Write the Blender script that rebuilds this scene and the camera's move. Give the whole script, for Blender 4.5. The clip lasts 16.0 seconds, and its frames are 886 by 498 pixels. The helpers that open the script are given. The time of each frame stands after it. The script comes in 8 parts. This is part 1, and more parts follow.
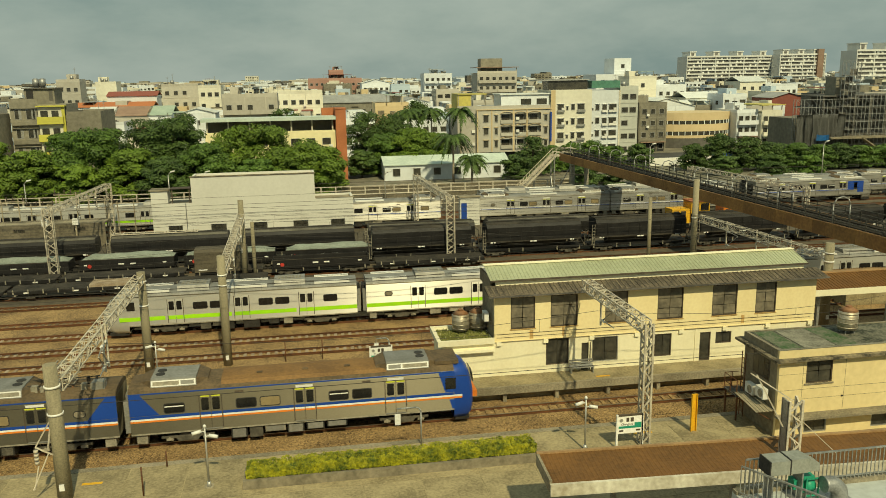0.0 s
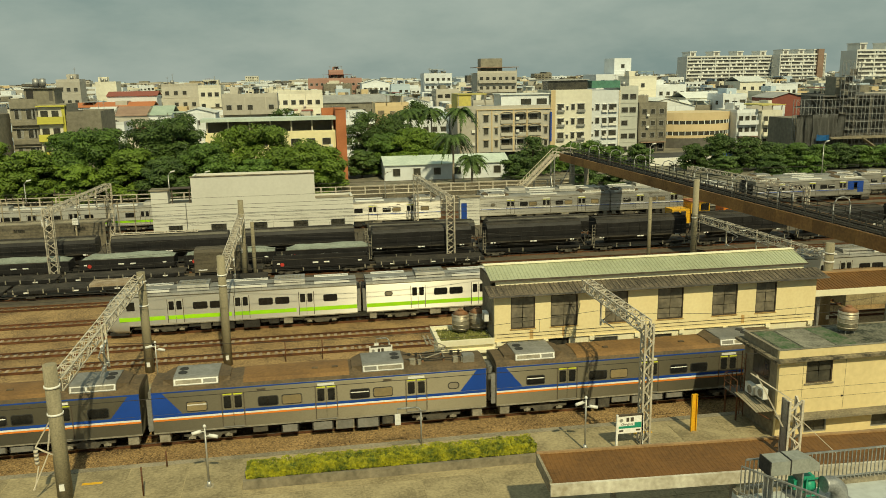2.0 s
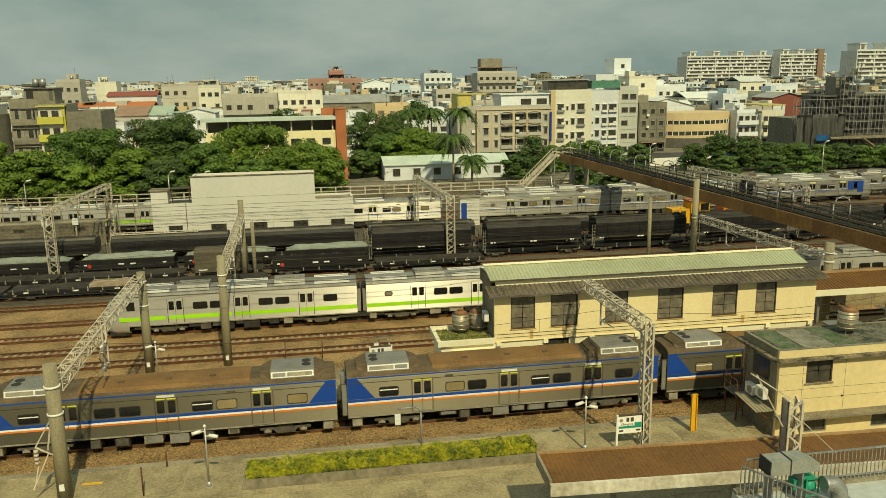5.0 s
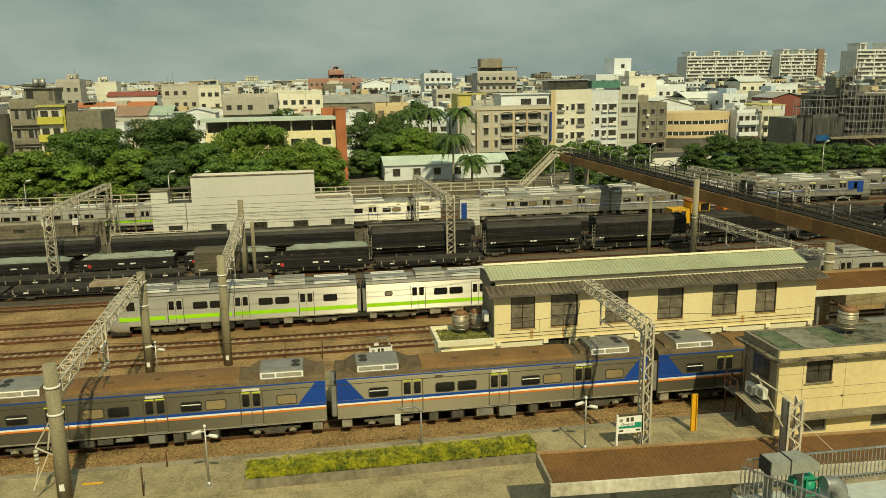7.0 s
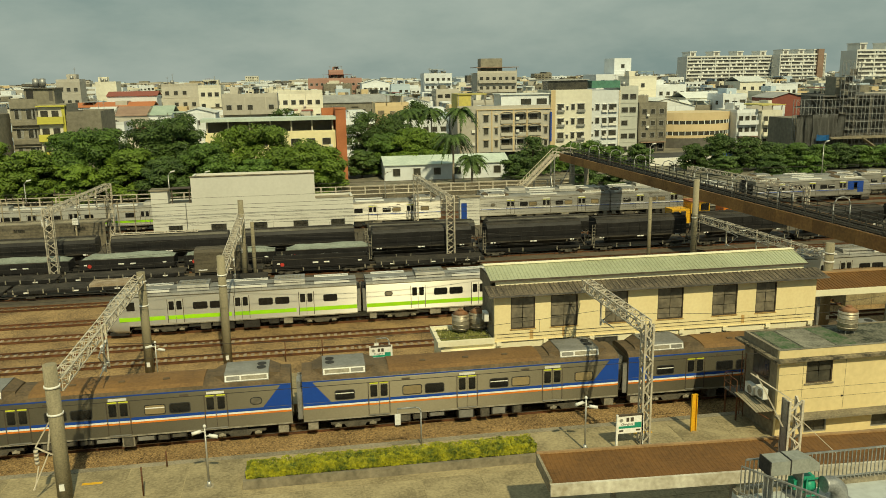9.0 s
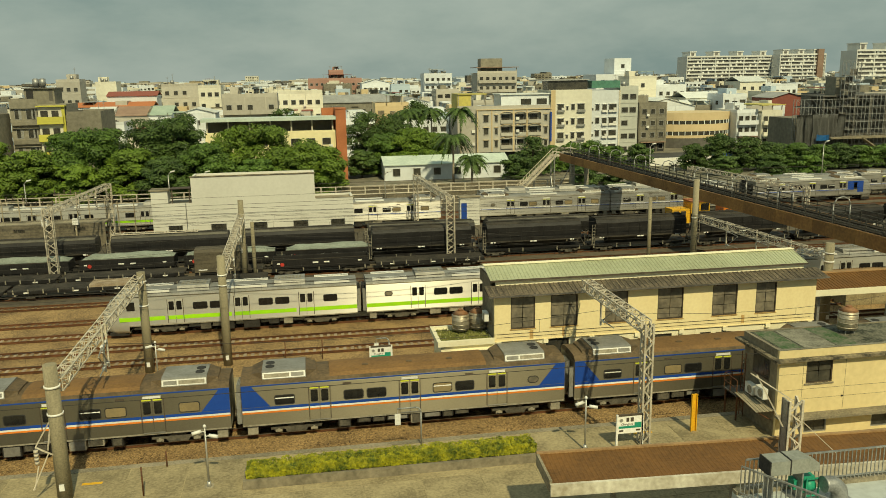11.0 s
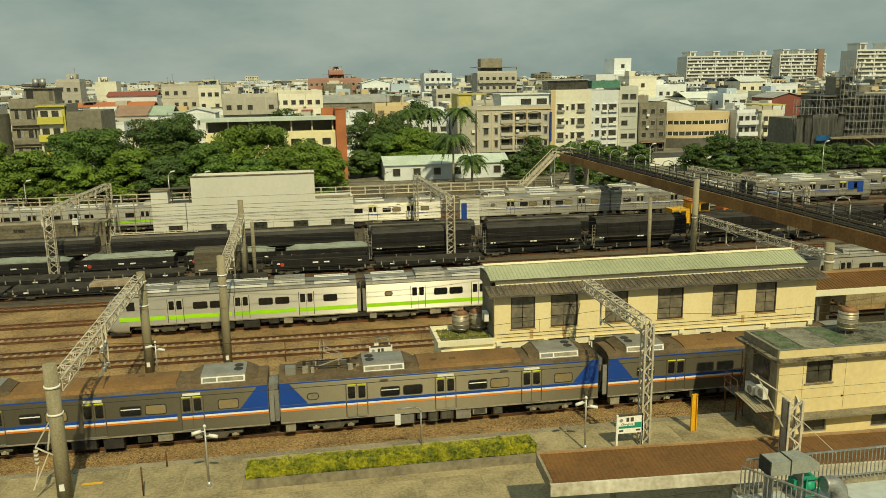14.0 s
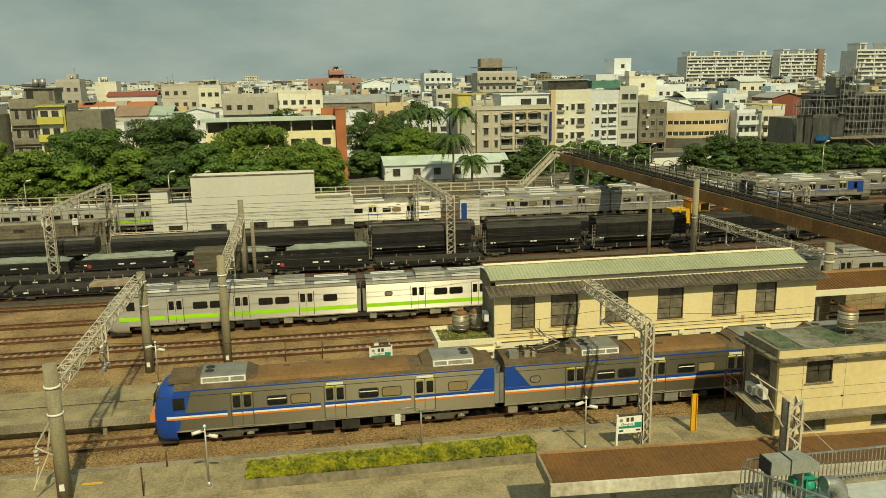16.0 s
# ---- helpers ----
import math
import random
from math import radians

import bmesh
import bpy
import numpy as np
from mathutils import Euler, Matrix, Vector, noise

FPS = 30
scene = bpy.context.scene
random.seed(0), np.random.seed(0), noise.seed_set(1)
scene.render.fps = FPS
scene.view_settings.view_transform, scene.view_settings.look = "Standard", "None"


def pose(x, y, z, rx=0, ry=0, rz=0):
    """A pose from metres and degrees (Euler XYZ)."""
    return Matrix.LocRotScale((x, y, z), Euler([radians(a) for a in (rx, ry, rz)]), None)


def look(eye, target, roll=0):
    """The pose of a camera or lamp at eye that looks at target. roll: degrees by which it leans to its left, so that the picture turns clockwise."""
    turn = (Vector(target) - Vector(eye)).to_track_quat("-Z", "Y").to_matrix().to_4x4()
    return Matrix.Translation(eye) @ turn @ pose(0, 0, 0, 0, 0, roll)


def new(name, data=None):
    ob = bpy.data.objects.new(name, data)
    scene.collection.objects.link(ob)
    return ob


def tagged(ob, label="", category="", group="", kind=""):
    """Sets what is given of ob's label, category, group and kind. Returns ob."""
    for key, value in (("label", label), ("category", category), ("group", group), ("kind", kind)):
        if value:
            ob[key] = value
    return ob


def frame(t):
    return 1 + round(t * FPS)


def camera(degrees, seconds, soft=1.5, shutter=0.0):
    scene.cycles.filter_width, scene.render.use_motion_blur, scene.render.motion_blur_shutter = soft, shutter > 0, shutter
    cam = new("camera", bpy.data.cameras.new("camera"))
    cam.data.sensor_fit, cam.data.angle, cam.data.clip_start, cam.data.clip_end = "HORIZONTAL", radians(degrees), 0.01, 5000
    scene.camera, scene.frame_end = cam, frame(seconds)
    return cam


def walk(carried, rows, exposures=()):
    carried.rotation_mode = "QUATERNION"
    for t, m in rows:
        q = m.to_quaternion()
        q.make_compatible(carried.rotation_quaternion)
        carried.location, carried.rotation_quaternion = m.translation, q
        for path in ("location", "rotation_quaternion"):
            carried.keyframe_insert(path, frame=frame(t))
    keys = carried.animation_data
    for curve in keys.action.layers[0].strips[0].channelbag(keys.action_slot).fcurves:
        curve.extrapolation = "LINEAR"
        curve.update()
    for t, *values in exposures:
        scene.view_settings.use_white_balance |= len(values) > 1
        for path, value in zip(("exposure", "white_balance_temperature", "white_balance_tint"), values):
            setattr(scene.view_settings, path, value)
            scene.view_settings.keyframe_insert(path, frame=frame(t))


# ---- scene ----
cam = camera(57.54, 16.0, soft=0.5, shutter=0.15)
EYE = Vector((0, 0, 21.385))
YAW, PITCH = radians(9.42), radians(12.16)
AIM = Vector((math.sin(YAW) * math.cos(PITCH), math.cos(YAW) * math.cos(PITCH), -math.sin(PITCH)))
walk(cam, [(0, look(EYE, EYE + AIM, -0.88)), (16.0, look(EYE, EYE + AIM, -0.88))],
     exposures=[(0, -0.44, 7100, -7), (16.0, -0.44, 7100, -7)])

# ---- light ----
SUN = Vector((-0.16, 1.0, -1.02)).normalized()
sun = new("sun", bpy.data.lights.new("sun", "SUN"))
sun.data.energy, sun.data.angle, sun.data.color = 5.0, radians(1.1), (1.0, 0.86, 0.6)
sun.matrix_world = look((0, 0, 60), Vector((0, 0, 60)) + SUN)

world = bpy.data.worlds.new("sky")
scene.world = world
world.use_nodes = True
wn, wl = world.node_tree.nodes, world.node_tree.links
wn.clear()
sky = wn.new("ShaderNodeTexSky")
sky.sky_type, sky.sun_disc = "NISHITA", False
sky.sun_elevation = math.asin(-SUN.z)
sky.sun_rotation = math.atan2(-SUN.x, -SUN.y)
sky.dust_density, sky.air_density = 3.0, 1.2
tc = wn.new("ShaderNodeTexCoord")
stretch = wn.new("ShaderNodeMapping")
stretch.inputs["Scale"].default_value = (1.3, 1.3, 3.6)
stretch.inputs["Location"].default_value = (3.3, 1.2, 0.7)
cl = wn.new("ShaderNodeTexNoise")
cl.inputs["Scale"].default_value, cl.inputs["Detail"].default_value, cl.inputs["Roughness"].default_value = 2.6, 8, 0.58
ramp = wn.new("ShaderNodeValToRGB")
ramp.color_ramp.elements[0].position, ramp.color_ramp.elements[0].color = 0.36, (4.7, 6.0, 6.3, 1)
ramp.color_ramp.elements[1].position, ramp.color_ramp.elements[1].color = 0.66, (7.7, 8.6, 8.6, 1)
mixs = wn.new("ShaderNodeMix")
mixs.data_type = "RGBA"
mixs.inputs[0].default_value = 0.88
bg, wo = wn.new("ShaderNodeBackground"), wn.new("ShaderNodeOutputWorld")
bg.inputs["Strength"].default_value = 0.071
wl.new(tc.outputs["Generated"], stretch.inputs[0])
wl.new(stretch.outputs[0], cl.inputs["Vector"])
wl.new(cl.outputs["Fac"], ramp.inputs[0])
wl.new(sky.outputs[0], mixs.inputs[6])
wl.new(ramp.outputs[0], mixs.inputs[7])
wl.new(mixs.outputs[2], bg.inputs[0])
wl.new(bg.outputs[0], wo.inputs[0])


# ---- materials ----
def mat(name, a, b=None, rough=0.7, metal=0.0, scale=1.5, fine=25.0, bump=0.15, spread=0.12, coords="Object", streak=0.0, spec=0.5, grain=0.45, brushed=0.0):
    """A surface that wanders between the colours a and b at a coarse and a fine scale, with some relief."""
    m = bpy.data.materials.new(name)
    m.use_nodes = True
    n, l = m.node_tree.nodes, m.node_tree.links
    p = n["Principled BSDF"]
    p.inputs["Metallic"].default_value = metal
    p.inputs["Specular IOR Level"].default_value = spec
    b = b or tuple(c * 0.72 for c in a)
    t = n.new("ShaderNodeTexCoord")
    vec = t.outputs[coords]
    info = n.new("ShaderNodeObjectInfo")
    off = n.new("ShaderNodeVectorMath")
    off.operation = "ADD"
    seed = n.new("ShaderNodeMath")
    seed.operation = "MULTIPLY"
    seed.inputs[1].default_value = 37.0
    l.new(info.outputs["Random"], seed.inputs[0])
    l.new(vec, off.inputs[0])
    l.new(seed.outputs[0], off.inputs[1])
    n1, n2 = n.new("ShaderNodeTexNoise"), n.new("ShaderNodeTexNoise")
    n1.inputs["Scale"].default_value, n1.inputs["Detail"].default_value = scale, 5
    n2.inputs["Scale"].default_value, n2.inputs["Detail"].default_value = fine, 3
    src = off.outputs[0]
    if streak:
        mp = n.new("ShaderNodeMapping")
        mp.inputs["Scale"].default_value = (1, 1, 1 / (1 + streak))
        l.new(src, mp.inputs[0])
        src = mp.outputs[0]
    l.new(src, n1.inputs["Vector"])
    l.new(off.outputs[0], n2.inputs["Vector"])
    mixf = n.new("ShaderNodeMix")
    mixf.inputs[0].default_value = grain
    l.new(n1.outputs["Fac"], mixf.inputs[2])
    l.new(n2.outputs["Fac"], mixf.inputs[3])
    r = n.new("ShaderNodeValToRGB")
    r.color_ramp.elements[0].position, r.color_ramp.elements[0].color = 0.5 - spread, (*b, 1)
    r.color_ramp.elements[1].position, r.color_ramp.elements[1].color = 0.5 + spread, (*a, 1)
    l.new(mixf.outputs[0], r.inputs[0])
    hs = n.new("ShaderNodeHueSaturation")
    vary = n.new("ShaderNodeMapRange")
    vary.inputs["To Min"].default_value, vary.inputs["To Max"].default_value = 0.9, 1.1
    l.new(info.outputs["Random"], vary.inputs[0])
    l.new(vary.outputs[0], hs.inputs["Value"])
    l.new(r.outputs[0], hs.inputs["Color"])
    l.new(hs.outputs[0], p.inputs["Base Color"])
    rr = n.new("ShaderNodeMapRange")
    rr.inputs["To Min"].default_value, rr.inputs["To Max"].default_value = min(rough + 0.12, 1), max(rough - 0.12, 0.04)
    l.new(mixf.outputs[0], rr.inputs[0])
    l.new(rr.outputs[0], p.inputs["Roughness"])
    if brushed:
        # horizontal brushing spreads the gloss up and down
        tg = n.new("ShaderNodeTangent")
        tg.direction_type, tg.axis = "RADIAL", "X"
        p.inputs["Anisotropic"].default_value = brushed
        l.new(tg.outputs[0], p.inputs["Tangent"])
    if bump:
        bp = n.new("ShaderNodeBump")
        bp.inputs["Strength"].default_value, bp.inputs["Distance"].default_value = bump, 0.02
        l.new(n2.outputs["Fac"], bp.inputs["Height"])
        l.new(bp.outputs[0], p.inputs["Normal"])
    return m


M = {}
M["ballast"] = mat("ballast", (0.43, 0.282, 0.122), (0.075, 0.044, 0.0185), 0.95, scale=0.35, fine=9, bump=1.0, spread=0.13, grain=0.62)
M["earth"] = mat("earth", (0.13, 0.105, 0.068), (0.065, 0.055, 0.04), 0.95, scale=0.05, fine=1.2, bump=0.4)
M["town_ground"] = mat("town_ground", (0.24, 0.21, 0.16), (0.09, 0.09, 0.055), 0.95, scale=0.02, fine=0.4)
M["asphalt"] = mat("asphalt", (0.09, 0.088, 0.082), (0.045, 0.044, 0.042), 0.9, scale=0.2, fine=12)
M["platform"] = mat("platform", (0.4, 0.327, 0.185), (0.19, 0.153, 0.084), 0.9, scale=0.7, fine=7, bump=0.3, spread=0.13)
M["concrete"] = mat("concrete", (0.32, 0.275, 0.19), (0.14, 0.12, 0.08), 0.9, scale=0.5, fine=9, bump=0.3)
M["dark_concrete"] = mat("dark_concrete", (0.15, 0.135, 0.115), (0.06, 0.055, 0.048), 0.95, scale=0.8, fine=8, bump=0.4)
M["pole"] = mat("pole", (0.31, 0.27, 0.175), (0.17, 0.148, 0.096), 0.85, scale=1.0, fine=12, streak=3)
M["truss"] = mat("truss", (0.62, 0.56, 0.45), (0.38, 0.33, 0.25), 0.6, scale=1.2, fine=10)
M["galv"] = mat("galv", (0.42, 0.42, 0.4), (0.24, 0.24, 0.23), 0.5, 0.6, scale=2, fine=14)
M["rail"] = mat("rail", (0.19, 0.08, 0.034), (0.085, 0.038, 0.018), 0.65, 0.3, scale=1.5, fine=12)
M["railhead"] = mat("railhead", (0.5, 0.45, 0.4), (0.3, 0.25, 0.2), 0.35, 0.9, scale=1.5, fine=12)
M["sleeper_dark"] = mat("sleeper_dark", (0.2, 0.14, 0.08), (0.1, 0.07, 0.04), 0.95, scale=1.2, fine=9)
M["sleeper"] = mat("sleeper", (0.4, 0.33, 0.24), (0.22, 0.16, 0.1), 0.9, scale=1.2, fine=9)
M["cream"] = mat("cream", (0.92, 0.79, 0.46), (0.77, 0.62, 0.33), 0.75, scale=0.5, fine=5, bump=0.08, spread=0.22, streak=2)
M["dirty_cream"] = mat("dirty_cream", (0.86, 0.71, 0.39), (0.6, 0.48, 0.25), 0.8, scale=0.35, fine=3, bump=0.06, spread=0.28, streak=3)
M["pale_cream"] = mat("pale_cream", (0.92, 0.86, 0.63), (0.78, 0.71, 0.49), 0.75, scale=0.5, fine=5, bump=0.08, spread=0.22, streak=2)
# grey-beige; on end walls it also carries their shade
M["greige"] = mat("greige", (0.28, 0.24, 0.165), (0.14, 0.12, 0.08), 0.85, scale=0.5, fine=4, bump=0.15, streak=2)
M["green_roof"] = mat("green_roof", (0.5, 0.52, 0.34), (0.36, 0.37, 0.23), 0.5, 0.1, scale=0.3, fine=5, bump=0.05)
M["screed"] = mat("screed", (0.27, 0.255, 0.195), (0.1, 0.095, 0.07), 0.95, scale=1.6, fine=9, bump=0.4, spread=0.12)
M["moss_roof"] = mat("moss_roof", (0.19, 0.18, 0.13), (0.03, 0.034, 0.02), 0.95, scale=1.1, fine=7, bump=0.5, spread=0.1)
M["moss_green"] = mat("moss_green", (0.16, 0.16, 0.11), (0.035, 0.085, 0.022), 0.95, scale=1.3, fine=8, bump=0.4, spread=0.1)
M["netting"] = mat("netting", (0.2, 0.2, 0.185), (0.1, 0.1, 0.092), 0.9, scale=0.4, fine=5, bump=0.3, spread=0.2, streak=2)
M["dark_tile"] = mat("dark_tile", (0.2, 0.16, 0.105), (0.055, 0.045, 0.034), 0.9, scale=0.6, fine=5, bump=0.4)
M["rust_roof"] = mat("rust_roof", (0.215, 0.1, 0.025), (0.125, 0.06, 0.016), 0.7, 0.1, scale=0.35, fine=6, bump=0.1, streak=0)
M["tan_roof"] = mat("tan_roof", (0.42, 0.27, 0.13), (0.28, 0.17, 0.08), 0.7, 0.1, scale=0.4, fine=6, bump=0.1)
M["girder"] = mat("girder", (0.38, 0.2, 0.06), (0.21, 0.105, 0.035), 0.7, 0.1, scale=0.3, fine=4)
M["white"] = mat("white", (0.8, 0.79, 0.74), (0.62, 0.6, 0.54), 0.6, scale=0.5, fine=5, bump=0.05, spread=0.25)
M["grey_wall"] = mat("grey_wall", (0.68, 0.665, 0.6), (0.55, 0.535, 0.475), 0.8, scale=0.15, fine=3, bump=0.05, spread=0.25, streak=2)
M["duct_grey"] = mat("duct_grey", (0.33, 0.335, 0.29), (0.24, 0.245, 0.21), 0.55, 0.2, scale=1.5, fine=8, bump=0.05)
M["roof_grey"] = mat("roof_grey", (0.48, 0.51, 0.49), (0.38, 0.4, 0.385), 0.7, scale=0.6, fine=5, bump=0.05)
M["steel"] = mat("steel", (0.225, 0.202, 0.145), (0.16, 0.142, 0.1), 0.47, 0.75, scale=0.8, fine=12, bump=0.0, spread=0.25, brushed=0.9)
M["stained_white"] = mat("stained_white", (0.74, 0.7, 0.58), (0.36, 0.31, 0.22), 0.8, scale=0.7, fine=4, bump=0.05, spread=0.16, streak=3)
M["clean_steel"] = mat("clean_steel", (0.47, 0.455, 0.41), (0.35, 0.335, 0.3), 0.37, 0.45, scale=0.6, fine=9, bump=0.0, spread=0.25, brushed=1.0)
M["pale_steel"] = mat("pale_steel", (0.66, 0.64, 0.58), (0.53, 0.51, 0.45), 0.37, 0.45, scale=0.6, fine=9, bump=0.0, spread=0.25, brushed=1.0)
M["mid_steel"] = mat("mid_steel", (0.4, 0.38, 0.34), (0.28, 0.265, 0.23), 0.32, 0.4, scale=0.6, fine=9, bump=0.03, spread=0.25)
M["bright_steel"] = mat("bright_steel", (0.66, 0.635, 0.57), (0.52, 0.5, 0.44), 0.37, 0.45, scale=0.6, fine=9, bump=0.0, spread=0.25, brushed=1.0)
M["blue"] = mat("blue", (0.011, 0.066, 0.37), (0.008, 0.05, 0.28), 0.45, scale=0.8, fine=8, bump=0.02, spread=0.25)
M["stripe_white"] = mat("stripe_white", (0.85, 0.84, 0.8), (0.7, 0.68, 0.62), 0.45, scale=0.8, fine=8, bump=0.0)
M["orange"] = mat("orange", (0.8, 0.24, 0.03), (0.62, 0.17, 0.025), 0.5, scale=0.8, fine=8, bump=0.0)
M["lime"] = mat("lime", (0.36, 0.72, 0.02), (0.3, 0.62, 0.02), 0.45, scale=0.8, fine=8, bump=0.0)
M["yellow"] = mat("yellow", (0.78, 0.43, 0.02), (0.6, 0.32, 0.02), 0.6, scale=1.5, fine=8, bump=0.05)
M["lime_yellow"] = mat("lime_yellow", (0.62, 0.66, 0.06), (0.5, 0.5, 0.05), 0.5, scale=1.5, fine=8, bump=0.0)
M["car_roof"] = mat("car_roof", (0.238, 0.128, 0.0408), (0.145, 0.0782, 0.0272), 0.75, scale=0.5, fine=7, bump=0.08)
M["ac_brown"] = mat("ac_brown", (0.145, 0.0978, 0.0493), (0.0723, 0.051, 0.0272), 0.75, scale=1, fine=7, bump=0.08)
M["ac_grey"] = mat("ac_grey", (0.306, 0.297, 0.272), (0.212, 0.204, 0.178), 0.55, 0.3, scale=1, fine=7, bump=0.03)
M["under"] = mat("under", (0.045, 0.039, 0.032), (0.016, 0.015, 0.013), 0.85, 0.2, scale=2, fine=14)
M["under_grey"] = mat("under_grey", (0.4, 0.36, 0.28), (0.22, 0.2, 0.15), 0.7, 0.2, scale=2, fine=10)
M["bogie_grey"] = mat("bogie_grey", (0.13, 0.115, 0.088), (0.055, 0.05, 0.038), 0.75, 0.1, scale=2, fine=10)
M["rubber"] = mat("rubber", (0.035, 0.033, 0.03), (0.02, 0.019, 0.018), 0.8, scale=3, fine=14)
M["coal"] = mat("coal", (0.024, 0.023, 0.022), (0.011, 0.01, 0.01), 0.55, 0.0, scale=0.7, fine=8, bump=0.2, spec=0.25)
M["coal_dust"] = mat("coal_dust", (0.07, 0.06, 0.046), (0.022, 0.02, 0.017), 0.85, 0.0, scale=0.7, fine=8, bump=0.2, spec=0.25)
M["tarp"] = mat("tarp", (0.3, 0.33, 0.27), (0.18, 0.2, 0.16), 0.7, scale=0.6, fine=6, bump=0.2)
M["glass"] = mat("glass", (0.018, 0.018, 0.017), (0.01, 0.01, 0.01), 0.12, 0.0, scale=1, fine=4, bump=0.0)
M["blind"] = mat("blind", (0.3, 0.23, 0.12), (0.23, 0.18, 0.1), 0.3, scale=1, fine=6, bump=0.02)
M["win_dark"] = mat("win_dark", (0.075, 0.07, 0.055), (0.03, 0.03, 0.026), 0.18, 0.0, scale=0.8, fine=3, bump=0.0)
M["win_grey"] = mat("win_grey", (0.25, 0.215, 0.155), (0.11, 0.098, 0.074), 0.3, 0.0, scale=0.8, fine=3, bump=0.0)
M["alu"] = mat("alu", (0.5, 0.49, 0.45), (0.34, 0.33, 0.3), 0.45, 0.6, scale=2, fine=10, bump=0.0)
M["dark_frame"] = mat("dark_frame", (0.1, 0.075, 0.05), (0.055, 0.042, 0.03), 0.7, scale=2, fine=10, bump=0.0)
M["machine_green"] = mat("machine_green", (0.03, 0.34, 0.2), (0.02, 0.25, 0.15), 0.5, scale=2, fine=10, bump=0.05)
M["tank"] = mat("tank", (0.46, 0.42, 0.33), (0.28, 0.23, 0.16), 0.45, 0.5, scale=1.5, fine=8, bump=0.05)
M["tank_top"] = mat("tank_top", (0.34, 0.16, 0.07), (0.2, 0.11, 0.06), 0.7, 0.2, scale=1.5, fine=8)
M["hedge"] = mat("hedge", (0.44, 0.41, 0.014), (0.06, 0.095, 0.006), 0.7, scale=1.6, fine=7, bump=0.0, spread=0.13)
M["grass"] = mat("grass", (0.27, 0.26, 0.07), (0.1, 0.12, 0.03), 0.9, scale=2.2, fine=12, bump=0.5)
M["leaf"] = mat("leaf", (0.112, 0.195, 0.022), (0.034, 0.07, 0.009), 0.65, scale=0.35, fine=2.2, bump=0.0, spread=0.16)
M["leaf_dark"] = mat("leaf_dark", (0.088, 0.145, 0.024), (0.028, 0.056, 0.01), 0.65, scale=0.35, fine=2.2, bump=0.0, spread=0.16)
M["leaf_light"] = mat("leaf_light", (0.165, 0.25, 0.02), (0.055, 0.1, 0.009), 0.65, scale=0.35, fine=2.2, bump=0.0, spread=0.16)
M["palm_bark"] = mat("palm_bark", (0.34, 0.29, 0.22), (0.2, 0.165, 0.12), 0.95, scale=2, fine=10, bump=0.4)
M["bark"] = mat("bark", (0.13, 0.1, 0.07), (0.06, 0.048, 0.035), 0.95, scale=2, fine=14, bump=0.5, streak=3)
M["red_brown"] = mat("red_brown", (0.42, 0.15, 0.06), (0.31, 0.105, 0.042), 0.8, scale=0.4, fine=5)
M["sign_green"] = mat("sign_green", (0.02, 0.3, 0.2), (0.02, 0.25, 0.16), 0.5, bump=0.0)
M["red"] = mat("red", (0.5, 0.04, 0.03), (0.36, 0.03, 0.02), 0.6, bump=0.0)
M["wire"] = mat("wire", (0.07, 0.06, 0.05), (0.04, 0.035, 0.03), 0.6, 0.4, bump=0.0)


# ---- building blocks ----
def box(bm, x0, x1, y0, y1, z0, z1, mi=0):
    v = [bm.verts.new((x, y, z)) for x in (x0, x1) for y in (y0, y1) for z in (z0, z1)]
    for q in ((0, 1, 3, 2), (4, 6, 7, 5), (0, 4, 5, 1), (2, 3, 7, 6), (0, 2, 6, 4), (1, 5, 7, 3)):
        bm.faces.new([v[i] for i in q]).material_index = mi


def beam(bm, a, b, w=0.06, h=None, mi=0):
    """A straight square bar from a to b."""
    a, b = Vector(a), Vector(b)
    h = h or w
    d = (b - a).normalized()
    s = d.cross(Vector((0, 0, 1)))
    s = s.normalized() if s.length > 1e-3 else Vector((1, 0, 0))
    u = s.cross(d)
    ring = [s * w / 2 * i + u * h / 2 * j for i, j in ((-1, -1), (1, -1), (1, 1), (-1, 1))]
    lo, hi = [bm.verts.new(a + r) for r in ring], [bm.verts.new(b + r) for r in ring]
    for i in range(4):
        bm.faces.new((lo[i], lo[(i + 1) % 4], hi[(i + 1) % 4], hi[i])).material_index = mi
    bm.faces.new(lo[::-1]).material_index = mi
    bm.faces.new(hi).material_index = mi


def tube(bm, a, b, ra, rb=None, n=12, mi=0):
    """A round bar or cone from a to b."""
    a, b = Vector(a), Vector(b)
    rb = ra if rb is None else rb
    d = (b - a).normalized()
    s = d.cross(Vector((0, 0, 1)))
    s = s.normalized() if s.length > 1e-3 else Vector((1, 0, 0))
    u = s.cross(d)
    ring = [s * math.cos(k * math.tau / n) + u * math.sin(k * math.tau / n) for k in range(n)]
    lo, hi = [bm.verts.new(a + r * ra) for r in ring], [bm.verts.new(b + r * rb) for r in ring]
    for i in range(n):
        f = bm.faces.new((lo[i], lo[(i + 1) % n], hi[(i + 1) % n], hi[i]))
        f.smooth, f.material_index = True, mi
    bm.faces.new(lo[::-1]).material_index = mi
    bm.faces.new(hi).material_index = mi


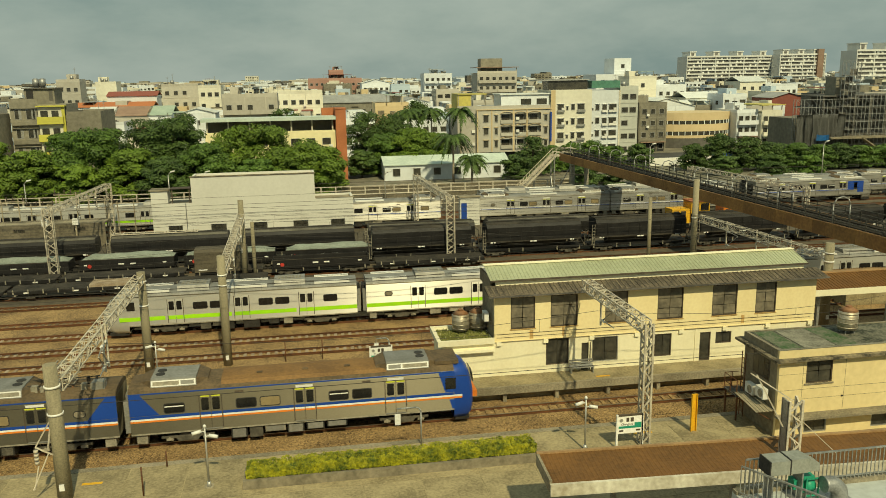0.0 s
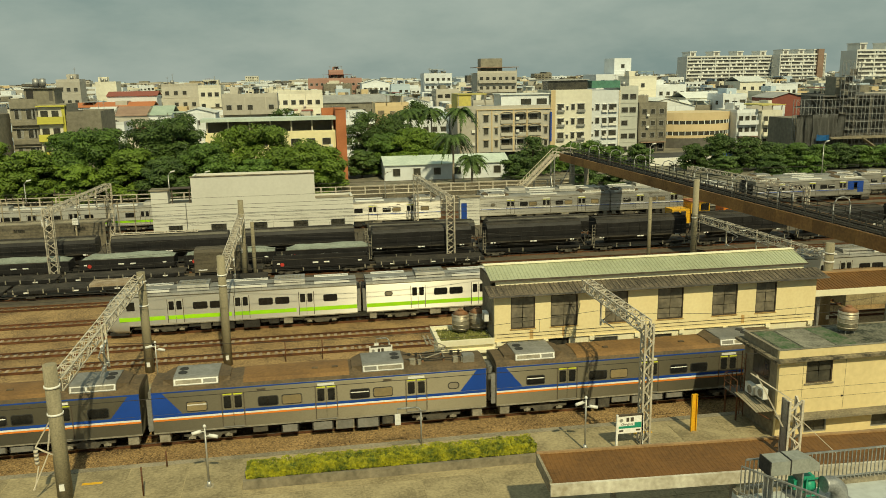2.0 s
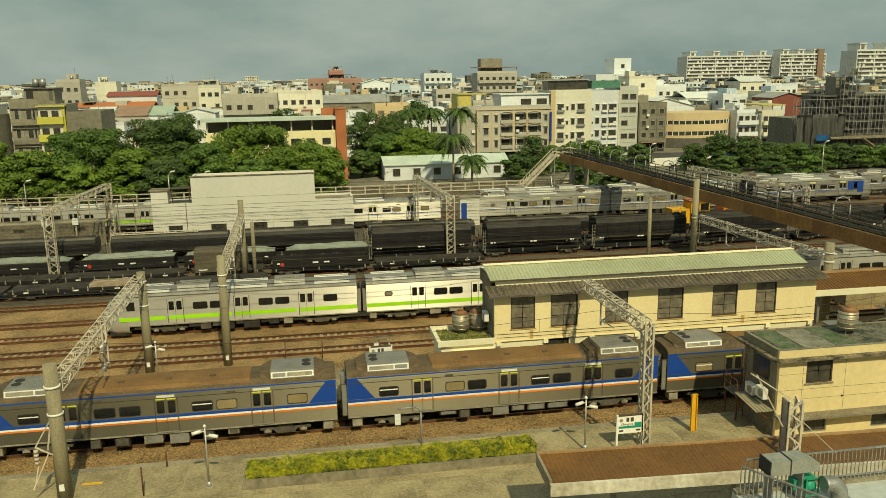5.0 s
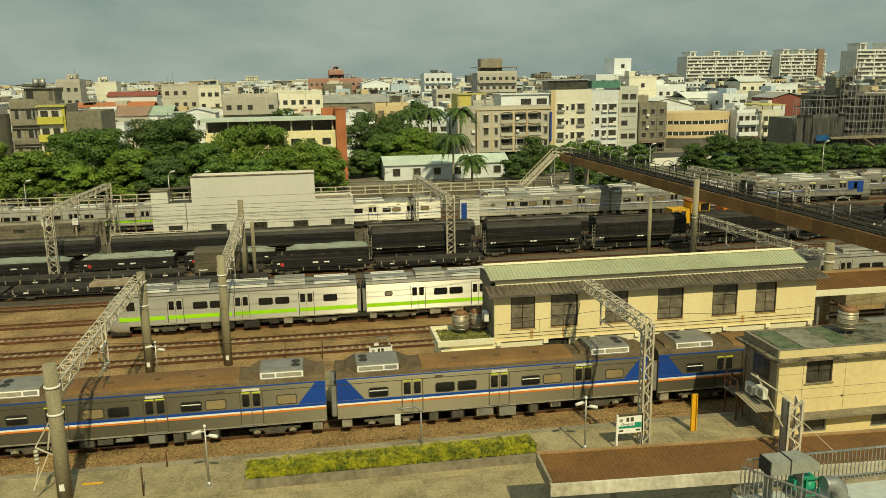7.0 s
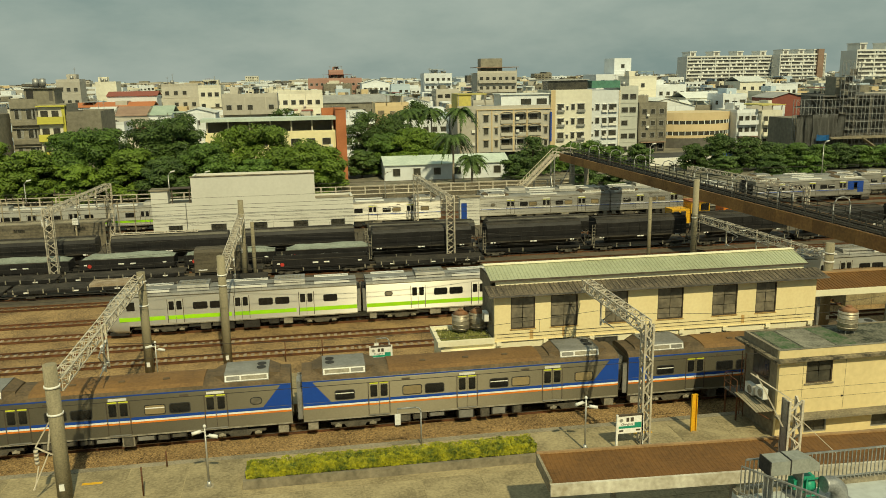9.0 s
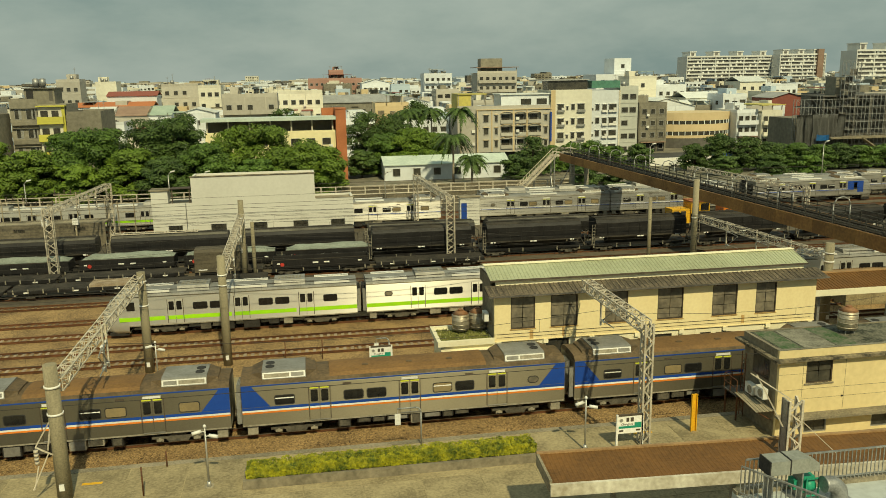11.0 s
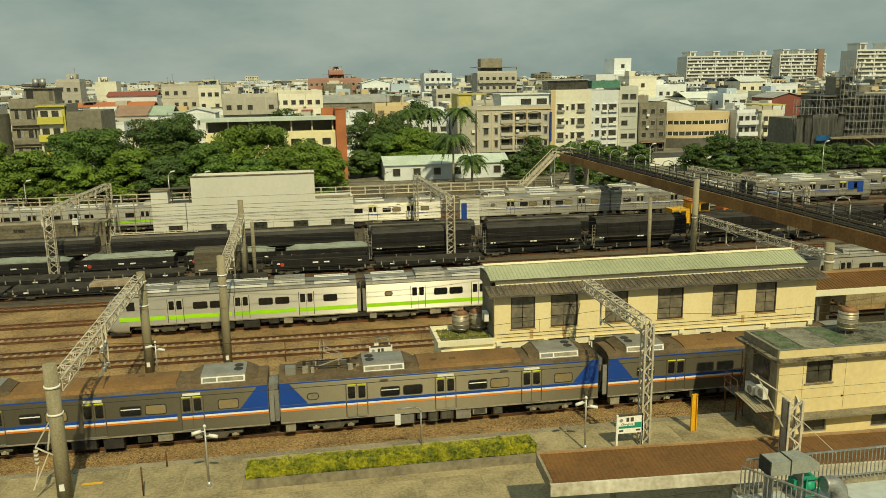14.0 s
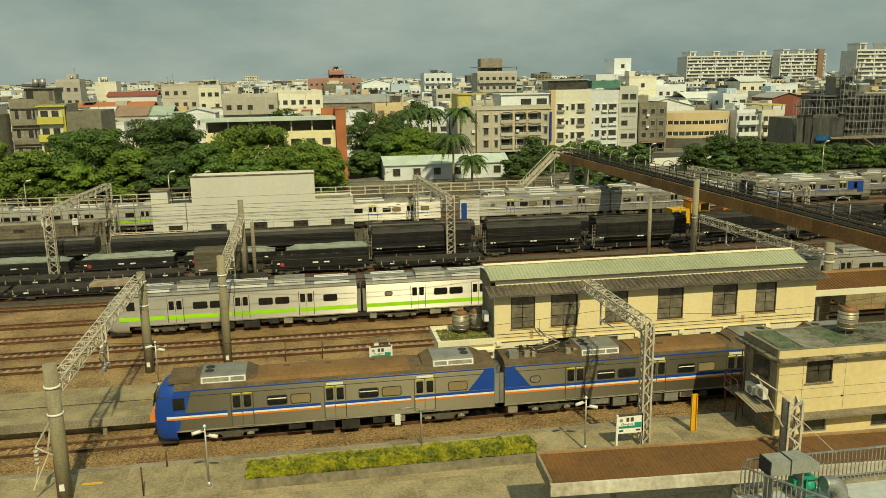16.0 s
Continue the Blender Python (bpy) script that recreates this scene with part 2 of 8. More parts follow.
def rrect(bm, cx, cz, w, h, r, y0, y1, mi=0, n=4):
    """A plate with round corners in the xz plane, from y0 (front) to y1."""
    pts = []
    for sx, sz, a0 in ((1, 1, 0), (-1, 1, 90), (-1, -1, 180), (1, -1, 270)):
        for k in range(n):
            a = radians(a0 + 90 * k / (n - 1))
            pts.append((cx + sx * (w / 2 - r) + r * math.cos(a), cz + sz * (h / 2 - r) + r * math.sin(a)))
    f0 = [bm.verts.new((x, y0, z)) for x, z in pts]
    f1 = [bm.verts.new((x, y1, z)) for x, z in pts]
    bm.faces.new(f0).material_index = mi
    bm.faces.new(f1[::-1]).material_index = mi
    for i in range(len(pts)):
        j = (i + 1) % len(pts)
        bm.faces.new((f0[j], f0[i], f1[i], f1[j])).material_index = mi


def prism(bm, pts, x0, x1, mi=0, smooth=False):
    """The closed yz outline pts drawn out along x."""
    a = [bm.verts.new((x0, y, z)) for y, z in pts]
    b = [bm.verts.new((x1, y, z)) for y, z in pts]
    bm.faces.new(a[::-1]).material_index = mi
    bm.faces.new(b).material_index = mi
    for i in range(len(pts)):
        j = (i + 1) % len(pts)
        f = bm.faces.new((a[i], a[j], b[j], b[i]))
        f.material_index, f.smooth = mi, smooth


def mesh_of(name, bm, mats, recalc=True):
    if recalc:
        bmesh.ops.recalc_face_normals(bm, faces=bm.faces)
    me = bpy.data.meshes.new(name)
    bm.to_mesh(me)
    bm.free()
    for m in mats if isinstance(mats, (list, tuple)) else (mats,):
        me.materials.append(m)
    return me


def part(name, bm, mats, parent=None, label="", recalc=True):
    ob = new(name, mesh_of(name, bm, mats, recalc))
    ob.parent = parent
    return tagged(ob, label)


def again(ob, m, parent):
    """The same mesh once more, as a part of parent."""
    o = new(ob.name.split(".")[0], ob.data)
    o.parent = parent
    o.matrix_basis = m
    return o


def thing(name, label, category, group="", at=(0, 0, 0), rz=0):
    ob = new(name)
    ob.empty_display_size = 0.3
    ob.matrix_basis = pose(*at, 0, 0, rz)
    return tagged(ob, label, category, group)


def boxes(*bb):
    bm = bmesh.new()
    for b in bb:
        box(bm, *b)
    return bm


# ---- ground ----
bm = boxes((-4000, 4000, -600, 4800, -0.5, 0.0))
tagged(part("ground", bm, M["town_ground"]), "grey-brown ground of the town reaching the horizon", "ground", kind="structure")
bm = boxes((-160, 190, 30, 143, -0.3, 0.1))
tagged(part("ballast_bed", bm, M["ballast"]), "tan gravel bed of the railway yard", "ballast", kind="structure")
bm = boxes((-160, 190, 81, 104, -0.2, 0.125), (-160, 190, 104, 143, -0.2, 0.12))
tagged(part("dirty_ballast", bm, M["earth"]), "dark oily gravel under the freight wagons", "ballast", kind="structure")

TRACKS = [47.27, 61.7, 65.35, 69.43, 73.6, 79.6, 83.6, 88.0, 92.0, 96.5, 102.5, 114.8, 119.5, 124.0]
sl = bmesh.new()
box(sl, -0.12, 0.12, -0.53, 0.53, 0.02, 0.17)
sleeper_mesh = mesh_of("sleeper", sl, M["sleeper"])
dark_mesh = sleeper_mesh.copy()
dark_mesh.materials[0] = M["ballast"]
for i, ty in enumerate(TRACKS):
    tk = thing("railway_track", "rusty narrow-gauge rails on concrete sleepers in tan ballast", "track", "tracks of the yard", (0, ty, 0))
    tk["kind"] = "structure"
    for s in (-0.5675, 0.5675):
        bm = boxes((-150, 180, s - 0.065, s + 0.065, 0.13, 0.15), (-150, 180, s - 0.012, s + 0.012, 0.15, 0.26))
        box(bm, -150, 180, s - 0.035, s + 0.035, 0.26, 0.3, 1)
        part("rail", bm, [M["rail"], M["railhead"] if i == 0 else M["rail"]], tk)
    if i < 4:
        for k in range(130):
            o = new("sleeper", sleeper_mesh if i else dark_mesh)
            o.parent, o.location = tk, (-32 + 0.6 * k, 0, 0)
    else:
        bm = bmesh.new()
        for k in range(220):
            x = -60 + 0.6 * k
            box(bm, x - 0.12, x + 0.12, -0.53, 0.53, 0.02, 0.17)
        tagged(part("sleepers", bm, M["sleeper_dark"], tk), kind="stuff")


# ---- trains ----
HALF, CANT, SKIRT = 1.43, 3.75, 1.24
SIDE = [(-HALF, SKIRT), (-HALF, 3.62), (-1.41, CANT), (1.41, CANT), (HALF, 3.62), (HALF, SKIRT)]
ROOF = [(-1.405, CANT), (-1.36, 3.9), (-1.1, 4.04), (-0.6, 4.12), (0, 4.14), (0.6, 4.12), (1.1, 4.04), (1.36, 3.9), (1.405, CANT)]
DOORS, WINS = (4.55, 9.97, 15.4), (2.5, 6.57, 7.95, 11.98, 13.37, 17.45)


def flip(length):
    return Matrix.Translation((length, 0, 0)) @ pose(0, 0, 0, 0, 0, 180)


def door_part(car, cx, body, stripes, header):
    bm = bmesh.new()
    for s in (-0.31, 0.31):
        box(bm, cx + s - 0.295, cx + s + 0.295, -HALF - 0.012, -HALF + 0.02, 1.4, 3.36, 0)
    box(bm, cx - 0.66, cx - 0.61, -HALF - 0.022, -HALF + 0.02, 1.36, 3.4, 1)
    box(bm, cx + 0.61, cx + 0.66, -HALF - 0.022, -HALF + 0.02, 1.36, 3.4, 1)
    box(bm, cx - 0.012, cx + 0.012, -HALF - 0.018, -HALF + 0.02, 1.36, 3.4, 1)
    d = part("door", bm, [body, M["dark_frame"]], car, "sliding double door in the car side")
    bm = bmesh.new()
    for s in (-0.31, 0.31):
        rrect(bm, cx + s, 2.86, 0.42, 0.74, 0.07, -HALF - 0.03, -HALF)
    part("door_window", bm, M["glass"], d)
    for a, b, m in stripes:
        part("door_stripe", boxes((cx - 0.6, cx - 0.02, -HALF - 0.02, -HALF, a, b), (cx + 0.02, cx + 0.6, -HALF - 0.02, -HALF, a, b)), M[m], d)
    if header:
        part("door_lamp_strip", boxes((cx - 0.56, cx - 0.05, -HALF - 0.03, -HALF, 3.3, 3.39), (cx + 0.05, cx + 0.56, -HALF - 0.03, -HALF, 3.3, 3.39)), M["lime_yellow"], d)
        part("door_header", boxes((cx - 0.5, cx + 0.5, -HALF - 0.035, -HALF, 3.44, 3.58)), M["white"], d)
        part("door_step", boxes((cx - 0.6, cx + 0.6, -HALF - 0.06, -HALF, 1.3, 1.35)), M["ac_grey"], d)
    return d


def window_part(car, cx, kind, w=1.2):
    bm = bmesh.new()
    rrect(bm, cx, 2.75, w, 0.62, 0.13, -HALF - 0.018, -HALF + 0.01)
    fr = part("window", bm, M["rubber"], car)
    bm = bmesh.new()
    rrect(bm, cx, 2.75, w - 0.1, 0.52, 0.1, -HALF - 0.026, -HALF)
    part("pane", bm, M["blind"] if "blind" in kind else M["glass"], fr)
    if "open" in kind:
        part("sash", boxes((cx - w / 2 + 0.06, cx + w / 2 - 0.06, -HALF - 0.036, -HALF, 2.83, 2.89)), M["stripe_white"], fr, "pale bar of a lowered sash")
    return fr


def bogie_part(car, cx):
    b = part("bogie", boxes((cx - 0.3, cx + 0.3, -0.96, 0.96, 0.75, 1.1)), M["bogie_grey"], car)
    for s in (-1, 1):
        # pressed frame with a dropped middle and a raised spring seat
        prof = [(-1.5, 0.78), (-0.7, 0.78), (-0.55, 0.56), (0.55, 0.56), (0.7, 0.78), (1.5, 0.78), (1.5, 0.94), (0.5, 0.94), (0.34, 1.05), (-0.34, 1.05), (-0.5, 0.94), (-1.5, 0.94)]
        bm = bmesh.new()
        near = [bm.verts.new((cx + px, s * 0.97, pz)) for px, pz in prof]
        far = [bm.verts.new((cx + px, s * 1.18, pz)) for px, pz in prof]
        bm.faces.new(near)
        bm.faces.new(far[::-1])
        for i in range(12):
            bm.faces.new((near[i], near[(i + 1) % 12], far[(i + 1) % 12], far[i]))
        part("side_frame", bm, M["bogie_grey"], b)
    for dx in (-1.05, 1.05):
        bm = bmesh.new()
        for s in (-1, 1):
            tube(bm, (cx + dx, s * 0.5, 0.73), (cx + dx, s * 0.64, 0.73), 0.43, n=18)
        tube(bm, (cx + dx, -0.6, 0.73), (cx + dx, 0.6, 0.73), 0.08, n=8)
        part("wheelset", bm, M["under"], b)
        for s in (-1, 1):
            bm = bmesh.new()
            box(bm, cx + dx - 0.2, cx + dx + 0.2, s * 1.1 - 0.06, s * 1.1 + 0.06, 0.6, 0.86)
            tube(bm, (cx + dx, s * 1.0, 0.73), (cx + dx, s * 1.22, 0.73), 0.11, n=10)
            part("axle_box", bm, M["under_grey"], b)


def aircon_part(car, x0, x1, style, fan_left):
    if style == "flush":
        bm = bmesh.new()
        prism(bm, [(-1.15, 4.0), (-0.95, 4.42), (0.95, 4.42), (1.15, 4.0)], x0, x1)
        a = part("air_conditioner", bm, M["ac_grey"], car)
        n = int((x1 - x0 - 0.4) / 0.3)
        bm = bmesh.new()
        for k in range(n):
            box(bm, x0 + 0.3 + 0.3 * k, x0 + 0.5 + 0.3 * k, -0.6, 0.6, 4.42, 4.435)
        part("vent_slats", bm, M["under_grey"], a)
        return
    bm = bmesh.new()
    prism(bm, [(-1.22, 3.98), (-1.12, 4.4), (-0.95, 4.46), (0.95, 4.46), (1.12, 4.4), (1.22, 3.98)], x0, x1)
    a = part("air_conditioner", bm, M["ac_grey"], car)
    for e, s in ((x0, -1), (x1, 1)):
        bm = bmesh.new()
        lo = [bm.verts.new((e + s * 0.01, y, z)) for y, z in ((-1.2, 3.98), (-1.1, 4.4), (1.1, 4.4), (1.2, 3.98))]
        hi = [bm.verts.new((e + s * 0.62, y, z)) for y, z in ((-1.1, 3.98), (-0.75, 4.24), (0.75, 4.24), (1.1, 3.98))]
        for i in range(3):
            bm.faces.new((lo[i], lo[i + 1], hi[i + 1], hi[i]))
        bm.faces.new(hi[::-1])
        bm.faces.new(lo)
        bm.faces.new((lo[0], hi[0], hi[3], lo[3]))
        part("end_cowl", bm, M["ac_brown"], a)
    # pale grille frame leaning with the side
    for s in (-1, 1):
        bm = bmesh.new()
        def slab(xa, xb, za, zb, out, mi):
            q = []
            for x, z in ((xa, za), (xb, za), (xb, zb), (xa, zb)):
                y = 1.22 - (z - 3.98) * 0.23
                q.append((x, s * (y + out), z))
            r = [(x, y - s * (out + 0.01), z) for x, y, z in q]
            va, vb = [bm.verts.new(c) for c in q], [bm.verts.new(c) for c in r]
            bm.faces.new(va).material_index = mi
            bm.faces.new(vb[::-1]).material_index = mi
            for i in range(4):
                bm.faces.new((va[i], va[(i + 1) % 4], vb[(i + 1) % 4], vb[i])).material_index = mi
        slab(x0 + 0.03, x1 - 0.03, 4.03, 4.37, 0.02, 0)
        w = x1 - x0
        ga, gb = (x0 + 0.12, x0 + 0.62 * w) if fan_left else (x0 + 0.38 * w, x1 - 0.12)
        slab(ga, gb, 4.09, 4.31, 0.028, 1)
        ha, hb = (gb + 0.1, x1 - 0.12) if fan_left else (x0 + 0.12, ga - 0.1)
        slab(ha, hb, 4.09, 4.31, 0.028, 2)
        part("grille", bm, [M["stripe_white"], M["under_grey"], M["ac_grey"]], a)
    fx = x0 + 0.45 if fan_left else x1 - 0.45
    for y in (-0.32, 0.32):
        bm = bmesh.new()
        tube(bm, (fx, y, 4.45), (fx, y, 4.49), 0.27, n=16)
        part("fan", bm, M["rubber"], a)


def pantograph_part(car, cx):
    bm = bmesh.new()
    for y in (-0.5, 0.5):
        beam(bm, (cx - 0.7, y, 4.3), (cx + 0.7, y, 4.3), 0.06)
        beam(bm, (cx - 0.6, y, 4.32), (cx + 0.95, y * 0.7, 4.72), 0.05)
        beam(bm, (cx + 0.95, y * 0.7, 4.72), (cx - 0.3, y, 5.3), 0.05)
    for x in (cx - 0.7, cx + 0.7):
        beam(bm, (x, -0.55, 4.3), (x, 0.55, 4.3), 0.06)
    for x in (cx - 0.4, cx - 0.15):
        beam(bm, (x, -0.85, 5.34), (x, 0.85, 5.34), 0.07)
    pg = part("pantograph", bm, M["under_grey"], car, "raised grey pantograph on the roof")
    bm = bmesh.new()
    for x in (cx - 0.65, cx + 0.65):
        for y in (-0.5, 0.5):
            tube(bm, (x, y, 4.05), (x, y, 4.28), 0.07, n=8)
    part("insulators", bm, M["tank_top"], pg)
    for dx, w in ((-1.5, 0.35), (-1.0, 0.2), (1.2, 0.3), (1.7, 0.2)):
        part("roof_equipment", boxes((cx + dx, cx + dx + w, -0.9, -0.9 + w, 4.02, 4.3 + w * 0.4)), M["under_grey"], pg)
        part("roof_equipment", boxes((cx + dx, cx + dx + w * 0.6, 0.3, 0.5, 4.05, 4.4)), M["under"], pg)
    bm = bmesh.new()
    beam(bm, (cx - 1.8, -0.55, 4.35), (cx + 2.0, -0.7, 4.35), 0.05)
    beam(bm, (cx - 1.8, 0.4, 4.35), (cx + 2.0, 0.5, 4.35), 0.05)
    part("roof_cable", bm, M["under"], pg)


def rail_car(style, cab, seed, label, group, at, rz=0, pant="", oval="", length=19.75, wins="", pale=False):
    """One electric multiple-unit car; x runs along it from its rear end, the track's centre is y = 0."""
    rng = random.Random(seed)
    blue = style == "blue"
    body = {"blue": M["steel"], "green": M["bright_steel"], "far": M["mid_steel"]}[style]
    if pale:
        body = M["pale_steel"] if style == "green" else M["clean_steel"]
    stripes = {"blue": [(2.19, 2.36, "blue"), (2.08, 2.19, "stripe_white"), (1.97, 2.08, "orange")],
               "green": [(1.66, 2.0, "lime")], "far": [(2.2, 2.28, "stripe_white"), (2.1, 2.2, "blue")]}[style]
    car = thing("commuter_rail_car", label, "train car", group, at, rz)
    end = length if not cab else length - 0.75
    bm = bmesh.new()
    prism(bm, SIDE, 0, end)
    part("body", bm, body, car)
    bm = bmesh.new()
    prism(bm, ROOF, 0, end)
    part("roof", bm, M["ac_brown"] if blue else M["ac_grey"], car)
    x0, x1 = (8.4 if pant == "L" else 5.2), (11.4 if pant == "R" else end - 5 if not cab else 14.9)
    bm = bmesh.new()
    if blue:
        prism(bm, [(-1.3, 3.94), (-1.08, 4.1), (-0.6, 4.17), (0, 4.19), (0.6, 4.17), (1.08, 4.1), (1.3, 3.94)], x0, x1)
        part("roof_panel", bm, M["car_roof"], car, "rust-brown roof sheet")
        for x in ((9.2, 10.4) if pant else (7.2, 9.9, 12.4)):
            part("roof_vent", boxes((x, x + 0.35, -0.5, -0.3, 4.17, 4.24)), M["ac_brown"], car)
    else:
        for a, b in ((0.6, 3.6), (7.6, 11.6), (15.6, 18.9)):
            for s in (-1, 1):
                part("roof_panel", boxes((a, min(b, end - 0.2), min(s * 0.75, s * 1.28), max(s * 0.75, s * 1.28), 4.0, 4.17)), M["white"], car, "white roof panel")
        bm.free()
    for s in (-1, 1):
        for a, b, m in stripes:
            nm = "stripe"
            spans, prev = [], 0.02
            for c in DOORS:
                spans.append((prev, c - 0.67))
                prev = c + 0.67
            spans.append((prev, end - 0.02))
            bm = boxes(*[(p, q, min(s * (HALF + 0.006), s * (HALF - 0.01)), max(s * (HALF + 0.006), s * (HALF - 0.01)), a, b) for p, q in spans])
            part(nm, bm, M[m], car)
        y0, y1 = min(s * (HALF + 0.012), s * (HALF - 0.02)), max(s * (HALF + 0.012), s * (HALF - 0.02))
        part("cantrail", boxes((0, end, y0, y1, 3.67, 3.74)), M["blue"] if blue else M["steel"], car)
        if style != "green" and s < 0:
            for vx in (5.95, 13.4):
                part("side_vent", boxes((vx, vx + 0.5, y0, y1, 3.42, 3.54)), M["dark_frame"], car)
        part("sill", boxes((0, end, y0, y1, SKIRT - 0.04, SKIRT + 0.05)), M["under_grey"], car)
    if blue:
        for e, d in (((0, 1),) if cab else ((0, 1), (end, -1))):
            for s in (-1, 1):
                bm = bmesh.new()
                pts = [(e + d * 0.01, 2.38), (e + d * 1.65, 2.38), (e + d * 0.62, 3.66), (e + d * 0.01, 3.66)]
                fr = [bm.verts.new((x, s * (HALF + 0.007), z)) for x, z in pts]
                bk = [bm.verts.new((x, s * (HALF - 0.01), z)) for x, z in pts]
                bm.faces.new(fr)
                bm.faces.new(bk[::-1])
                for i in range(4):
                    bm.faces.new((fr[i], fr[(i + 1) % 4], bk[(i + 1) % 4], bk[i]))
                part("end_flash", bm, M["blue"], car, "blue painted slanting end flash")
    turn = flip(length)
    for cx in DOORS:
        d = door_part(car, cx, body, stripes, style != "green")
        if cx < 5 and style == "blue":
            bpy.data.objects.remove([q for q in d.children if q.name.startswith("door_header")][0])
        if blue or rz:
            o = again(d, turn, car)
            for ch in d.children:
                again(ch, Matrix.Identity(4), o)
    names = {"g": "glass", "o": "open", "b": "blind", "x": "open blind"}
    for j, cx in enumerate(WINS):
        if (oval == "L" and cx < 3) or (oval == "R" and cx > 17):
            bm = bmesh.new()
            ox = 1.95 if cx < 3 else 17.7
            rrect(bm, ox, 2.8, 0.72, 0.46, 0.22, -HALF - 0.015, -HALF + 0.01)
            fr = part("window", bm, M["rubber"], car)
            bm = bmesh.new()
            rrect(bm, ox, 2.8, 0.6, 0.36, 0.17, -HALF - 0.022, -HALF)
            part("pane", bm, M["win_grey"], fr)
            continue
        k = names[wins[j]] if wins else "glass" if style == "green" else names[rng.choice("gob")]
        if cab and cx > 17:
            # only the far side of a driving car has this one
            w = window_part(car, cx, k)
            for q in [w] + list(w.children):
                q.matrix_local = (turn if q is w else Matrix.Identity(4)) @ q.matrix_local
            continue
        w = window_part(car, cx, k)
        if (cab and cx < 3) or not (blue or rz):
            continue
        o = again(w, turn, car)
        for ch in w.children:
            again(ch, Matrix.Identity(4), o)
    for cx in (3.1, end - 3.1):
        bogie_part(car, cx)
    # underfloor boxes
    x = 5.6
    while x < end - 6.2:
        w, h = rng.uniform(0.5, 1.4), rng.uniform(0.32, 0.72)
        bm = boxes((x, x + w, -1.34, 1.34, 1.2 - h, 1.18))
        part("underfloor_box", bm, rng.choice((M["under"], M["bogie_grey"], M["under"], M["under_grey"])), car)
        if blue:
            # cover plate with a dark seam round it
            part("box_cover", boxes((x + 0.08, x + w - 0.08, -1.36, -1.34, 1.24 - h, 1.1)), M["ac_grey"] if w > 0.9 else M["bogie_grey"], car)
        x += w + rng.choice((0.12, 0.15, 0.4, 0.8))
    part("underframe", boxes((0.2, end - 0.2, -0.85, 0.85, 0.95, 1.24)), M["under"], car)
    part("equipment_box", boxes((0.25, 0.85, -1.3, -0.7, 0.62, 1.15)), M["under_grey"], car)
    if not cab:
        part("equipment_box", boxes((end - 0.85, end - 0.25, -1.3, -0.7, 0.62, 1.15)), M["under_grey"], car)
    for s in (-1, 1):
        a, b = sorted((s * 1.3, s * 1.22))
        part("gap_barrier", boxes((-0.31, -0.04, a, b, 1.35, 3.35)), M["ac_grey"], car, "pale metal barrier between the cars")
    # gangway bellows and coupler
    bm = bmesh.new()
    for k in range(4):
        e = 0.03 + 0.05 * k
        box(bm, -0.06 - 0.08 * k, -0.02 - 0.08 * k, -0.55 - 0.02 * (k % 2), 0.55 + 0.02 * (k % 2), 1.25, 3.5)
    box(bm, -0.34, 0.05, -0.5, 0.5, 1.3, 3.42)
    part("gangway", bm, M["alu"] if blue else M["rubber"], car)
    bm = boxes((-0.4, 0.3, -0.18, 0.18, 0.95, 1.2))
    for s in (-0.9, 0.9):
        beam(bm, (-0.3, s, 1.5), (0, s, 3.3), 0.06)
    part("coupler", bm, M["under"], car)
    st = "box" if style != "green" else "flush"
    if style == "green":
        aircon_part(car, 4.4, 7.0, st, True)
        aircon_part(car, 12.4, 15.0, st, True)
    else:
        if pant == "L":
            pantograph_part(car, 2.9)
            part("fuse_box", boxes((0.4, 1.0, -1.0, -0.4, 4.0, 4.5)), M["ac_grey"], car)
            aircon_part(car, 5.0, 7.5, st, True)
        else:
            aircon_part(car, 1.25, 3.8, st, True)
        if pant == "R":
            pantograph_part(car, 16.6)
            part("fuse_box", boxes((18.4, 19.1, -1.0, -0.4, 4.0, 4.5)), M["ac_grey"], car)
            aircon_part(car, 12.2, 14.7, st, False)
        else:
            aircon_part(car, end - 3.8 if not cab else 14.9, end - 1.25 if not cab else 17.5, st, False)
    if cab:
        cab_part(car, end, length + (0.62 if blue else 1.55), blue, body)
        if style == "far":
            part("cab_band", boxes((end - 2.7, end - 0.9, -HALF - 0.02, HALF + 0.02, 2.2, 3.5), (end - 0.9, end + 0.1, -HALF - 0.035, HALF + 0.035, 1.7, 3.5), (end + 0.1, length + 0.2, -1.25, 1.25, 2.45, 3.0)), M["blue"], car, "blue band round the cab")
    return car


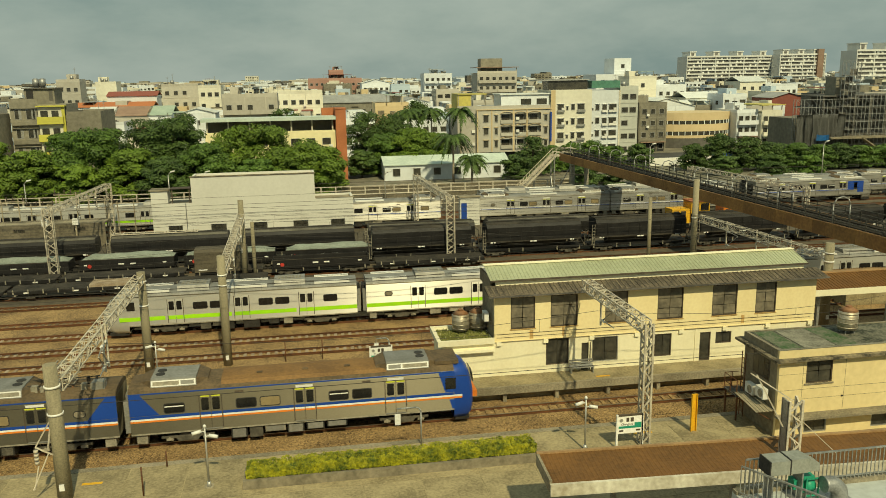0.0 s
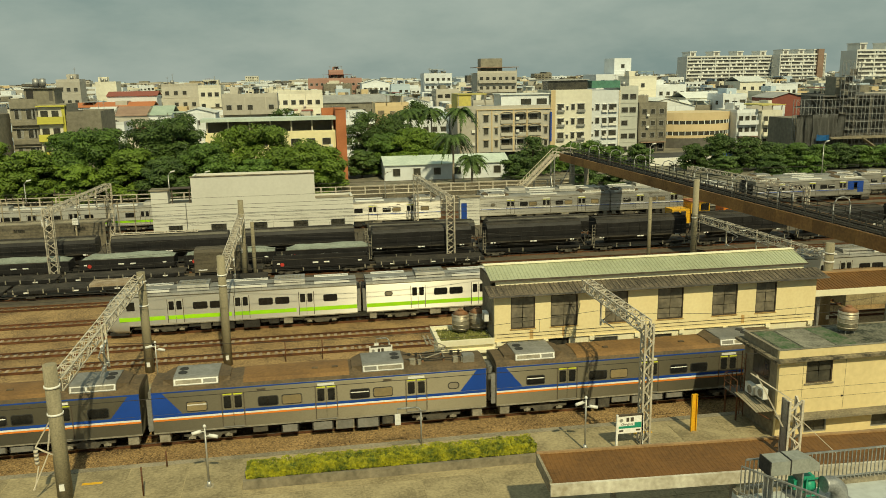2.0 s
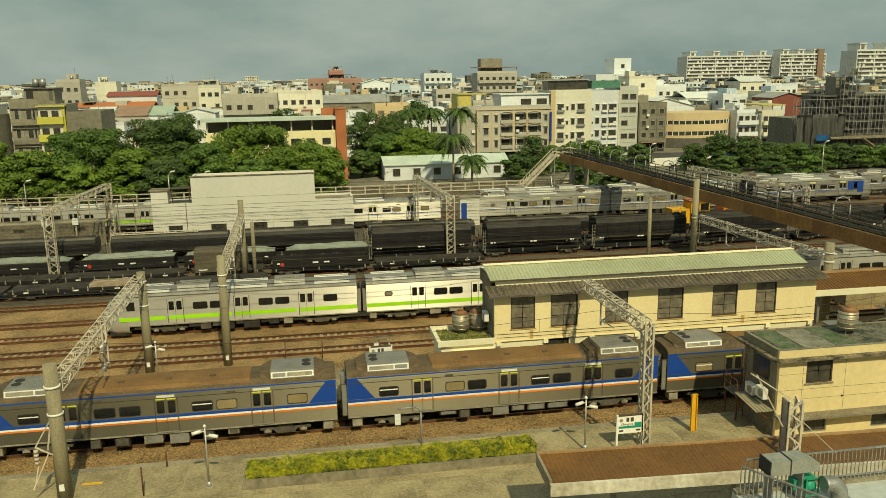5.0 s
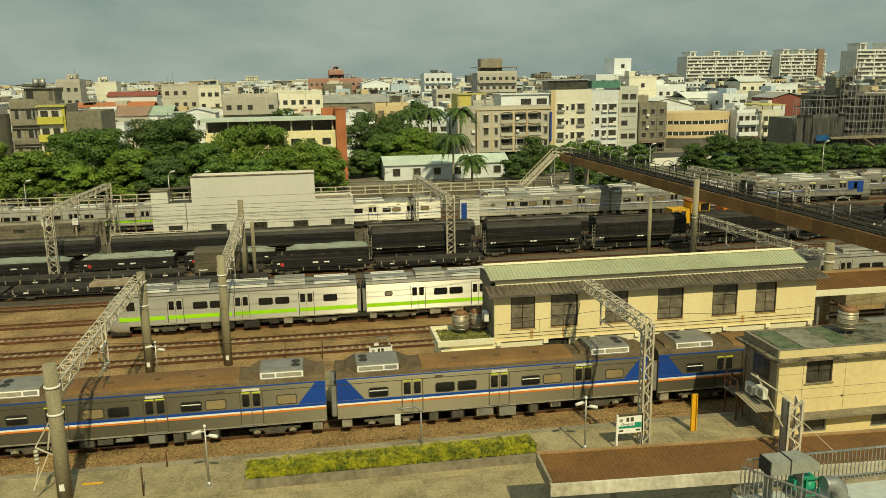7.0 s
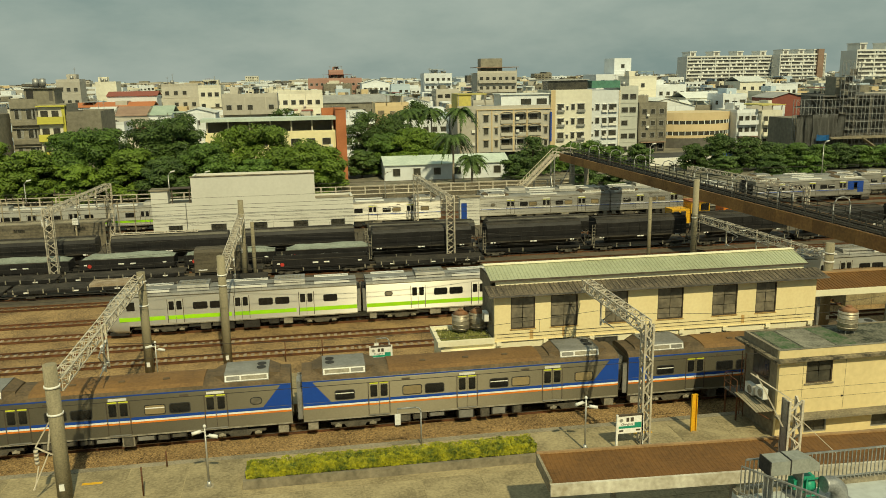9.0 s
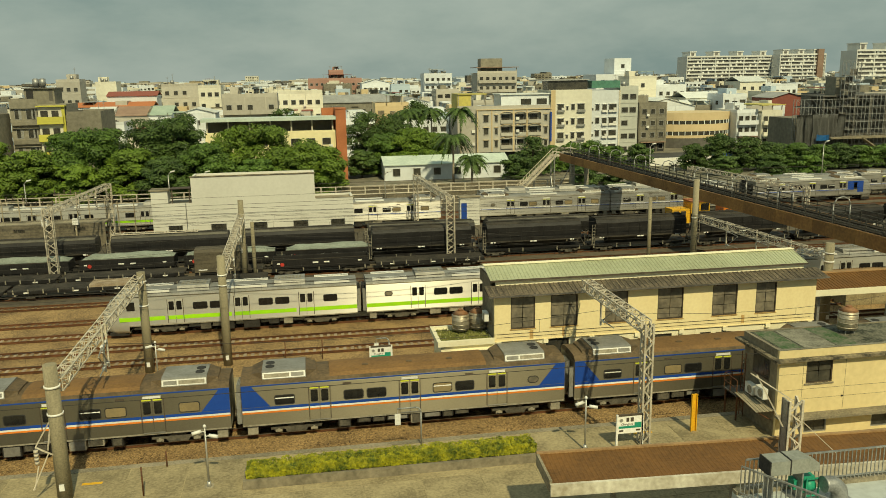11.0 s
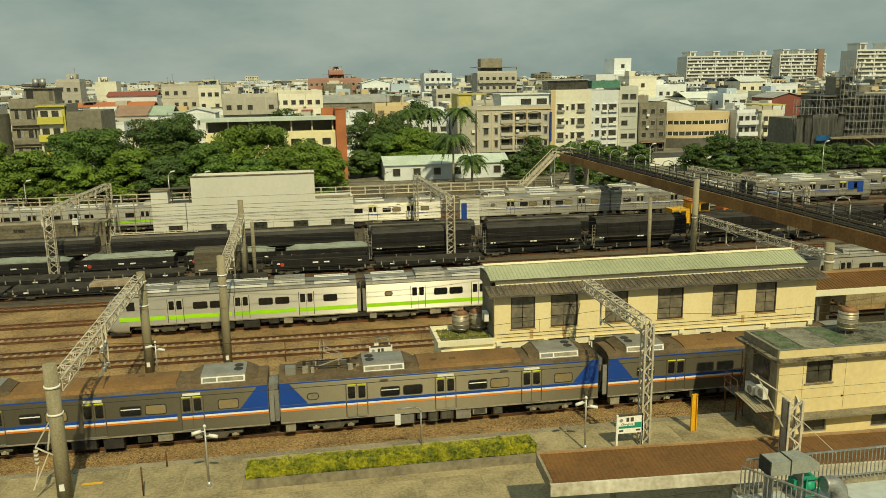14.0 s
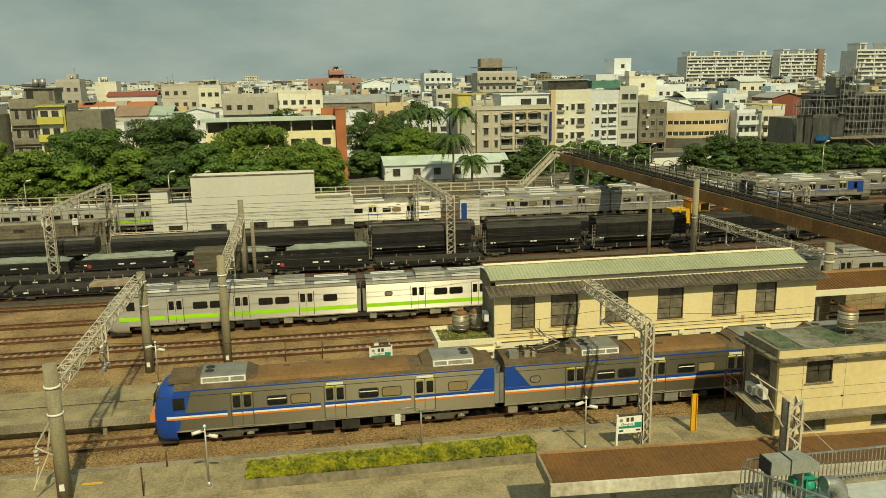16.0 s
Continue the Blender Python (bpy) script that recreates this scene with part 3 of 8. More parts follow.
def cab_part(car, x0, x1, blue, body):
    """The rounded driving end, from x0 to the nose at x1."""
    bm = bmesh.new()
    rings = []
    L = x1 - x0
    zs = (0.62, 0.9, 1.5, 2.1, 2.6, 3.2, 3.6, 3.9, 4.12)
    out = (0.82, 0.93, 1.0, 1.0, 0.94, 0.84, 0.74, 0.58, 0.3) if blue else (0.78, 0.92, 1.0, 0.98, 0.9, 0.72, 0.52, 0.32, 0.05)
    half = (1.2, 1.36, HALF, HALF, HALF, HALF, 1.38, 1.2, 0.75)
    n = 9
    for z, o, h in zip(zs, out, half):
        ring = [bm.verts.new((x0, -h, z))]
        for k in range(n):
            a = -math.pi / 2 + math.pi * k / (n - 1)
            ring.append(bm.verts.new((x0 + L * o * max(math.cos(a), 0) ** (0.34 if blue else 0.55), h * math.sin(a), z)))
        ring.append(bm.verts.new((x0, h, z)))
        rings.append(ring)
    for a, b in zip(rings, rings[1:]):
        for i in range(len(a) - 1):
            bm.faces.new((a[i], a[i + 1], b[i + 1], b[i])).smooth = True
    bm.faces.new(rings[-1])
    bm.faces.new(rings[0][::-1])
    bmesh.ops.remove_doubles(bm, verts=bm.verts, dist=0.001)
    c = part("cab", bm, M["blue"] if blue else body, car, "blue rounded driving cab" if blue else "grey raked driving cab")
    if blue:
        for s in (-1, 1):
            bm = bmesh.new()
            pts = [(x0 - 0.55, 2.38), (x0 + 0.05, 2.38), (x0 + 0.05, 3.66), (x0 - 0.95, 3.66)]
            lo = [(x0 - 0.1, SKIRT), (x0 + 0.05, SKIRT), (x0 + 0.05, 1.9), (x0 - 0.3, 1.9)]
            for q in (pts, lo):
                fr = [bm.verts.new((x, s * (HALF + 0.007), z)) for x, z in q]
                bk = [bm.verts.new((x, s * (HALF - 0.01), z)) for x, z in q]
                bm.faces.new(fr)
                bm.faces.new(bk[::-1])
                for i in range(4):
                    bm.faces.new((fr[i], fr[(i + 1) % 4], bk[(i + 1) % 4], bk[i]))
            part("cab_flash", bm, M["blue"], c)
        for a, b, m in ((2.08, 2.19, "stripe_white"), (1.97, 2.08, "orange")):
            for s in (-1, 1):
                ya, yb = sorted((s * (HALF + 0.012), s * (HALF - 0.03)))
                part("cab_stripe", boxes((x0 - 0.02, x0 + 0.5, ya, yb, a, b)), M[m], c)
        part("headlight_cover", boxes((x1 - 0.28, x1 + 0.2, -0.75, 0.75, 1.7, 2.1)), M["orange"], c, "orange bumper shield")
        bm = bmesh.new()
        box(bm, x0 - 1.1, x0 + 0.35, -1.1, 1.1, 4.08, 4.3)
        part("roof_cowl", bm, M["ac_brown"], c)
    for s in (-1, 1):
        bm = bmesh.new()
        a, b = sorted((s * (HALF + 0.03), s * (HALF - 0.05)))
        rrect(bm, x0 - 0.22, 2.95, 0.66, 0.72, 0.05, a, b)
        part("cab_window", bm, M["glass"], c)
    bm = bmesh.new()
    rrect(bm, 0, 0, 1.5, 0.8, 0.12, -0.02, 0.02)
    ws = part("windscreen", bm, M["glass"], c)
    ws.matrix_basis = Matrix.Translation((x0 + L * (0.93 if blue else 0.66), 0, 3.05)) @ pose(0, 0, 0, 0, -9 if blue else -22, 0) @ pose(0, 0, 0, 0, 0, 90)
    if not blue:
        bm = boxes((x0 - 1.6, x0 - 1.0, -HALF - 0.02, -HALF, 1.4, 3.3))
        part("cab_door", bm, body, c)
        if body.name == "bright_steel":
            for s in (-1, 1):
                ya, yb = sorted((s * (HALF + 0.008), s * (HALF - 0.25)))
                part("cab_stripe", boxes((x0 - 0.02, x0 + 0.75, ya, yb, 1.66, 2.0)), M["lime"], c)
    part("plough", boxes((x0 + 0.1, x0 + L * 0.72, -1.1, 1.1, 0.4, 0.66)), M["under"], c)


BLUE_LABEL = "stainless commuter car with blue, white and orange stripes"
CARS, PITCH_CAR = [], 20.4
for k in range(8):
    at = (-10.835 - PITCH_CAR * k, 47.27, 0)
    cab = k in (0, 7)
    rz = 0
    if k == 7:
        at, rz = (at[0] + 19.75, at[1], 0), 180
    c = rail_car("blue", cab, 40 + k, BLUE_LABEL + (" and blue cab" if cab else " and roof pantograph" if k in (1, 6) else ""), "cars of the passing train", at, rz,
                 pant={1: "R", 6: "L"}.get(k, ""), oval={1: "R", 5: "R", 6: "L"}.get(k, ""),
                 wins=("ogbogg", "xgbobg", "obgogg", "oggobb", "obgobb", "oggxgg", "gogobb", "gobobb")[k])
    CARS.append((c, at, rz))
for k in range(4):
    x = 3.7 + 20.75 * (k - 1) + 0.75
    cab = k == 0
    at, rz = (x, 69.43, 0), 0
    if cab:
        at, rz = (3.65, 69.43, 0), 180
    rail_car("green", cab, 80 + k, "silver commuter car with lime green stripe, parked" + (", raked grey cab" if cab else ""), "cars of the parked green train", at, rz, oval="L" if k == 1 else "", pale=k > 0)
for k in range(3):
    rail_car("far", False, 90 + k, "silver commuter car with thin blue stripe, parked in the yard", "cars of the parked silver train", (4.7 + 20.0 * k - (5.9 if k == 0 else 0.35), 114.8, 0), oval="L" if k == 1 else "", pale=True)


# ---- platforms ----
bm = boxes((-70, 70, 22, 42.1, 0.0, 1.18))
pf = tagged(part("platform_near", bm, M["platform"]), "worn grey-tan concrete platform with slab joints", "platform", kind="structure")
bm = boxes((-70, 70, 41.75, 42.2, 1.1, 1.2))
tagged(part("coping_near", bm, M["concrete"]), "pale concrete coping along the platform edge", "coping", kind="structure")
x = -40.0
while x < 30:
    for ya, yb in ((33.6, 37.57), (37.63, 41.7)):
        part("slab", boxes((x, x + 2.94, ya, yb, 1.18, 1.192)), M["platform"], pf)
    x += 3.0
bm = boxes((-70, 70, 48.95, 54.3, 0.85, 1.2), (-70, 70, 49.5, 54.0, 0.0, 0.9))
pf2 = tagged(part("platform_middle", bm, M["platform"]), "narrow concrete island platform with a dark undercut edge", "platform", kind="structure")
bm = boxes((-70, 70, 48.72, 48.95, 0.72, 1.215))
part("coping", bm, M["concrete"], pf2)
for k in range(34):
    part("pier", boxes((-60 + 3.6 * k, -59.75 + 3.6 * k, 48.9, 49.6, 0.05, 0.86)), M["concrete"], pf2)
bm = boxes((48, 100, 64.2, 67.2, 0.0, 1.2))
tagged(part("platform_far", bm, M["platform"]), "concrete platform under a brown canopy", "platform", kind="structure")
for a in ((-12.2, 40.3, 1.0, 0.22), (17.6, 40.4, 1.1, 0.24), (-10.9, 54.2, 1.0, 0.2), (-11.3, 51.3, 1.0, 0.22), (18.6, 49.3, 1.0, 0.2), (9.0, 34.4, 1.0, 0.22)):
    x, y, w, d = a
    tagged(part("platform_mark", boxes((x, x + w, y, y + d, 1.19, 1.207 if y > 45 else 1.199)), M["yellow"]), "worn yellow paint mark on the platform", "marking", kind="structure")


# ---- station building on the middle platform ----
def window_unit(parent, x0, x1, z0, z1, y, cols=2, rows=2, frame=None, glass=None, depth=0.12):
    """A framed window in a wall that faces -y; y is the wall's face."""
    frame, glass = frame or M["dark_frame"], glass or M["win_dark"]
    bm = bmesh.new()
    t = 0.06
    box(bm, x0, x1, y - 0.03, y + depth, z0, z0 + t)
    box(bm, x0, x1, y - 0.03, y + depth, z1 - t, z1)
    box(bm, x0, x0 + t, y - 0.03, y + depth, z0 + t, z1 - t)
    box(bm, x1 - t, x1, y - 0.03, y + depth, z0 + t, z1 - t)
    w = part("window", bm, frame, parent)
    cw, rh = (x1 - x0 - 2 * t) / cols, (z1 - z0 - 2 * t) / rows
    for i in range(cols):
        for j in range(rows):
            a, b = x0 + t + cw * i, z0 + t + rh * j
            dy = 0.02 * ((i + j) % 2)
            part("pane", boxes((a + 0.02, a + cw - 0.02, y + 0.03 + dy, y + 0.05 + dy, b + 0.02, b + rh - 0.02)), glass, w)
    return w


def holed_wall(bm, x0, x1, z0, z1, y0, y1, holes, mi=0):
    """A wall along x with rectangular openings (xa, xb, za, zb)."""
    xs = sorted({x0, x1, *[h[0] for h in holes], *[h[1] for h in holes]})
    zs = sorted({z0, z1, *[h[2] for h in holes], *[h[3] for h in holes]})
    for xa, xb in zip(xs, xs[1:]):
        za = z0
        run = None
        for zb, zc in zip(zs, zs[1:]):
            mx, mz = (xa + xb) / 2, (zb + zc) / 2
            inside = any(h[0] < mx < h[1] and h[2] < mz < h[3] for h in holes)
            if inside:
                if run is not None:
                    box(bm, xa, xb, y0, y1, run, zb, mi)
                    run = None
            elif run is None:
                run = zb
        if run is not None:
            box(bm, xa, xb, y0, y1, run, zs[-1], mi)
    bmesh.ops.remove_doubles(bm, verts=bm.verts, dist=0.0005)


M["stained_slab"] = mat("stained_slab", (0.3, 0.25, 0.16), (0.045, 0.04, 0.028), 0.95, scale=1.3, fine=6, bump=0.3, spread=0.1)
M["rust_stain"] = mat("rust_stain", (0.62, 0.42, 0.16), (0.42, 0.25, 0.09), 0.8, scale=4, fine=14)
st = thing("station_building", "two-storey cream station building with green metal roof on the platform", "building", at=(0, 0, 0))
FY, XL, XR, YB = 50.75, 11.85, 35.5, 54.3
UP = [(12.98, 14.68), (15.77, 17.69), (19.66, 21.3), (23.47, 25.37), (27.54, 29.43), (30.85, 32.43)]
LOW = [(15.5, 17.13, 1.72, 3.6), (18.05, 18.72, 1.2, 3.15), (18.8, 20.7, 1.7, 3.5), (23.4, 24.66, 1.75, 3.4), (26.8, 27.62, 1.2, 3.3), (28.0, 29.2, 2.4, 3.25)]
bm = bmesh.new()
holed_wall(bm, XL, XR, 3.72, 6.95, FY, FY + 0.2, [(a, b, 4.5, 6.72) for a, b in UP])
part("upper_wall", bm, M["cream"], st, "cream painted upper wall")
bm = bmesh.new()
holed_wall(bm, XL, XR, 1.2, 3.72, FY + 0.1, FY + 0.3, LOW)
part("lower_wall", bm, M["pale_cream"], st)
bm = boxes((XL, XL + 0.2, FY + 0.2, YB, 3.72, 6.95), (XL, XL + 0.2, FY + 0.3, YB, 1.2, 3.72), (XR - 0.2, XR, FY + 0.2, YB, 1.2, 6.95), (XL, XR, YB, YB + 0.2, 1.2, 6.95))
# ends in greige, not the front's cream: their shade is put into the colour
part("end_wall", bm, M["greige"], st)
part("floor_slab", boxes((XL + 0.2, XR - 0.2, FY + 0.2, YB, 3.6, 3.72)), M["concrete"], st)
bm = boxes((XL - 0.03, XR + 0.03, FY - 0.025, FY + 0.02, 3.67, 3.74))
part("string_course", bm, M["cream"], st)
for k in range(8):
    x = XL + 0.3 + k * (XR - XL - 0.6) / 7
    part("beam_end", boxes((x - 0.17, x + 0.17, FY - 0.06, FY + 0.1, 3.38, 3.66)), M["pale_cream"], st)
for a, b in UP:
    window_unit(st, a, b, 4.5, 6.72, FY + 0.06, 2, 3, glass=M["win_grey"])
for i, (a, b, c, d) in enumerate(LOW):
    window_unit(st, a, b, c, d, FY + 0.16, 1 if i in (1, 4) else 2, 1 if i != 5 else 1, M["dark_frame"] if i != 2 else M["alu"])
# lower tiled eave and the metal roof above it
bm = bmesh.new()
prism(bm, [(FY - 0.62, 6.93), (FY - 0.62, 7.03), (FY + 0.9, 7.36), (FY + 0.9, 7.15)], XL - 0.5, XR + 0.5)
part("eave", bm, M["dark_tile"], st, "dark tiled lower eave")
bm = bmesh.new()
k = 0
x = XL - 0.4
while x < XR + 0.4:
    if not k:
        beam(bm, (0, FY - 0.6, 7.05), (0, FY + 0.88, 7.37), 0.1, 0.05)
        roll = part("tile_roll", bm, M["dark_tile"], st)
        roll.location.x = x
    else:
        again(roll, Matrix.Translation((x, 0, 0)), st)
    k += 1
    x += 0.34
part("fascia", boxes((XL - 0.55, XR + 0.55, FY - 0.67, FY - 0.62, 6.93, 7.04)), M["dark_concrete"], st)
part("clerestory", boxes((XL + 0.3, XR - 0.5, FY + 0.9, FY + 1.1, 7.2, 7.74)), M["pale_cream"], st)


def corrugated(name, x0, x1, ya, za, yb, zb, material, parent, pitch=0.26, h=0.035, t=0.03):
    """A ribbed sheet; ribs run from (ya, za) down to (yb, zb)."""
    bm = bmesh.new()
    n = int((x1 - x0) / pitch)
    xs = []
    for k in range(n):
        for f, dz in ((0.0, 0), (0.62, 0), (0.7, h), (0.92, h)):
            xs.append((x0 + (x1 - x0) * (k + f) / n, dz))
    xs.append((x1, 0))
    top0 = [bm.verts.new((x, ya, za + dz)) for x, dz in xs]
    top1 = [bm.verts.new((x, yb, zb + dz)) for x, dz in xs]
    bo0 = [bm.verts.new((x, ya, za + dz - t)) for x, dz in xs]
    bo1 = [bm.verts.new((x, yb, zb + dz - t)) for x, dz in xs]
    for k in range(len(xs) - 1):
        bm.faces.new((top0[k], top0[k + 1], top1[k + 1], top1[k]))
        bm.faces.new((bo0[k], bo1[k], bo1[k + 1], bo0[k + 1]))
        bm.faces.new((top1[k], top1[k + 1], bo1[k + 1], bo1[k]))
        bm.faces.new((top0[k + 1], top0[k], bo0[k], bo0[k + 1]))
    bm.faces.new((top0[0], top1[0], bo1[0], bo0[0]))
    bm.faces.new((top0[-1], bo0[-1], bo1[-1], top1[-1]))
    return part(name, bm, material, parent)


corrugated("metal_roof", XL - 0.1, XR - 0.3, 53.6, 8.36, FY + 0.72, 7.76, M["green_roof"], st)
corrugated("metal_roof", XL - 0.1, XR - 0.3, 55.6, 7.9, 53.6, 8.36, M["green_roof"], st)
part("ridge_cap", boxes((XL - 0.15, XR - 0.25, 53.4, 53.8, 8.37, 8.43)), M["pale_cream"], st)
part("roof_fascia", boxes((XL - 0.1, XR - 0.3, FY + 0.66, FY + 0.71, 7.68, 7.79)), M["dark_frame"], st)
# same shade-toned colour as the end walls
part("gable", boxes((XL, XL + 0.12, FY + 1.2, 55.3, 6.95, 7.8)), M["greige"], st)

for z in (3.95, 4.18):
    part("conduit", boxes((XL + 0.2, XR - 0.3, FY - 0.03, FY - 0.012, z, z + 0.018)), M["dark_frame"], st)
for x in (18.55, 22.4, 26.4, 33.4):
    part("downpipe", boxes((x, x + 0.06, FY + 0.04, FY + 0.1, 1.2, 3.6)), M["pale_cream"], st)
for a, b in UP:
    part("window_sill", boxes((a - 0.06, b + 0.06, FY - 0.05, FY + 0.06, 4.45, 4.5)), M["rust_stain"], st)
for i, (x, z) in enumerate(((16.6, 4.0), (14.3, 3.95), (21.9, 4.02), (29.8, 4.0))):
    part("wall_stain", boxes((x, x + 0.16 + 0.1 * (i % 2), FY - 0.004, FY, z - 0.2, z + 0.42)), M["rust_stain"], st, "rusty run-off stain")
# low annex with weeds and two water tanks
an = thing("annex", "low flat-roofed cream annex with weeds on the roof", "building")
part("wall", boxes((8.2, XL, 50.85, 53.9, 1.2, 3.7)), M["pale_cream"], an)
bm = boxes((7.95, XL - 0.02, 50.6, 50.85, 3.62, 3.98), (7.95, 8.2, 50.85, 54.2, 3.62, 3.98), (8.2, XL - 0.02, 53.95, 54.2, 3.62, 3.98), (8.2, XL - 0.02, 50.85, 53.95, 3.7, 3.78))
part("roof_slab", bm, M["pale_cream"], an)
part("lower_ledge", boxes((8.9, XL - 0.02, 50.45, 50.84, 3.1, 3.28)), M["pale_cream"], an)


def water_tank(x, y, z, r, h, label):
    t = thing("water_tank", label, "water tank", "rooftop water tanks", (x, y, z))
    bm = bmesh.new()
    tube(bm, (0, 0, 0.25), (0, 0, h), r, n=20)
    for k in range(4):
        q = 0.25 + (h - 0.25) * (k + 0.5) / 4
        tube(bm, (0, 0, q - 0.03), (0, 0, q + 0.03), r + 0.015, n=20)
    part("drum", bm, M["tank"], t)
    bm = bmesh.new()
    tube(bm, (0, 0, h), (0, 0, h + 0.22), r, r * 0.35, n=20)
    tube(bm, (0, 0, h + 0.22), (0, 0, h + 0.3), r * 0.3, n=12)
    part("lid", bm, M["tank_top"], t, "rusty conical lid")
    for k in range(4):
        a = math.tau * (k + 0.5) / 4
        bm = bmesh.new()
        beam(bm, (r * 0.7 * math.cos(a), r * 0.7 * math.sin(a), 0), (r * 0.7 * math.cos(a), r * 0.7 * math.sin(a), 0.3), 0.06)
        part("leg", bm, M["galv"], t)
    return t


water_tank(9.95, 53.0, 3.78, 0.6, 1.4, "weathered steel water tank with rusty lid on the annex roof")
water_tank(11.2, 53.2, 3.78, 0.6, 1.4, "weathered steel water tank with rusty lid on the annex roof")
bm = bmesh.new()
rng = random.Random(5)
for k in range(2600):
    x, y = rng.uniform(8.3, 11.7), rng.uniform(50.9, 53.7)
    h, a = rng.uniform(0.04, 0.2), rng.uniform(0, 6.28)
    p = Vector((x, y, 3.775))
    d = Vector((math.cos(a), math.sin(a), 0)) * 0.06
    q = p + Vector((rng.uniform(-0.1, 0.1), rng.uniform(-0.1, 0.1), h))
    bm.faces.new([bm.verts.new(v) for v in (p - d, p + d, q)])
tagged(part("rooftop_weeds", bm, M["grass"], recalc=False), "yellow-green weeds growing on the annex roof", "weeds", kind="stuff")

# ---- signal house by the near platform ----
sh = thing("signal_house", "two-storey cream signal house with mossy flat roof and shaded end wall", "building")
X0, X1, Y0, Y1, ZT = 25.05, 45.0, 38.4, 42.0, 5.75
bm = bmesh.new()
WU = [(26.7, 28.3, 4.3, 5.66), (31.7, 33.3, 4.3, 5.66), (36.5, 38.0, 4.3, 5.66)]
WL = [(26.8, 28.2, 1.35, 2.2), (31.0, 33.0, 1.35, 2.2), (36.0, 38.5, 1.35, 2.2)]
holed_wall(bm, X0, X1, 1.18, ZT, Y0, Y0 + 0.2, WU + WL)
part("front_wall", bm, M["dirty_cream"], sh)
for w in WU + WL:
    window_unit(sh, *w, Y0 + 0.05, 2, 2 if w in WU else 1, M["dark_frame"] if w in WU else M["alu"])
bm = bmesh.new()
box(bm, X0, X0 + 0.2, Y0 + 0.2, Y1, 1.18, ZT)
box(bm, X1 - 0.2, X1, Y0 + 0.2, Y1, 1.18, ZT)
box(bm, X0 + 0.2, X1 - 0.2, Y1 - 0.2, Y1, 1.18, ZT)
# far darker than the front wall: the shade is painted into the colour
part("side_wall", bm, M["greige"], sh, "grimy end walls, shade put into their darker colour")
part("upper_floor", boxes((X0 + 0.2, X1 - 0.2, Y0 + 0.2, Y1 - 0.2, 2.6, 2.75)), M["concrete"], sh)
part("canopy_slab", boxes((X0 - 0.1, X1, Y0 - 0.75, Y0, 2.45, 2.58)), M["concrete"], sh, "grey concrete canopy slab over the ground floor")
part("eave_slab", boxes((X0 - 0.45, X1 + 0.3, Y0 - 0.4, Y1 + 0.4, ZT, ZT + 0.14)), M["stained_slab"], sh)
part("parapet", boxes((X0 - 0.1, X1, Y0 - 0.05, Y0 + 0.12, ZT + 0.14, ZT + 0.6)), M["dirty_cream"], sh)
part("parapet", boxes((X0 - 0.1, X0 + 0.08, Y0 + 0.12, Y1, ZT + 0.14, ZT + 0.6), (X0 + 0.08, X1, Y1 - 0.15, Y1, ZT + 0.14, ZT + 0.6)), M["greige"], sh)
part("parapet_cap", boxes((X0 - 0.12, X1, Y0 - 0.07, Y0 + 0.14, ZT + 0.6, ZT + 0.63)), M["screed"], sh, "weathered grey parapet top")
part("roof_surface", boxes((X0 + 0.08, X1, Y0 + 0.12, Y1 - 0.15, ZT + 0.3, ZT + 0.56)), M["moss_roof"], sh, "mossy grey roof screed")
part("roof_patch", boxes((X0 + 0.3, X0 + 1.45, Y0 + 0.3, Y1 - 0.3, ZT + 0.56, ZT + 0.575)), M["moss_green"], sh, "peeling green waterproofing")
part("roof_patch", boxes((X0 + 1.6, X0 + 3.5, Y0 + 0.3, Y1 - 0.3, ZT + 0.56, ZT + 0.59)), M["screed"], sh)
part("roof_patch", boxes((X0 + 3.6, X0 + 4.9, Y0 + 0.25, Y1 - 0.25, ZT + 0.56, ZT + 0.572)), M["moss_green"], sh)
for a, b, za, zb in ((26.5, 26.515, 2.58, ZT), (29.1, 29.115, 2.58, ZT), (34.6, 34.615, 2.58, ZT), (X0 + 0.02, X1, 3.97, 3.985), (X0 + 0.02, X1, 3.4, 3.412), (X0 + 0.02, 26.69, 4.9, 4.91)):
    part("wall_joint", boxes((a, b, Y0 - 0.006, Y0 + 0.01, za, zb)), M["dark_concrete"], sh)
part("lamp_box", boxes((28.97, 29.05, Y0 - 0.06, Y0, 3.38, 3.46)), M["rubber"], sh)
part("window_sill", boxes((26.6, 28.4, Y0 - 0.05, Y0, 4.22, 4.3)), M["concrete"], sh)
# side window, air conditioners, ladder, landing
bm = boxes((X0 - 0.03, X0 + 0.05, 39.3, 41.0, 4.2, 5.55))
wn1 = part("side_window", bm, M["dark_frame"], sh)
for a, b in ((39.38, 39.8), (39.84, 40.36), (40.4, 40.92)):
    part("pane", boxes((X0 - 0.045, X0 - 0.03, a, b, 4.28, 5.47)), M["win_dark"], wn1)


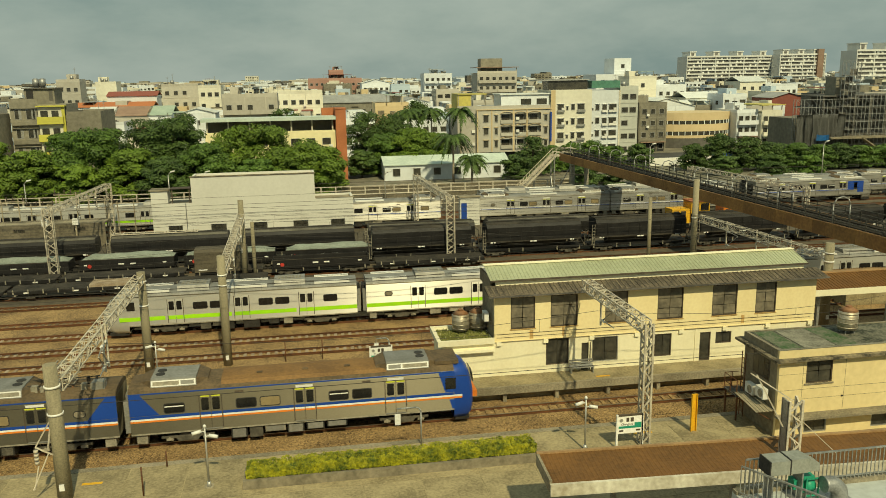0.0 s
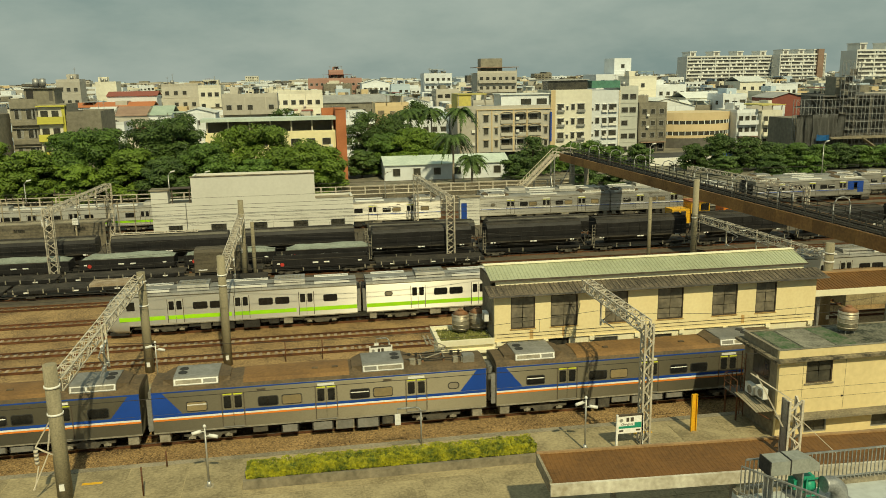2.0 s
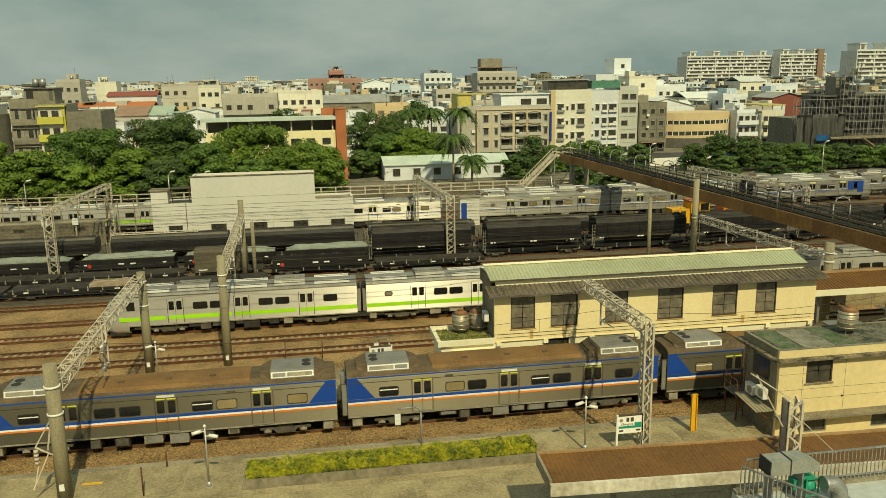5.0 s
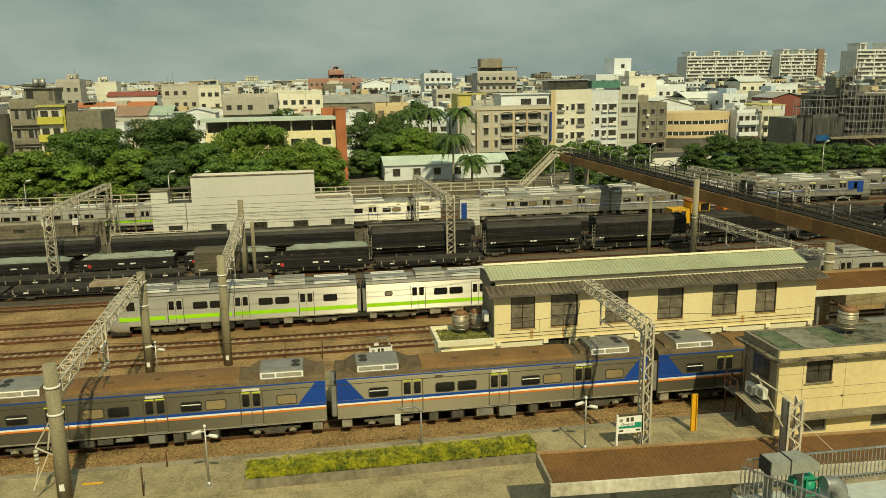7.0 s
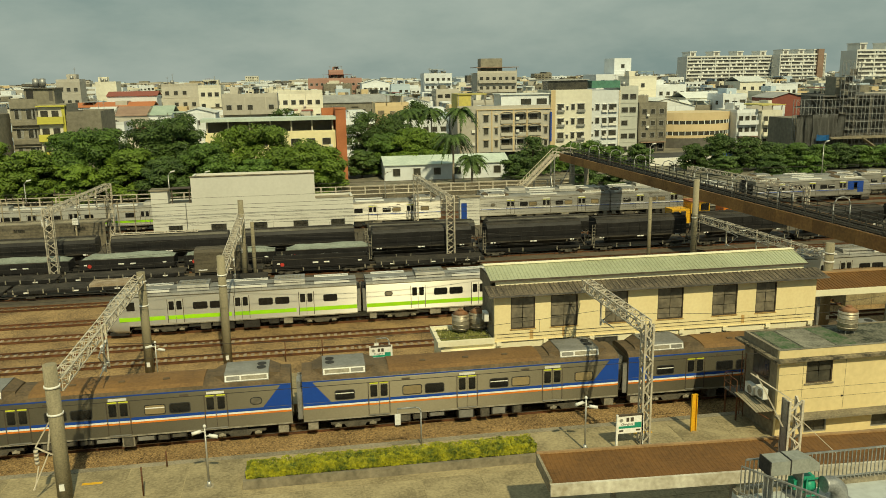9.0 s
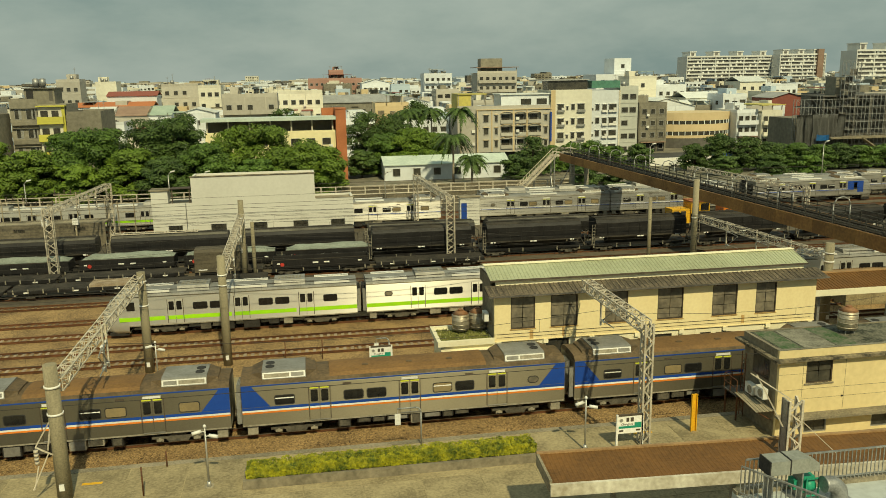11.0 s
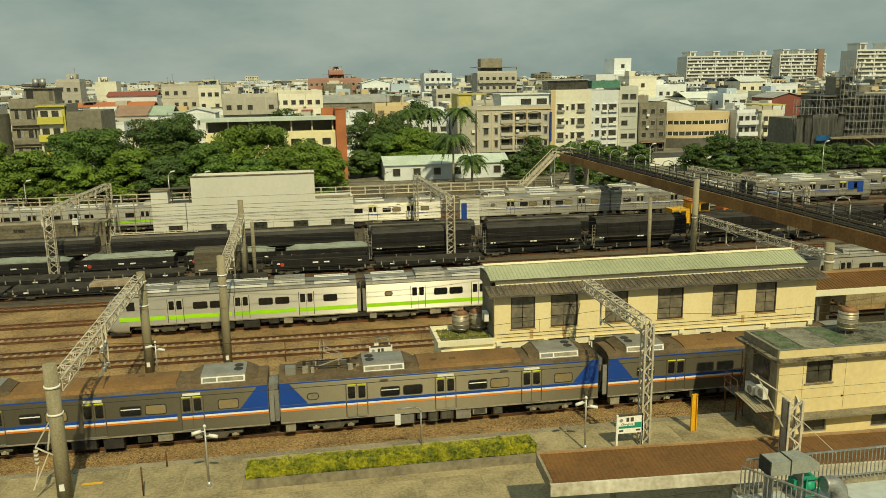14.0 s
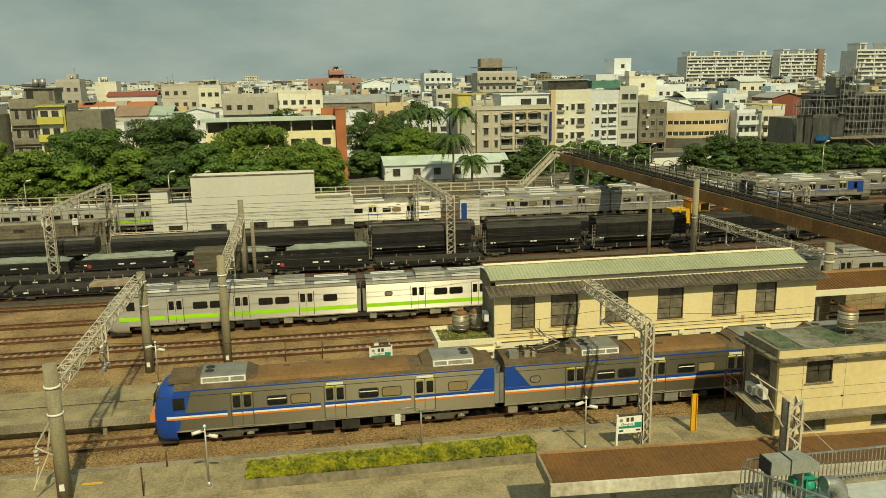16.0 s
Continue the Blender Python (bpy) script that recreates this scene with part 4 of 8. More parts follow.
def aircon_unit(x, y, z, rz=0):
    t = thing("air_conditioner", "white outdoor air conditioner unit on wall brackets", "air conditioner", "outdoor units", (x, y, z), rz)
    part("case", boxes((-0.4, 0.4, -0.15, 0.15, 0, 0.6)), M["white"], t)
    bm = bmesh.new()
    tube(bm, (0.1, -0.15, 0.3), (0.1, -0.175, 0.3), 0.23, n=18)
    part("fan_grille", bm, M["under_grey"], t)
    for s in (-0.3, 0.3):
        bm = bmesh.new()
        beam(bm, (s, -0.15, -0.03), (s, 0.35, -0.03), 0.04)
        part("bracket", bm, M["galv"], t)
    return t


aircon_unit(XL - 0.35, 52.0, 4.9, -90)
aircon_unit(X0 - 0.38, 39.35, 3.3, -90)
aircon_unit(X0 - 0.38, 40.45, 3.1, -90)
ld = thing("wall_ladder", "rusty steel ladder and landing on the shaded end wall", "ladder", at=(X0, 0, 0))
for y in (41.4, 41.8):
    bm = bmesh.new()
    beam(bm, (-0.25, y, 1.2), (-0.25, y, 5.2), 0.04)
    part("stile", bm, M["rail"], ld)
for k in range(12):
    bm = bmesh.new()
    beam(bm, (-0.25, 41.4, 1.5 + 0.3 * k), (-0.25, 41.8, 1.5 + 0.3 * k), 0.03)
    part("rung", bm, M["rail"], ld)
lg = thing("landing", "steel landing with railing beside the signal house", "landing", at=(X0, 0, 0))
part("deck", boxes((-1.0, -0.02, 40.9, 42.4, 2.7, 2.78)), M["dark_concrete"], lg)
for x, y in ((-0.97, 40.95), (-0.97, 41.7), (-0.97, 42.37), (-0.5, 42.37)):
    bm = bmesh.new()
    beam(bm, (x, y, 2.78), (x, y, 3.7), 0.04)
    part("post", bm, M["rail"], lg)
bm = bmesh.new()
for z in (3.2, 3.7):
    beam(bm, (-0.97, 40.95, z), (-0.97, 42.37, z), 0.035)
    beam(bm, (-0.97, 42.37, z), (-0.1, 42.37, z), 0.035)
part("handrail", bm, M["rail"], lg)
for x, y in ((-0.9, 41.0), (-0.9, 42.3)):
    part("post", boxes((x - 0.04, x + 0.04, y - 0.04, y + 0.04, 1.18, 2.7)), M["rail"], lg)
sc = thing("side_canopy", "sagging corrugated lean-to sheet on the end wall", "canopy", at=(X0, 0, 0))
corrugated("sheet", -1.1, -0.02, 41.0, 3.0, 38.6, 2.75, M["concrete"], sc, 0.2)
for y in (38.8, 40.8):
    bm = bmesh.new()
    beam(bm, (-1.05, y, 2.74), (-0.02, y, 2.1), 0.05)
    part("bracket", bm, M["rail"], sc)
water_tank(30.6, 40.6, ZT + 0.56, 0.55, 1.35, "steel water tank with rusty lid on the mossy roof")


# ---- masts, portals and wires ----
def round_pole(x, y, z0, z1, r, label, bands=(), group="concrete poles"):
    t = thing("catenary_pole", label, "pole", group, (x, y, 0))
    bm = bmesh.new()
    tube(bm, (0, 0, z0), (0, 0, z1), r * 1.08, r * 0.94, n=20)
    part("shaft", bm, M["pole"], t)
    for z in bands:
        bm = bmesh.new()
        tube(bm, (0, 0, z), (0, 0, z + 0.1), r * 1.12, n=20)
        part("clamp", bm, M["stripe_white"], t, "pale steel clamp band")
    part("plaque", boxes((-0.12, 0.12, -r * 1.08 - 0.03, -r * 1.08 - 0.005, z0 + 0.55, z0 + 0.9)), M["stripe_white"], t)
    return t


def lattice(bm, a, b, w, h, n, bar=0.06, mi=0, ties=True):
    """A four-chord lattice girder or mast from a to b."""
    a, b = Vector(a), Vector(b)
    d = (b - a).normalized()
    up = Vector((0, 0, 1)) if abs(d.z) < 0.9 else Vector((0, 1, 0))
    s = d.cross(up).normalized()
    u = s.cross(d)
    c = [s * i * w / 2 + u * j * h / 2 for i, j in ((-1, -1), (1, -1), (1, 1), (-1, 1))]
    for q in c:
        beam(bm, a + q, b + q, bar, mi=mi)
    for k in range(n):
        p, q = a.lerp(b, k / n), a.lerp(b, (k + 1) / n)
        for i in range(4):
            j = (i + 1) % 4
            i2, j2 = (i, j) if k % 2 else (j, i)
            beam(bm, p + c[i2], q + c[j2], bar * 0.7, mi=mi)
            if ties:
                beam(bm, p + c[i], p + c[j], bar * 0.6, mi=mi)


def lattice_mast(x, y, z0, z1, w, d, label, n=9):
    t = thing("lattice_mast", label, "mast", "lattice masts", (x, y, 0))
    bm = bmesh.new()
    lattice(bm, (0, 0, z0 + 0.1), (0, 0, z1), w, d, n, 0.1, ties=False)
    part("lattice", bm, M["truss"], t)
    part("foot", boxes((-w * 0.8, w * 0.8, -d * 0.8, d * 0.8, z0, z0 + 0.12)), M["concrete"], t)
    return t


def portal(a, b, label, w=0.6, h=0.62, n=22, arms=()):
    t = thing("portal_truss", label, "truss", "portal trusses", a)
    bm = bmesh.new()
    v = Vector(b) - Vector(a)
    lattice(bm, (0, 0, 0), v, w, h, n, 0.06)
    part("lattice", bm, M["truss"], t)
    for f in arms:
        p = v * f
        bm = bmesh.new()
        beam(bm, p + Vector((0.35, 0, 0.4)), p + Vector((0.35, 0, -2.3)), 0.11)
        part("drop_post", bm, M["truss"], t)
        bm = bmesh.new()
        beam(bm, p + Vector((0.35, 0, -0.6)), p + Vector((0.5, -1.7, -0.75)), 0.06)
        beam(bm, p + Vector((0.35, 0, -2.1)), p + Vector((0.5, -1.8, -0.8)), 0.06)
        beam(bm, p + Vector((0.35, 0, -1.9)), p + Vector((0.5, -1.9, -1.9)), 0.05)
        part("cantilever", bm, M["galv"], t)
        bm = bmesh.new()
        for q in ((-0.2, -0.62), (-0.25, -1.9)):
            tube(bm, p + Vector((0.36, q[0] - 0.35, q[1])), p + Vector((0.36, q[0], q[1])), 0.08, n=8)
        part("insulator", bm, M["stripe_white"], t)
    return t


POLE_L = "stout grey concrete pole with clamp bands"
round_pole(-12.66, 39.2, 1.18, 8.15, 0.34, POLE_L + "", (5.6, 7.0))
round_pole(-12.35, 59.75, 0.05, 7.75, 0.31, POLE_L + " beside tracks", (5.2, 7.0))
round_pole(-6.7, 60.1, 0.05, 8.6, 0.31, POLE_L + " beside tracks", (6.3, 7.1))
round_pole(-7.15, 85.8, 0.05, 8.95, 0.3, POLE_L + " among freight wagons", (7.0,))
round_pole(-6.1, 85.8, 0.05, 6.6, 0.2, POLE_L + " among freight wagons")
round_pole(39.1, 76.6, 0.05, 10.6, 0.31, POLE_L + " behind the station building", (6.6,))
round_pole(36.4, 81.6, 0.05, 8.1, 0.2, POLE_L + " behind the station building")
round_pole(40.5, 56.6, 1.2, 7.95, 0.36, POLE_L + " through the canopy roof", (6.4, 7.1))
MAST_L = "cream-grey riveted lattice mast carrying the overhead line"
lattice_mast(17.62, 39.2, 1.18, 8.2, 0.46, 0.5, MAST_L + " on the platform", 13)
lattice_mast(-27.4, 90.0, 0.1, 8.3, 0.9, 0.5, MAST_L, 11)
lattice_mast(15.85, 90.0, 0.1, 7.9, 0.9, 0.5, MAST_L, 11)
lattice_mast(-26.4, 113.0, 0.1, 7.9, 0.6, 0.5, MAST_L, 9)
lattice_mast(14.8, 112.0, 0.1, 7.9, 0.6, 0.5, MAST_L, 9)
TR_L = "pale lattice portal truss spanning the tracks overhead"
portal((-12.6, 39.6, 6.95), (-12.45, 59.5, 7.3), TR_L, arms=(0.38, 0.42))
portal((-6.75, 60.4, 7.2), (-7.1, 85.5, 7.3), TR_L, n=28, arms=(0.3, 0.7))
portal((17.62, 39.4, 7.95), (17.75, 49.4, 7.75), "pale cantilever lattice truss over the near track", n=13, arms=(0.8,))
portal((40.4, 56.9, 6.8), (39.2, 76.3, 6.7), TR_L, n=22, arms=(0.25, 0.5, 0.75))
portal((-27.4, 90.3, 7.8), (-26.4, 112.8, 7.7), TR_L, n=22, arms=(0.4, 0.7))
portal((15.85, 90.3, 7.5), (14.8, 111.8, 7.5), TR_L, n=22, arms=(0.3, 0.6))
portal((63.7, 95.0, 6.25), (65.1, 130.0, 5.14), TR_L, n=30, arms=(0.3, 0.6))
lattice_mast(63.7, 94.7, 0.1, 6.5, 0.6, 0.5, MAST_L, 9)
lattice_mast(65.1, 130.3, 0.1, 5.3, 0.6, 0.5, MAST_L, 9)

rng = random.Random(11)
for ty in TRACKS[:10] + TRACKS[11:12]:
    t = thing("catenary_wire", "thin overhead contact wire with hangers above the track", "wire", "overhead wires", (0, ty - 0.1, 0))
    bm = bmesh.new()
    spans = [-95, -45, -12.4, 17.7, 40, 62, 120] if ty < 50 else [-95, -50, -7 if ty > 60 else -12.4, 17, 40, 64, 120]
    for a, b in zip(spans, spans[1:]):
        pts = []
        for k in range(9):
            f = k / 8
            pts.append(Vector((a + (b - a) * f, 0, 6.55 - 0.75 * 4 * f * (1 - f))))
        for p, q in zip(pts, pts[1:]):
            beam(bm, p, q, 0.02)
        for p in pts[1:-1]:
            beam(bm, p, (p.x, 0, 5.42), 0.012)
    part("messenger", bm, M["wire"], t)
    bm = bmesh.new()
    beam(bm, (-95, 0, 5.4), (120, 0, 5.4), 0.02)
    part("contact_wire", bm, M["wire"], t)
for y, z in ((39.2, 6.0), (59.9, 6.3), (60.2, 6.0), (85.8, 7.6), (85.8, 6.8), (90.0, 6.0), (106, 6.5), (86.3, 5.6), (90.4, 7.4), (94.2, 5.9), (98.6, 6.6), (101.0, 7.2), (104.0, 5.8), (109.0, 7.4), (112.5, 6.9), (57.6, 6.9)):
    t = thing("feeder_cable", "thin dark feeder cable strung between poles", "cable", "feeder cables", (0, y, 0))
    bm = bmesh.new()
    beam(bm, (-95, 0, z), (120, 0, z), 0.025)
    part("cable", bm, M["wire"], t)
# anchor gear on the near round pole
t = thing("tension_arm", "pale steel anchor arms with insulators on the round pole", "bracket", at=(-12.66, 39.2, 0))
for a, b in (((-0.25, -0.1, 5.35), (-1.0, -0.3, 4.1)), ((-0.25, -0.1, 5.2), (-0.45, -0.3, 3.9)), ((-1.0, -0.3, 4.1), (-0.1, -0.2, 3.5)), ((-0.95, -0.3, 3.1), (-1.25, -0.3, 1.9)), ((-0.45, -0.3, 3.7), (-1.3, -0.35, 1.9))):
    bm = bmesh.new()
    beam(bm, a, b, 0.06)
    part("arm", bm, M["truss"], t)
for z in (3.95, 3.75, 3.55, 3.35):
    bm = bmesh.new()
    tube(bm, (-1.0, -0.3, z), (-1.0, -0.3, z - 0.12), 0.11, n=10)
    part("insulator", bm, M["truss"], t)


# ---- platform furniture ----
def cctv_lamp(x, y, h):
    t = thing("camera_post", "slim pale post with cameras on the platform", "post", "camera posts", (x, y, 1.19))
    bm = bmesh.new()
    tube(bm, (0, 0, 0), (0, 0, 0.3), 0.13, 0.09, n=12)
    tube(bm, (0, 0, 0.3), (0, 0, h), 0.05, 0.045, n=12)
    part("post", bm, M["alu"], t)
    part("foot", boxes((-0.22, 0.22, -0.22, 0.22, 0, 0.06)), M["concrete"], t)
    for s, z, r in ((-1, h - 0.25, 20), (1, h - 0.5, 160)):
        bm = bmesh.new()
        beam(bm, (0, 0, z), (s * 0.3, -0.05, z + 0.05), 0.04)
        tube(bm, (s * 0.18, -0.05, z + 0.06), (s * 0.62, -0.12, z - 0.02), 0.09, n=12)
        part("security_camera", bm, M["white"], t)
    bm = bmesh.new()
    tube(bm, (0, 0, h), (0, 0, h + 0.12), 0.1, 0.05, n=12)
    part("cap", bm, M["white"], t)


cctv_lamp(-5.72, 38.9, 3.25)
cctv_lamp(14.2, 39.1, 3.0)
cctv_lamp(-10.6, 53.6, 3.1)


def station_sign(x0, x1, y, z, label):
    t = thing("station_sign", label, "sign", "station signs", ((x0 + x1) / 2, y, z))
    w = (x1 - x0) / 2
    for s in (-w, w):
        part("post", boxes((s - 0.05, s + 0.05, -0.05, 0.05, 0, 1.95)), M["stripe_white"], t)
    part("board", boxes((-w + 0.05, w - 0.05, -0.04, 0.04, 0.85, 1.85)), M["stripe_white"], t)
    part("frame", boxes((-w + 0.05, w - 0.05, -0.05, 0.05, 1.85, 1.95)), M["dark_frame"], t)
    part("route_band", boxes((-w + 0.08, w - 0.08, -0.052, -0.04, 1.15, 1.28)), M["sign_green"], t, "green route band")
    part("route_block", boxes((w * 0.35, w - 0.08, -0.05, -0.04, 1.28, 1.46)), M["sign_green"], t)
    for a, b, c, d in ((-0.22, -0.06, 1.52, 1.76), (0.02, 0.2, 1.52, 1.76)):
        part("glyph_block", boxes((a, b, -0.05, -0.04, c, d)), M["dark_frame"], t)
    for a, b in ((-0.62, -0.38), (0.36, 0.6)):
        part("text_bar", boxes((a, b, -0.05, -0.04, 0.96, 1.06)), M["dark_frame"], t)
    cu = bpy.data.curves.new("sign_text", "FONT")
    cu.body, cu.size, cu.extrude, cu.align_x = "Changhua", 0.17, 0.003, "CENTER"
    o = new("sign_text", cu)
    o.parent, o.matrix_basis = t, pose(-0.18, -0.046, 1.33, 90, 0, 0)
    cu.materials.append(M["dark_frame"])
    bm = bmesh.new()
    rrect(bm, -w + 0.22, 1.62, 0.2, 0.2, 0.09, -0.05, -0.04)
    part("emblem", bm, M["alu"], t)


station_sign(15.95, 17.42, 38.95, 1.19, "white station name sign with green band on two posts")
station_sign(3.6, 5.1, 53.2, 1.2, "white station name sign with green band on the island platform")


def hook_pole(x, y, z, name_label, reach=-1.3):
    t = thing("hook_post", name_label, "post", "hooked marker posts", (x, y, z))
    bm = bmesh.new()
    tube(bm, (0, 0, 0), (0, 0, 1.95), 0.045, n=10)
    prev = Vector((0, 0, 1.95))
    for k in range(1, 6):
        a = radians(90 * k / 5)
        q = Vector((-0.3 * (1 - math.cos(a)), 0, 1.95 + 0.3 * math.sin(a)))
        tube(bm, prev, q, 0.045, n=10)
        prev = q
    tube(bm, prev, (reach, 0, 2.25), 0.045, n=10)
    part("pipe", bm, M["galv"], t)
    part("marker_board", boxes((reach - 0.16, reach + 0.16, -0.03, 0.0, 1.3, 1.95)), M["stripe_white"], t, "white blank marker board")
    bm = bmesh.new()
    beam(bm, (reach, -0.01, 1.9), (reach, -0.01, 2.25), 0.03)
    part("hanger", bm, M["galv"], t)


hook_pole(5.5, 41.5, 1.19, "grey hooked pipe post with hanging white board by tracks")
hook_pole(5.0, 53.9, 1.2, "grey hooked pipe post with hanging white board on island platform", -0.9)
t = thing("yellow_post", "upright yellow steel channel post on the platform", "post", at=(21.05, 40.2, 1.19))
bm = boxes((-0.17, 0.17, -0.02, 0.02, 0, 2.25), (-0.17, -0.13, -0.12, -0.02, 0, 2.25), (0.13, 0.17, -0.12, -0.02, 0, 2.25))
part("channel", bm, M["yellow"], t)
for x, y, h in ((-8.85, 38.6, 1.55), (-8.2, 41.6, 0.9), (0.4, 60.0, 1.7), (-2.4, 59.9, 1.6)):
    t = thing("thin_post", "thin rusty stake standing beside the track", "post", "thin stakes", (x, y, 1.19 if y < 50 else 0.1))
    bm = bmesh.new()
    tube(bm, (0, 0, 0), (0, 0, h), 0.04, n=8)
    part("stake", bm, M["rail"], t)
t = thing("bench", "grey steel slatted bench against the station wall", "bench", at=(17.9, 50.3, 1.2))
for z in (0.42, 0.6, 0.78):
    part("slat", boxes((-0.85, 0.85, 0.2, 0.24, z, z + 0.12)), M["galv"], t)
for y in (-0.2, -0.05, 0.1):
    part("slat", boxes((-0.85, 0.85, y, y + 0.11, 0.4, 0.44)), M["galv"], t)
for x in (-0.8, 0.74):
    part("leg", boxes((x, x + 0.06, -0.2, 0.24, 0, 0.4)), M["galv"], t)

# planter and hedge
t = thing("planter", "long low concrete planter on the platform", "planter", at=(0, 0, 1.19))
part("rim", boxes((-4.0, 11.45, 38.2, 38.4, 0, 0.46)), M["greige"], t)
part("rim", boxes((-4.0, 11.45, 39.8, 40.0, 0, 0.42)), M["concrete"], t)
part("rim", boxes((-4.0, -3.8, 38.4, 39.8, 0, 0.42)), M["greige"], t)
part("rim", boxes((11.25, 11.45, 38.4, 39.8, 0, 0.42)), M["concrete"], t)
part("soil", boxes((-3.8, 11.25, 38.4, 39.8, 0, 0.34)), M["earth"], t)
bm = bmesh.new()
rng = random.Random(21)


def leaf_mesh(name, places, material, parent=None, label=""):
    """Many small leaves, from (point, normal, size), as one mesh."""
    n = len(places)
    co = np.empty((n, 4, 3))
    for i, (p, nn, size) in enumerate(places):
        nn = nn.normalized()
        a = nn.orthogonal().normalized()
        ang = (i * 2.39996) % math.tau
        b = nn.cross(a)
        a2 = a * math.cos(ang) + b * math.sin(ang)
        b2 = nn.cross(a2)
        co[i, 0], co[i, 1], co[i, 2], co[i, 3] = p - a2 * size * 0.36, p + b2 * size * 0.6, p + a2 * size * 0.36, p - b2 * size * 0.6
    me = bpy.data.meshes.new(name)
    me.from_pydata(co.reshape(-1, 3).tolist(), [], np.arange(n * 4).reshape(-1, 4).tolist())
    me.materials.append(material)
    ob = new(name, me)
    ob.parent = parent
    return tagged(ob, label)


pl = []
for k in range(30000):
    x = rng.uniform(-3.85, 11.3)
    f = rng.random()
    top = 2.1 + 0.1 * noise.noise((x * 0.9, 0, 3)) + 0.08 * noise.noise((x * 3, 1, 3))
    if f < 0.55:
        y = rng.uniform(38.5, 39.75)
        z = top + 0.12 * noise.noise((x * 2.5, y * 2.5, 0)) - rng.random() ** 2 * 0.22
        nn = Vector((rng.gauss(0, 0.7), rng.gauss(-0.2, 0.7), 1))
    else:
        y = 38.5 + 0.1 * noise.noise((x * 2, 7, 0)) + abs(rng.gauss(0, 0.1))
        z = rng.uniform(1.62, top)
        nn = Vector((rng.gauss(0, 0.7), -1, rng.gauss(0.3, 0.7)))
    pl.append((Vector((x, y, z)), nn, rng.uniform(0.05, 0.12)))
hd = thing("hedge", "dense yellow-green clipped hedge filling the planter", "hedge")
hd["kind"] = "stuff"
leaf_mesh("leaves", pl, M["hedge"], hd)
part("core", boxes((-3.75, 11.2, 38.7, 39.7, 1.5, 1.84)), M["leaf_dark"], hd)

# platform canopy in front
cn = thing("platform_canopy", "rust-brown corrugated platform canopy with pale fascia", "canopy", at=(9.65, 32.55, 0), rz=-3.2)
corrugated("roof_sheet", 0, 36, 0, 4.55, -1.2, 4.42, M["rust_roof"], cn, 0.2, 0.012)
corrugated("roof_sheet", 0, 36, -1.2, 4.42, -2.5, 4.38, M["rust_roof"], cn, 0.2, 0.012)
part("fascia", boxes((-0.1, 36, -2.65, -2.5, 3.92, 4.46)), M["stained_white"], cn)
part("fascia", boxes((-0.12, 0, -2.5, 0, 4.05, 4.6)), M["concrete"], cn)
part("gutter", boxes((-0.1, 36, 0, 0.15, 4.4, 4.64)), M["tan_roof"], cn)
for k in range(6):
    part("post", boxes((3 + 5.6 * k, 3.2 + 5.6 * k, -1.3, -1.1, 1.18, 4.38)), M["galv"], cn)
t = lattice_mast(20.75, 30.6, 1.18, 7.1, 0.62, 0.5, "pale lattice mast rising through the canopy roof", 11)
part("web_plate", boxes((-0.36, -0.31, -0.25, 0.25, 1.3, 7.05)), M["galv"], t)
bm = bmesh.new()
beam(bm, (0, 0, 7.0), (-1.9, 0.4, 8.3), 0.05)
beam(bm, (-0.4, 0, 5.8), (-1.6, 0.4, 8.2), 0.06)
beam(bm, (0.3, 0, 6.2), (1.9, -0.6, 4.6), 0.03)
part("stay", bm, M["truss"], t)
# second canopy, beyond the station building
cb = thing("far_canopy", "tan corrugated platform canopy behind the station building", "canopy")
corrugated("roof_sheet", 36.2, 80, 57.4, 5.5, 55.8, 5.75, M["tan_roof"], cb, 0.3, 0.05)
corrugated("roof_sheet", 36.2, 80, 55.6, 5.75, 53.0, 5.2, M["rust_roof"], cb, 0.3, 0.05)
part("ridge", boxes((36.1, 80, 55.5, 55.9, 5.76, 5.86)), M["tan_roof"], cb)
part("fascia", boxes((36.1, 80, 52.85, 53.0, 4.75, 5.2)), M["pale_cream"], cb)
for k in range(7):
    part("post", boxes((38 + 6 * k, 38.2 + 6 * k, 54, 54.2, 1.2, 5.4)), M["galv"], cb)

# ---- plant on the low roof in front ----
rf = thing("low_terrace", "pale grey flat roof terrace below the viewpoint", "roof")
part("deck", boxes((12.6, 40, 12.0, 21.3, 8.2, 8.5)), M["roof_grey"], rf, "pale grey painted deck")
part("wall", boxes((13.1, 40, 22.0 - 9.8, 21.1, 0.0, 8.2)), M["concrete"], rf)
part("kerb", boxes((12.6, 40, 21.05, 21.3, 8.5, 8.62)), M["concrete"], rf)


def railing(a, b, label, h=1.0, gap=0.14):
    t = thing("railing", label, "railing", "roof railings", a)
    v = Vector(b) - Vector(a)
    n = max(int(v.length / gap), 2)
    bm = bmesh.new()
    beam(bm, (0, 0, h), v + Vector((0, 0, h)), 0.05)
    part("top_rail", bm, M["galv"], t)
    bm = bmesh.new()
    beam(bm, (0, 0, 0.12), v + Vector((0, 0, 0.12)), 0.035)
    part("bottom_rail", bm, M["galv"], t)
    first = None
    for k in range(n + 1):
        p = v * (k / n)
        if first is None:
            bm = bmesh.new()
            beam(bm, (0, 0, 0), (0, 0, h), 0.025)
            first = part("baluster", bm, M["galv"], t)
        else:
            again(first, Matrix.Translation(p), t)
    return t


RL = "grey steel railing with thin upright bars along the roof edge"
railing((12.9, 21.15, 8.62), (24.0, 21.15, 8.62), RL)
railing((12.68, 21.0, 8.5), (14.4, 18.2, 8.5), RL)
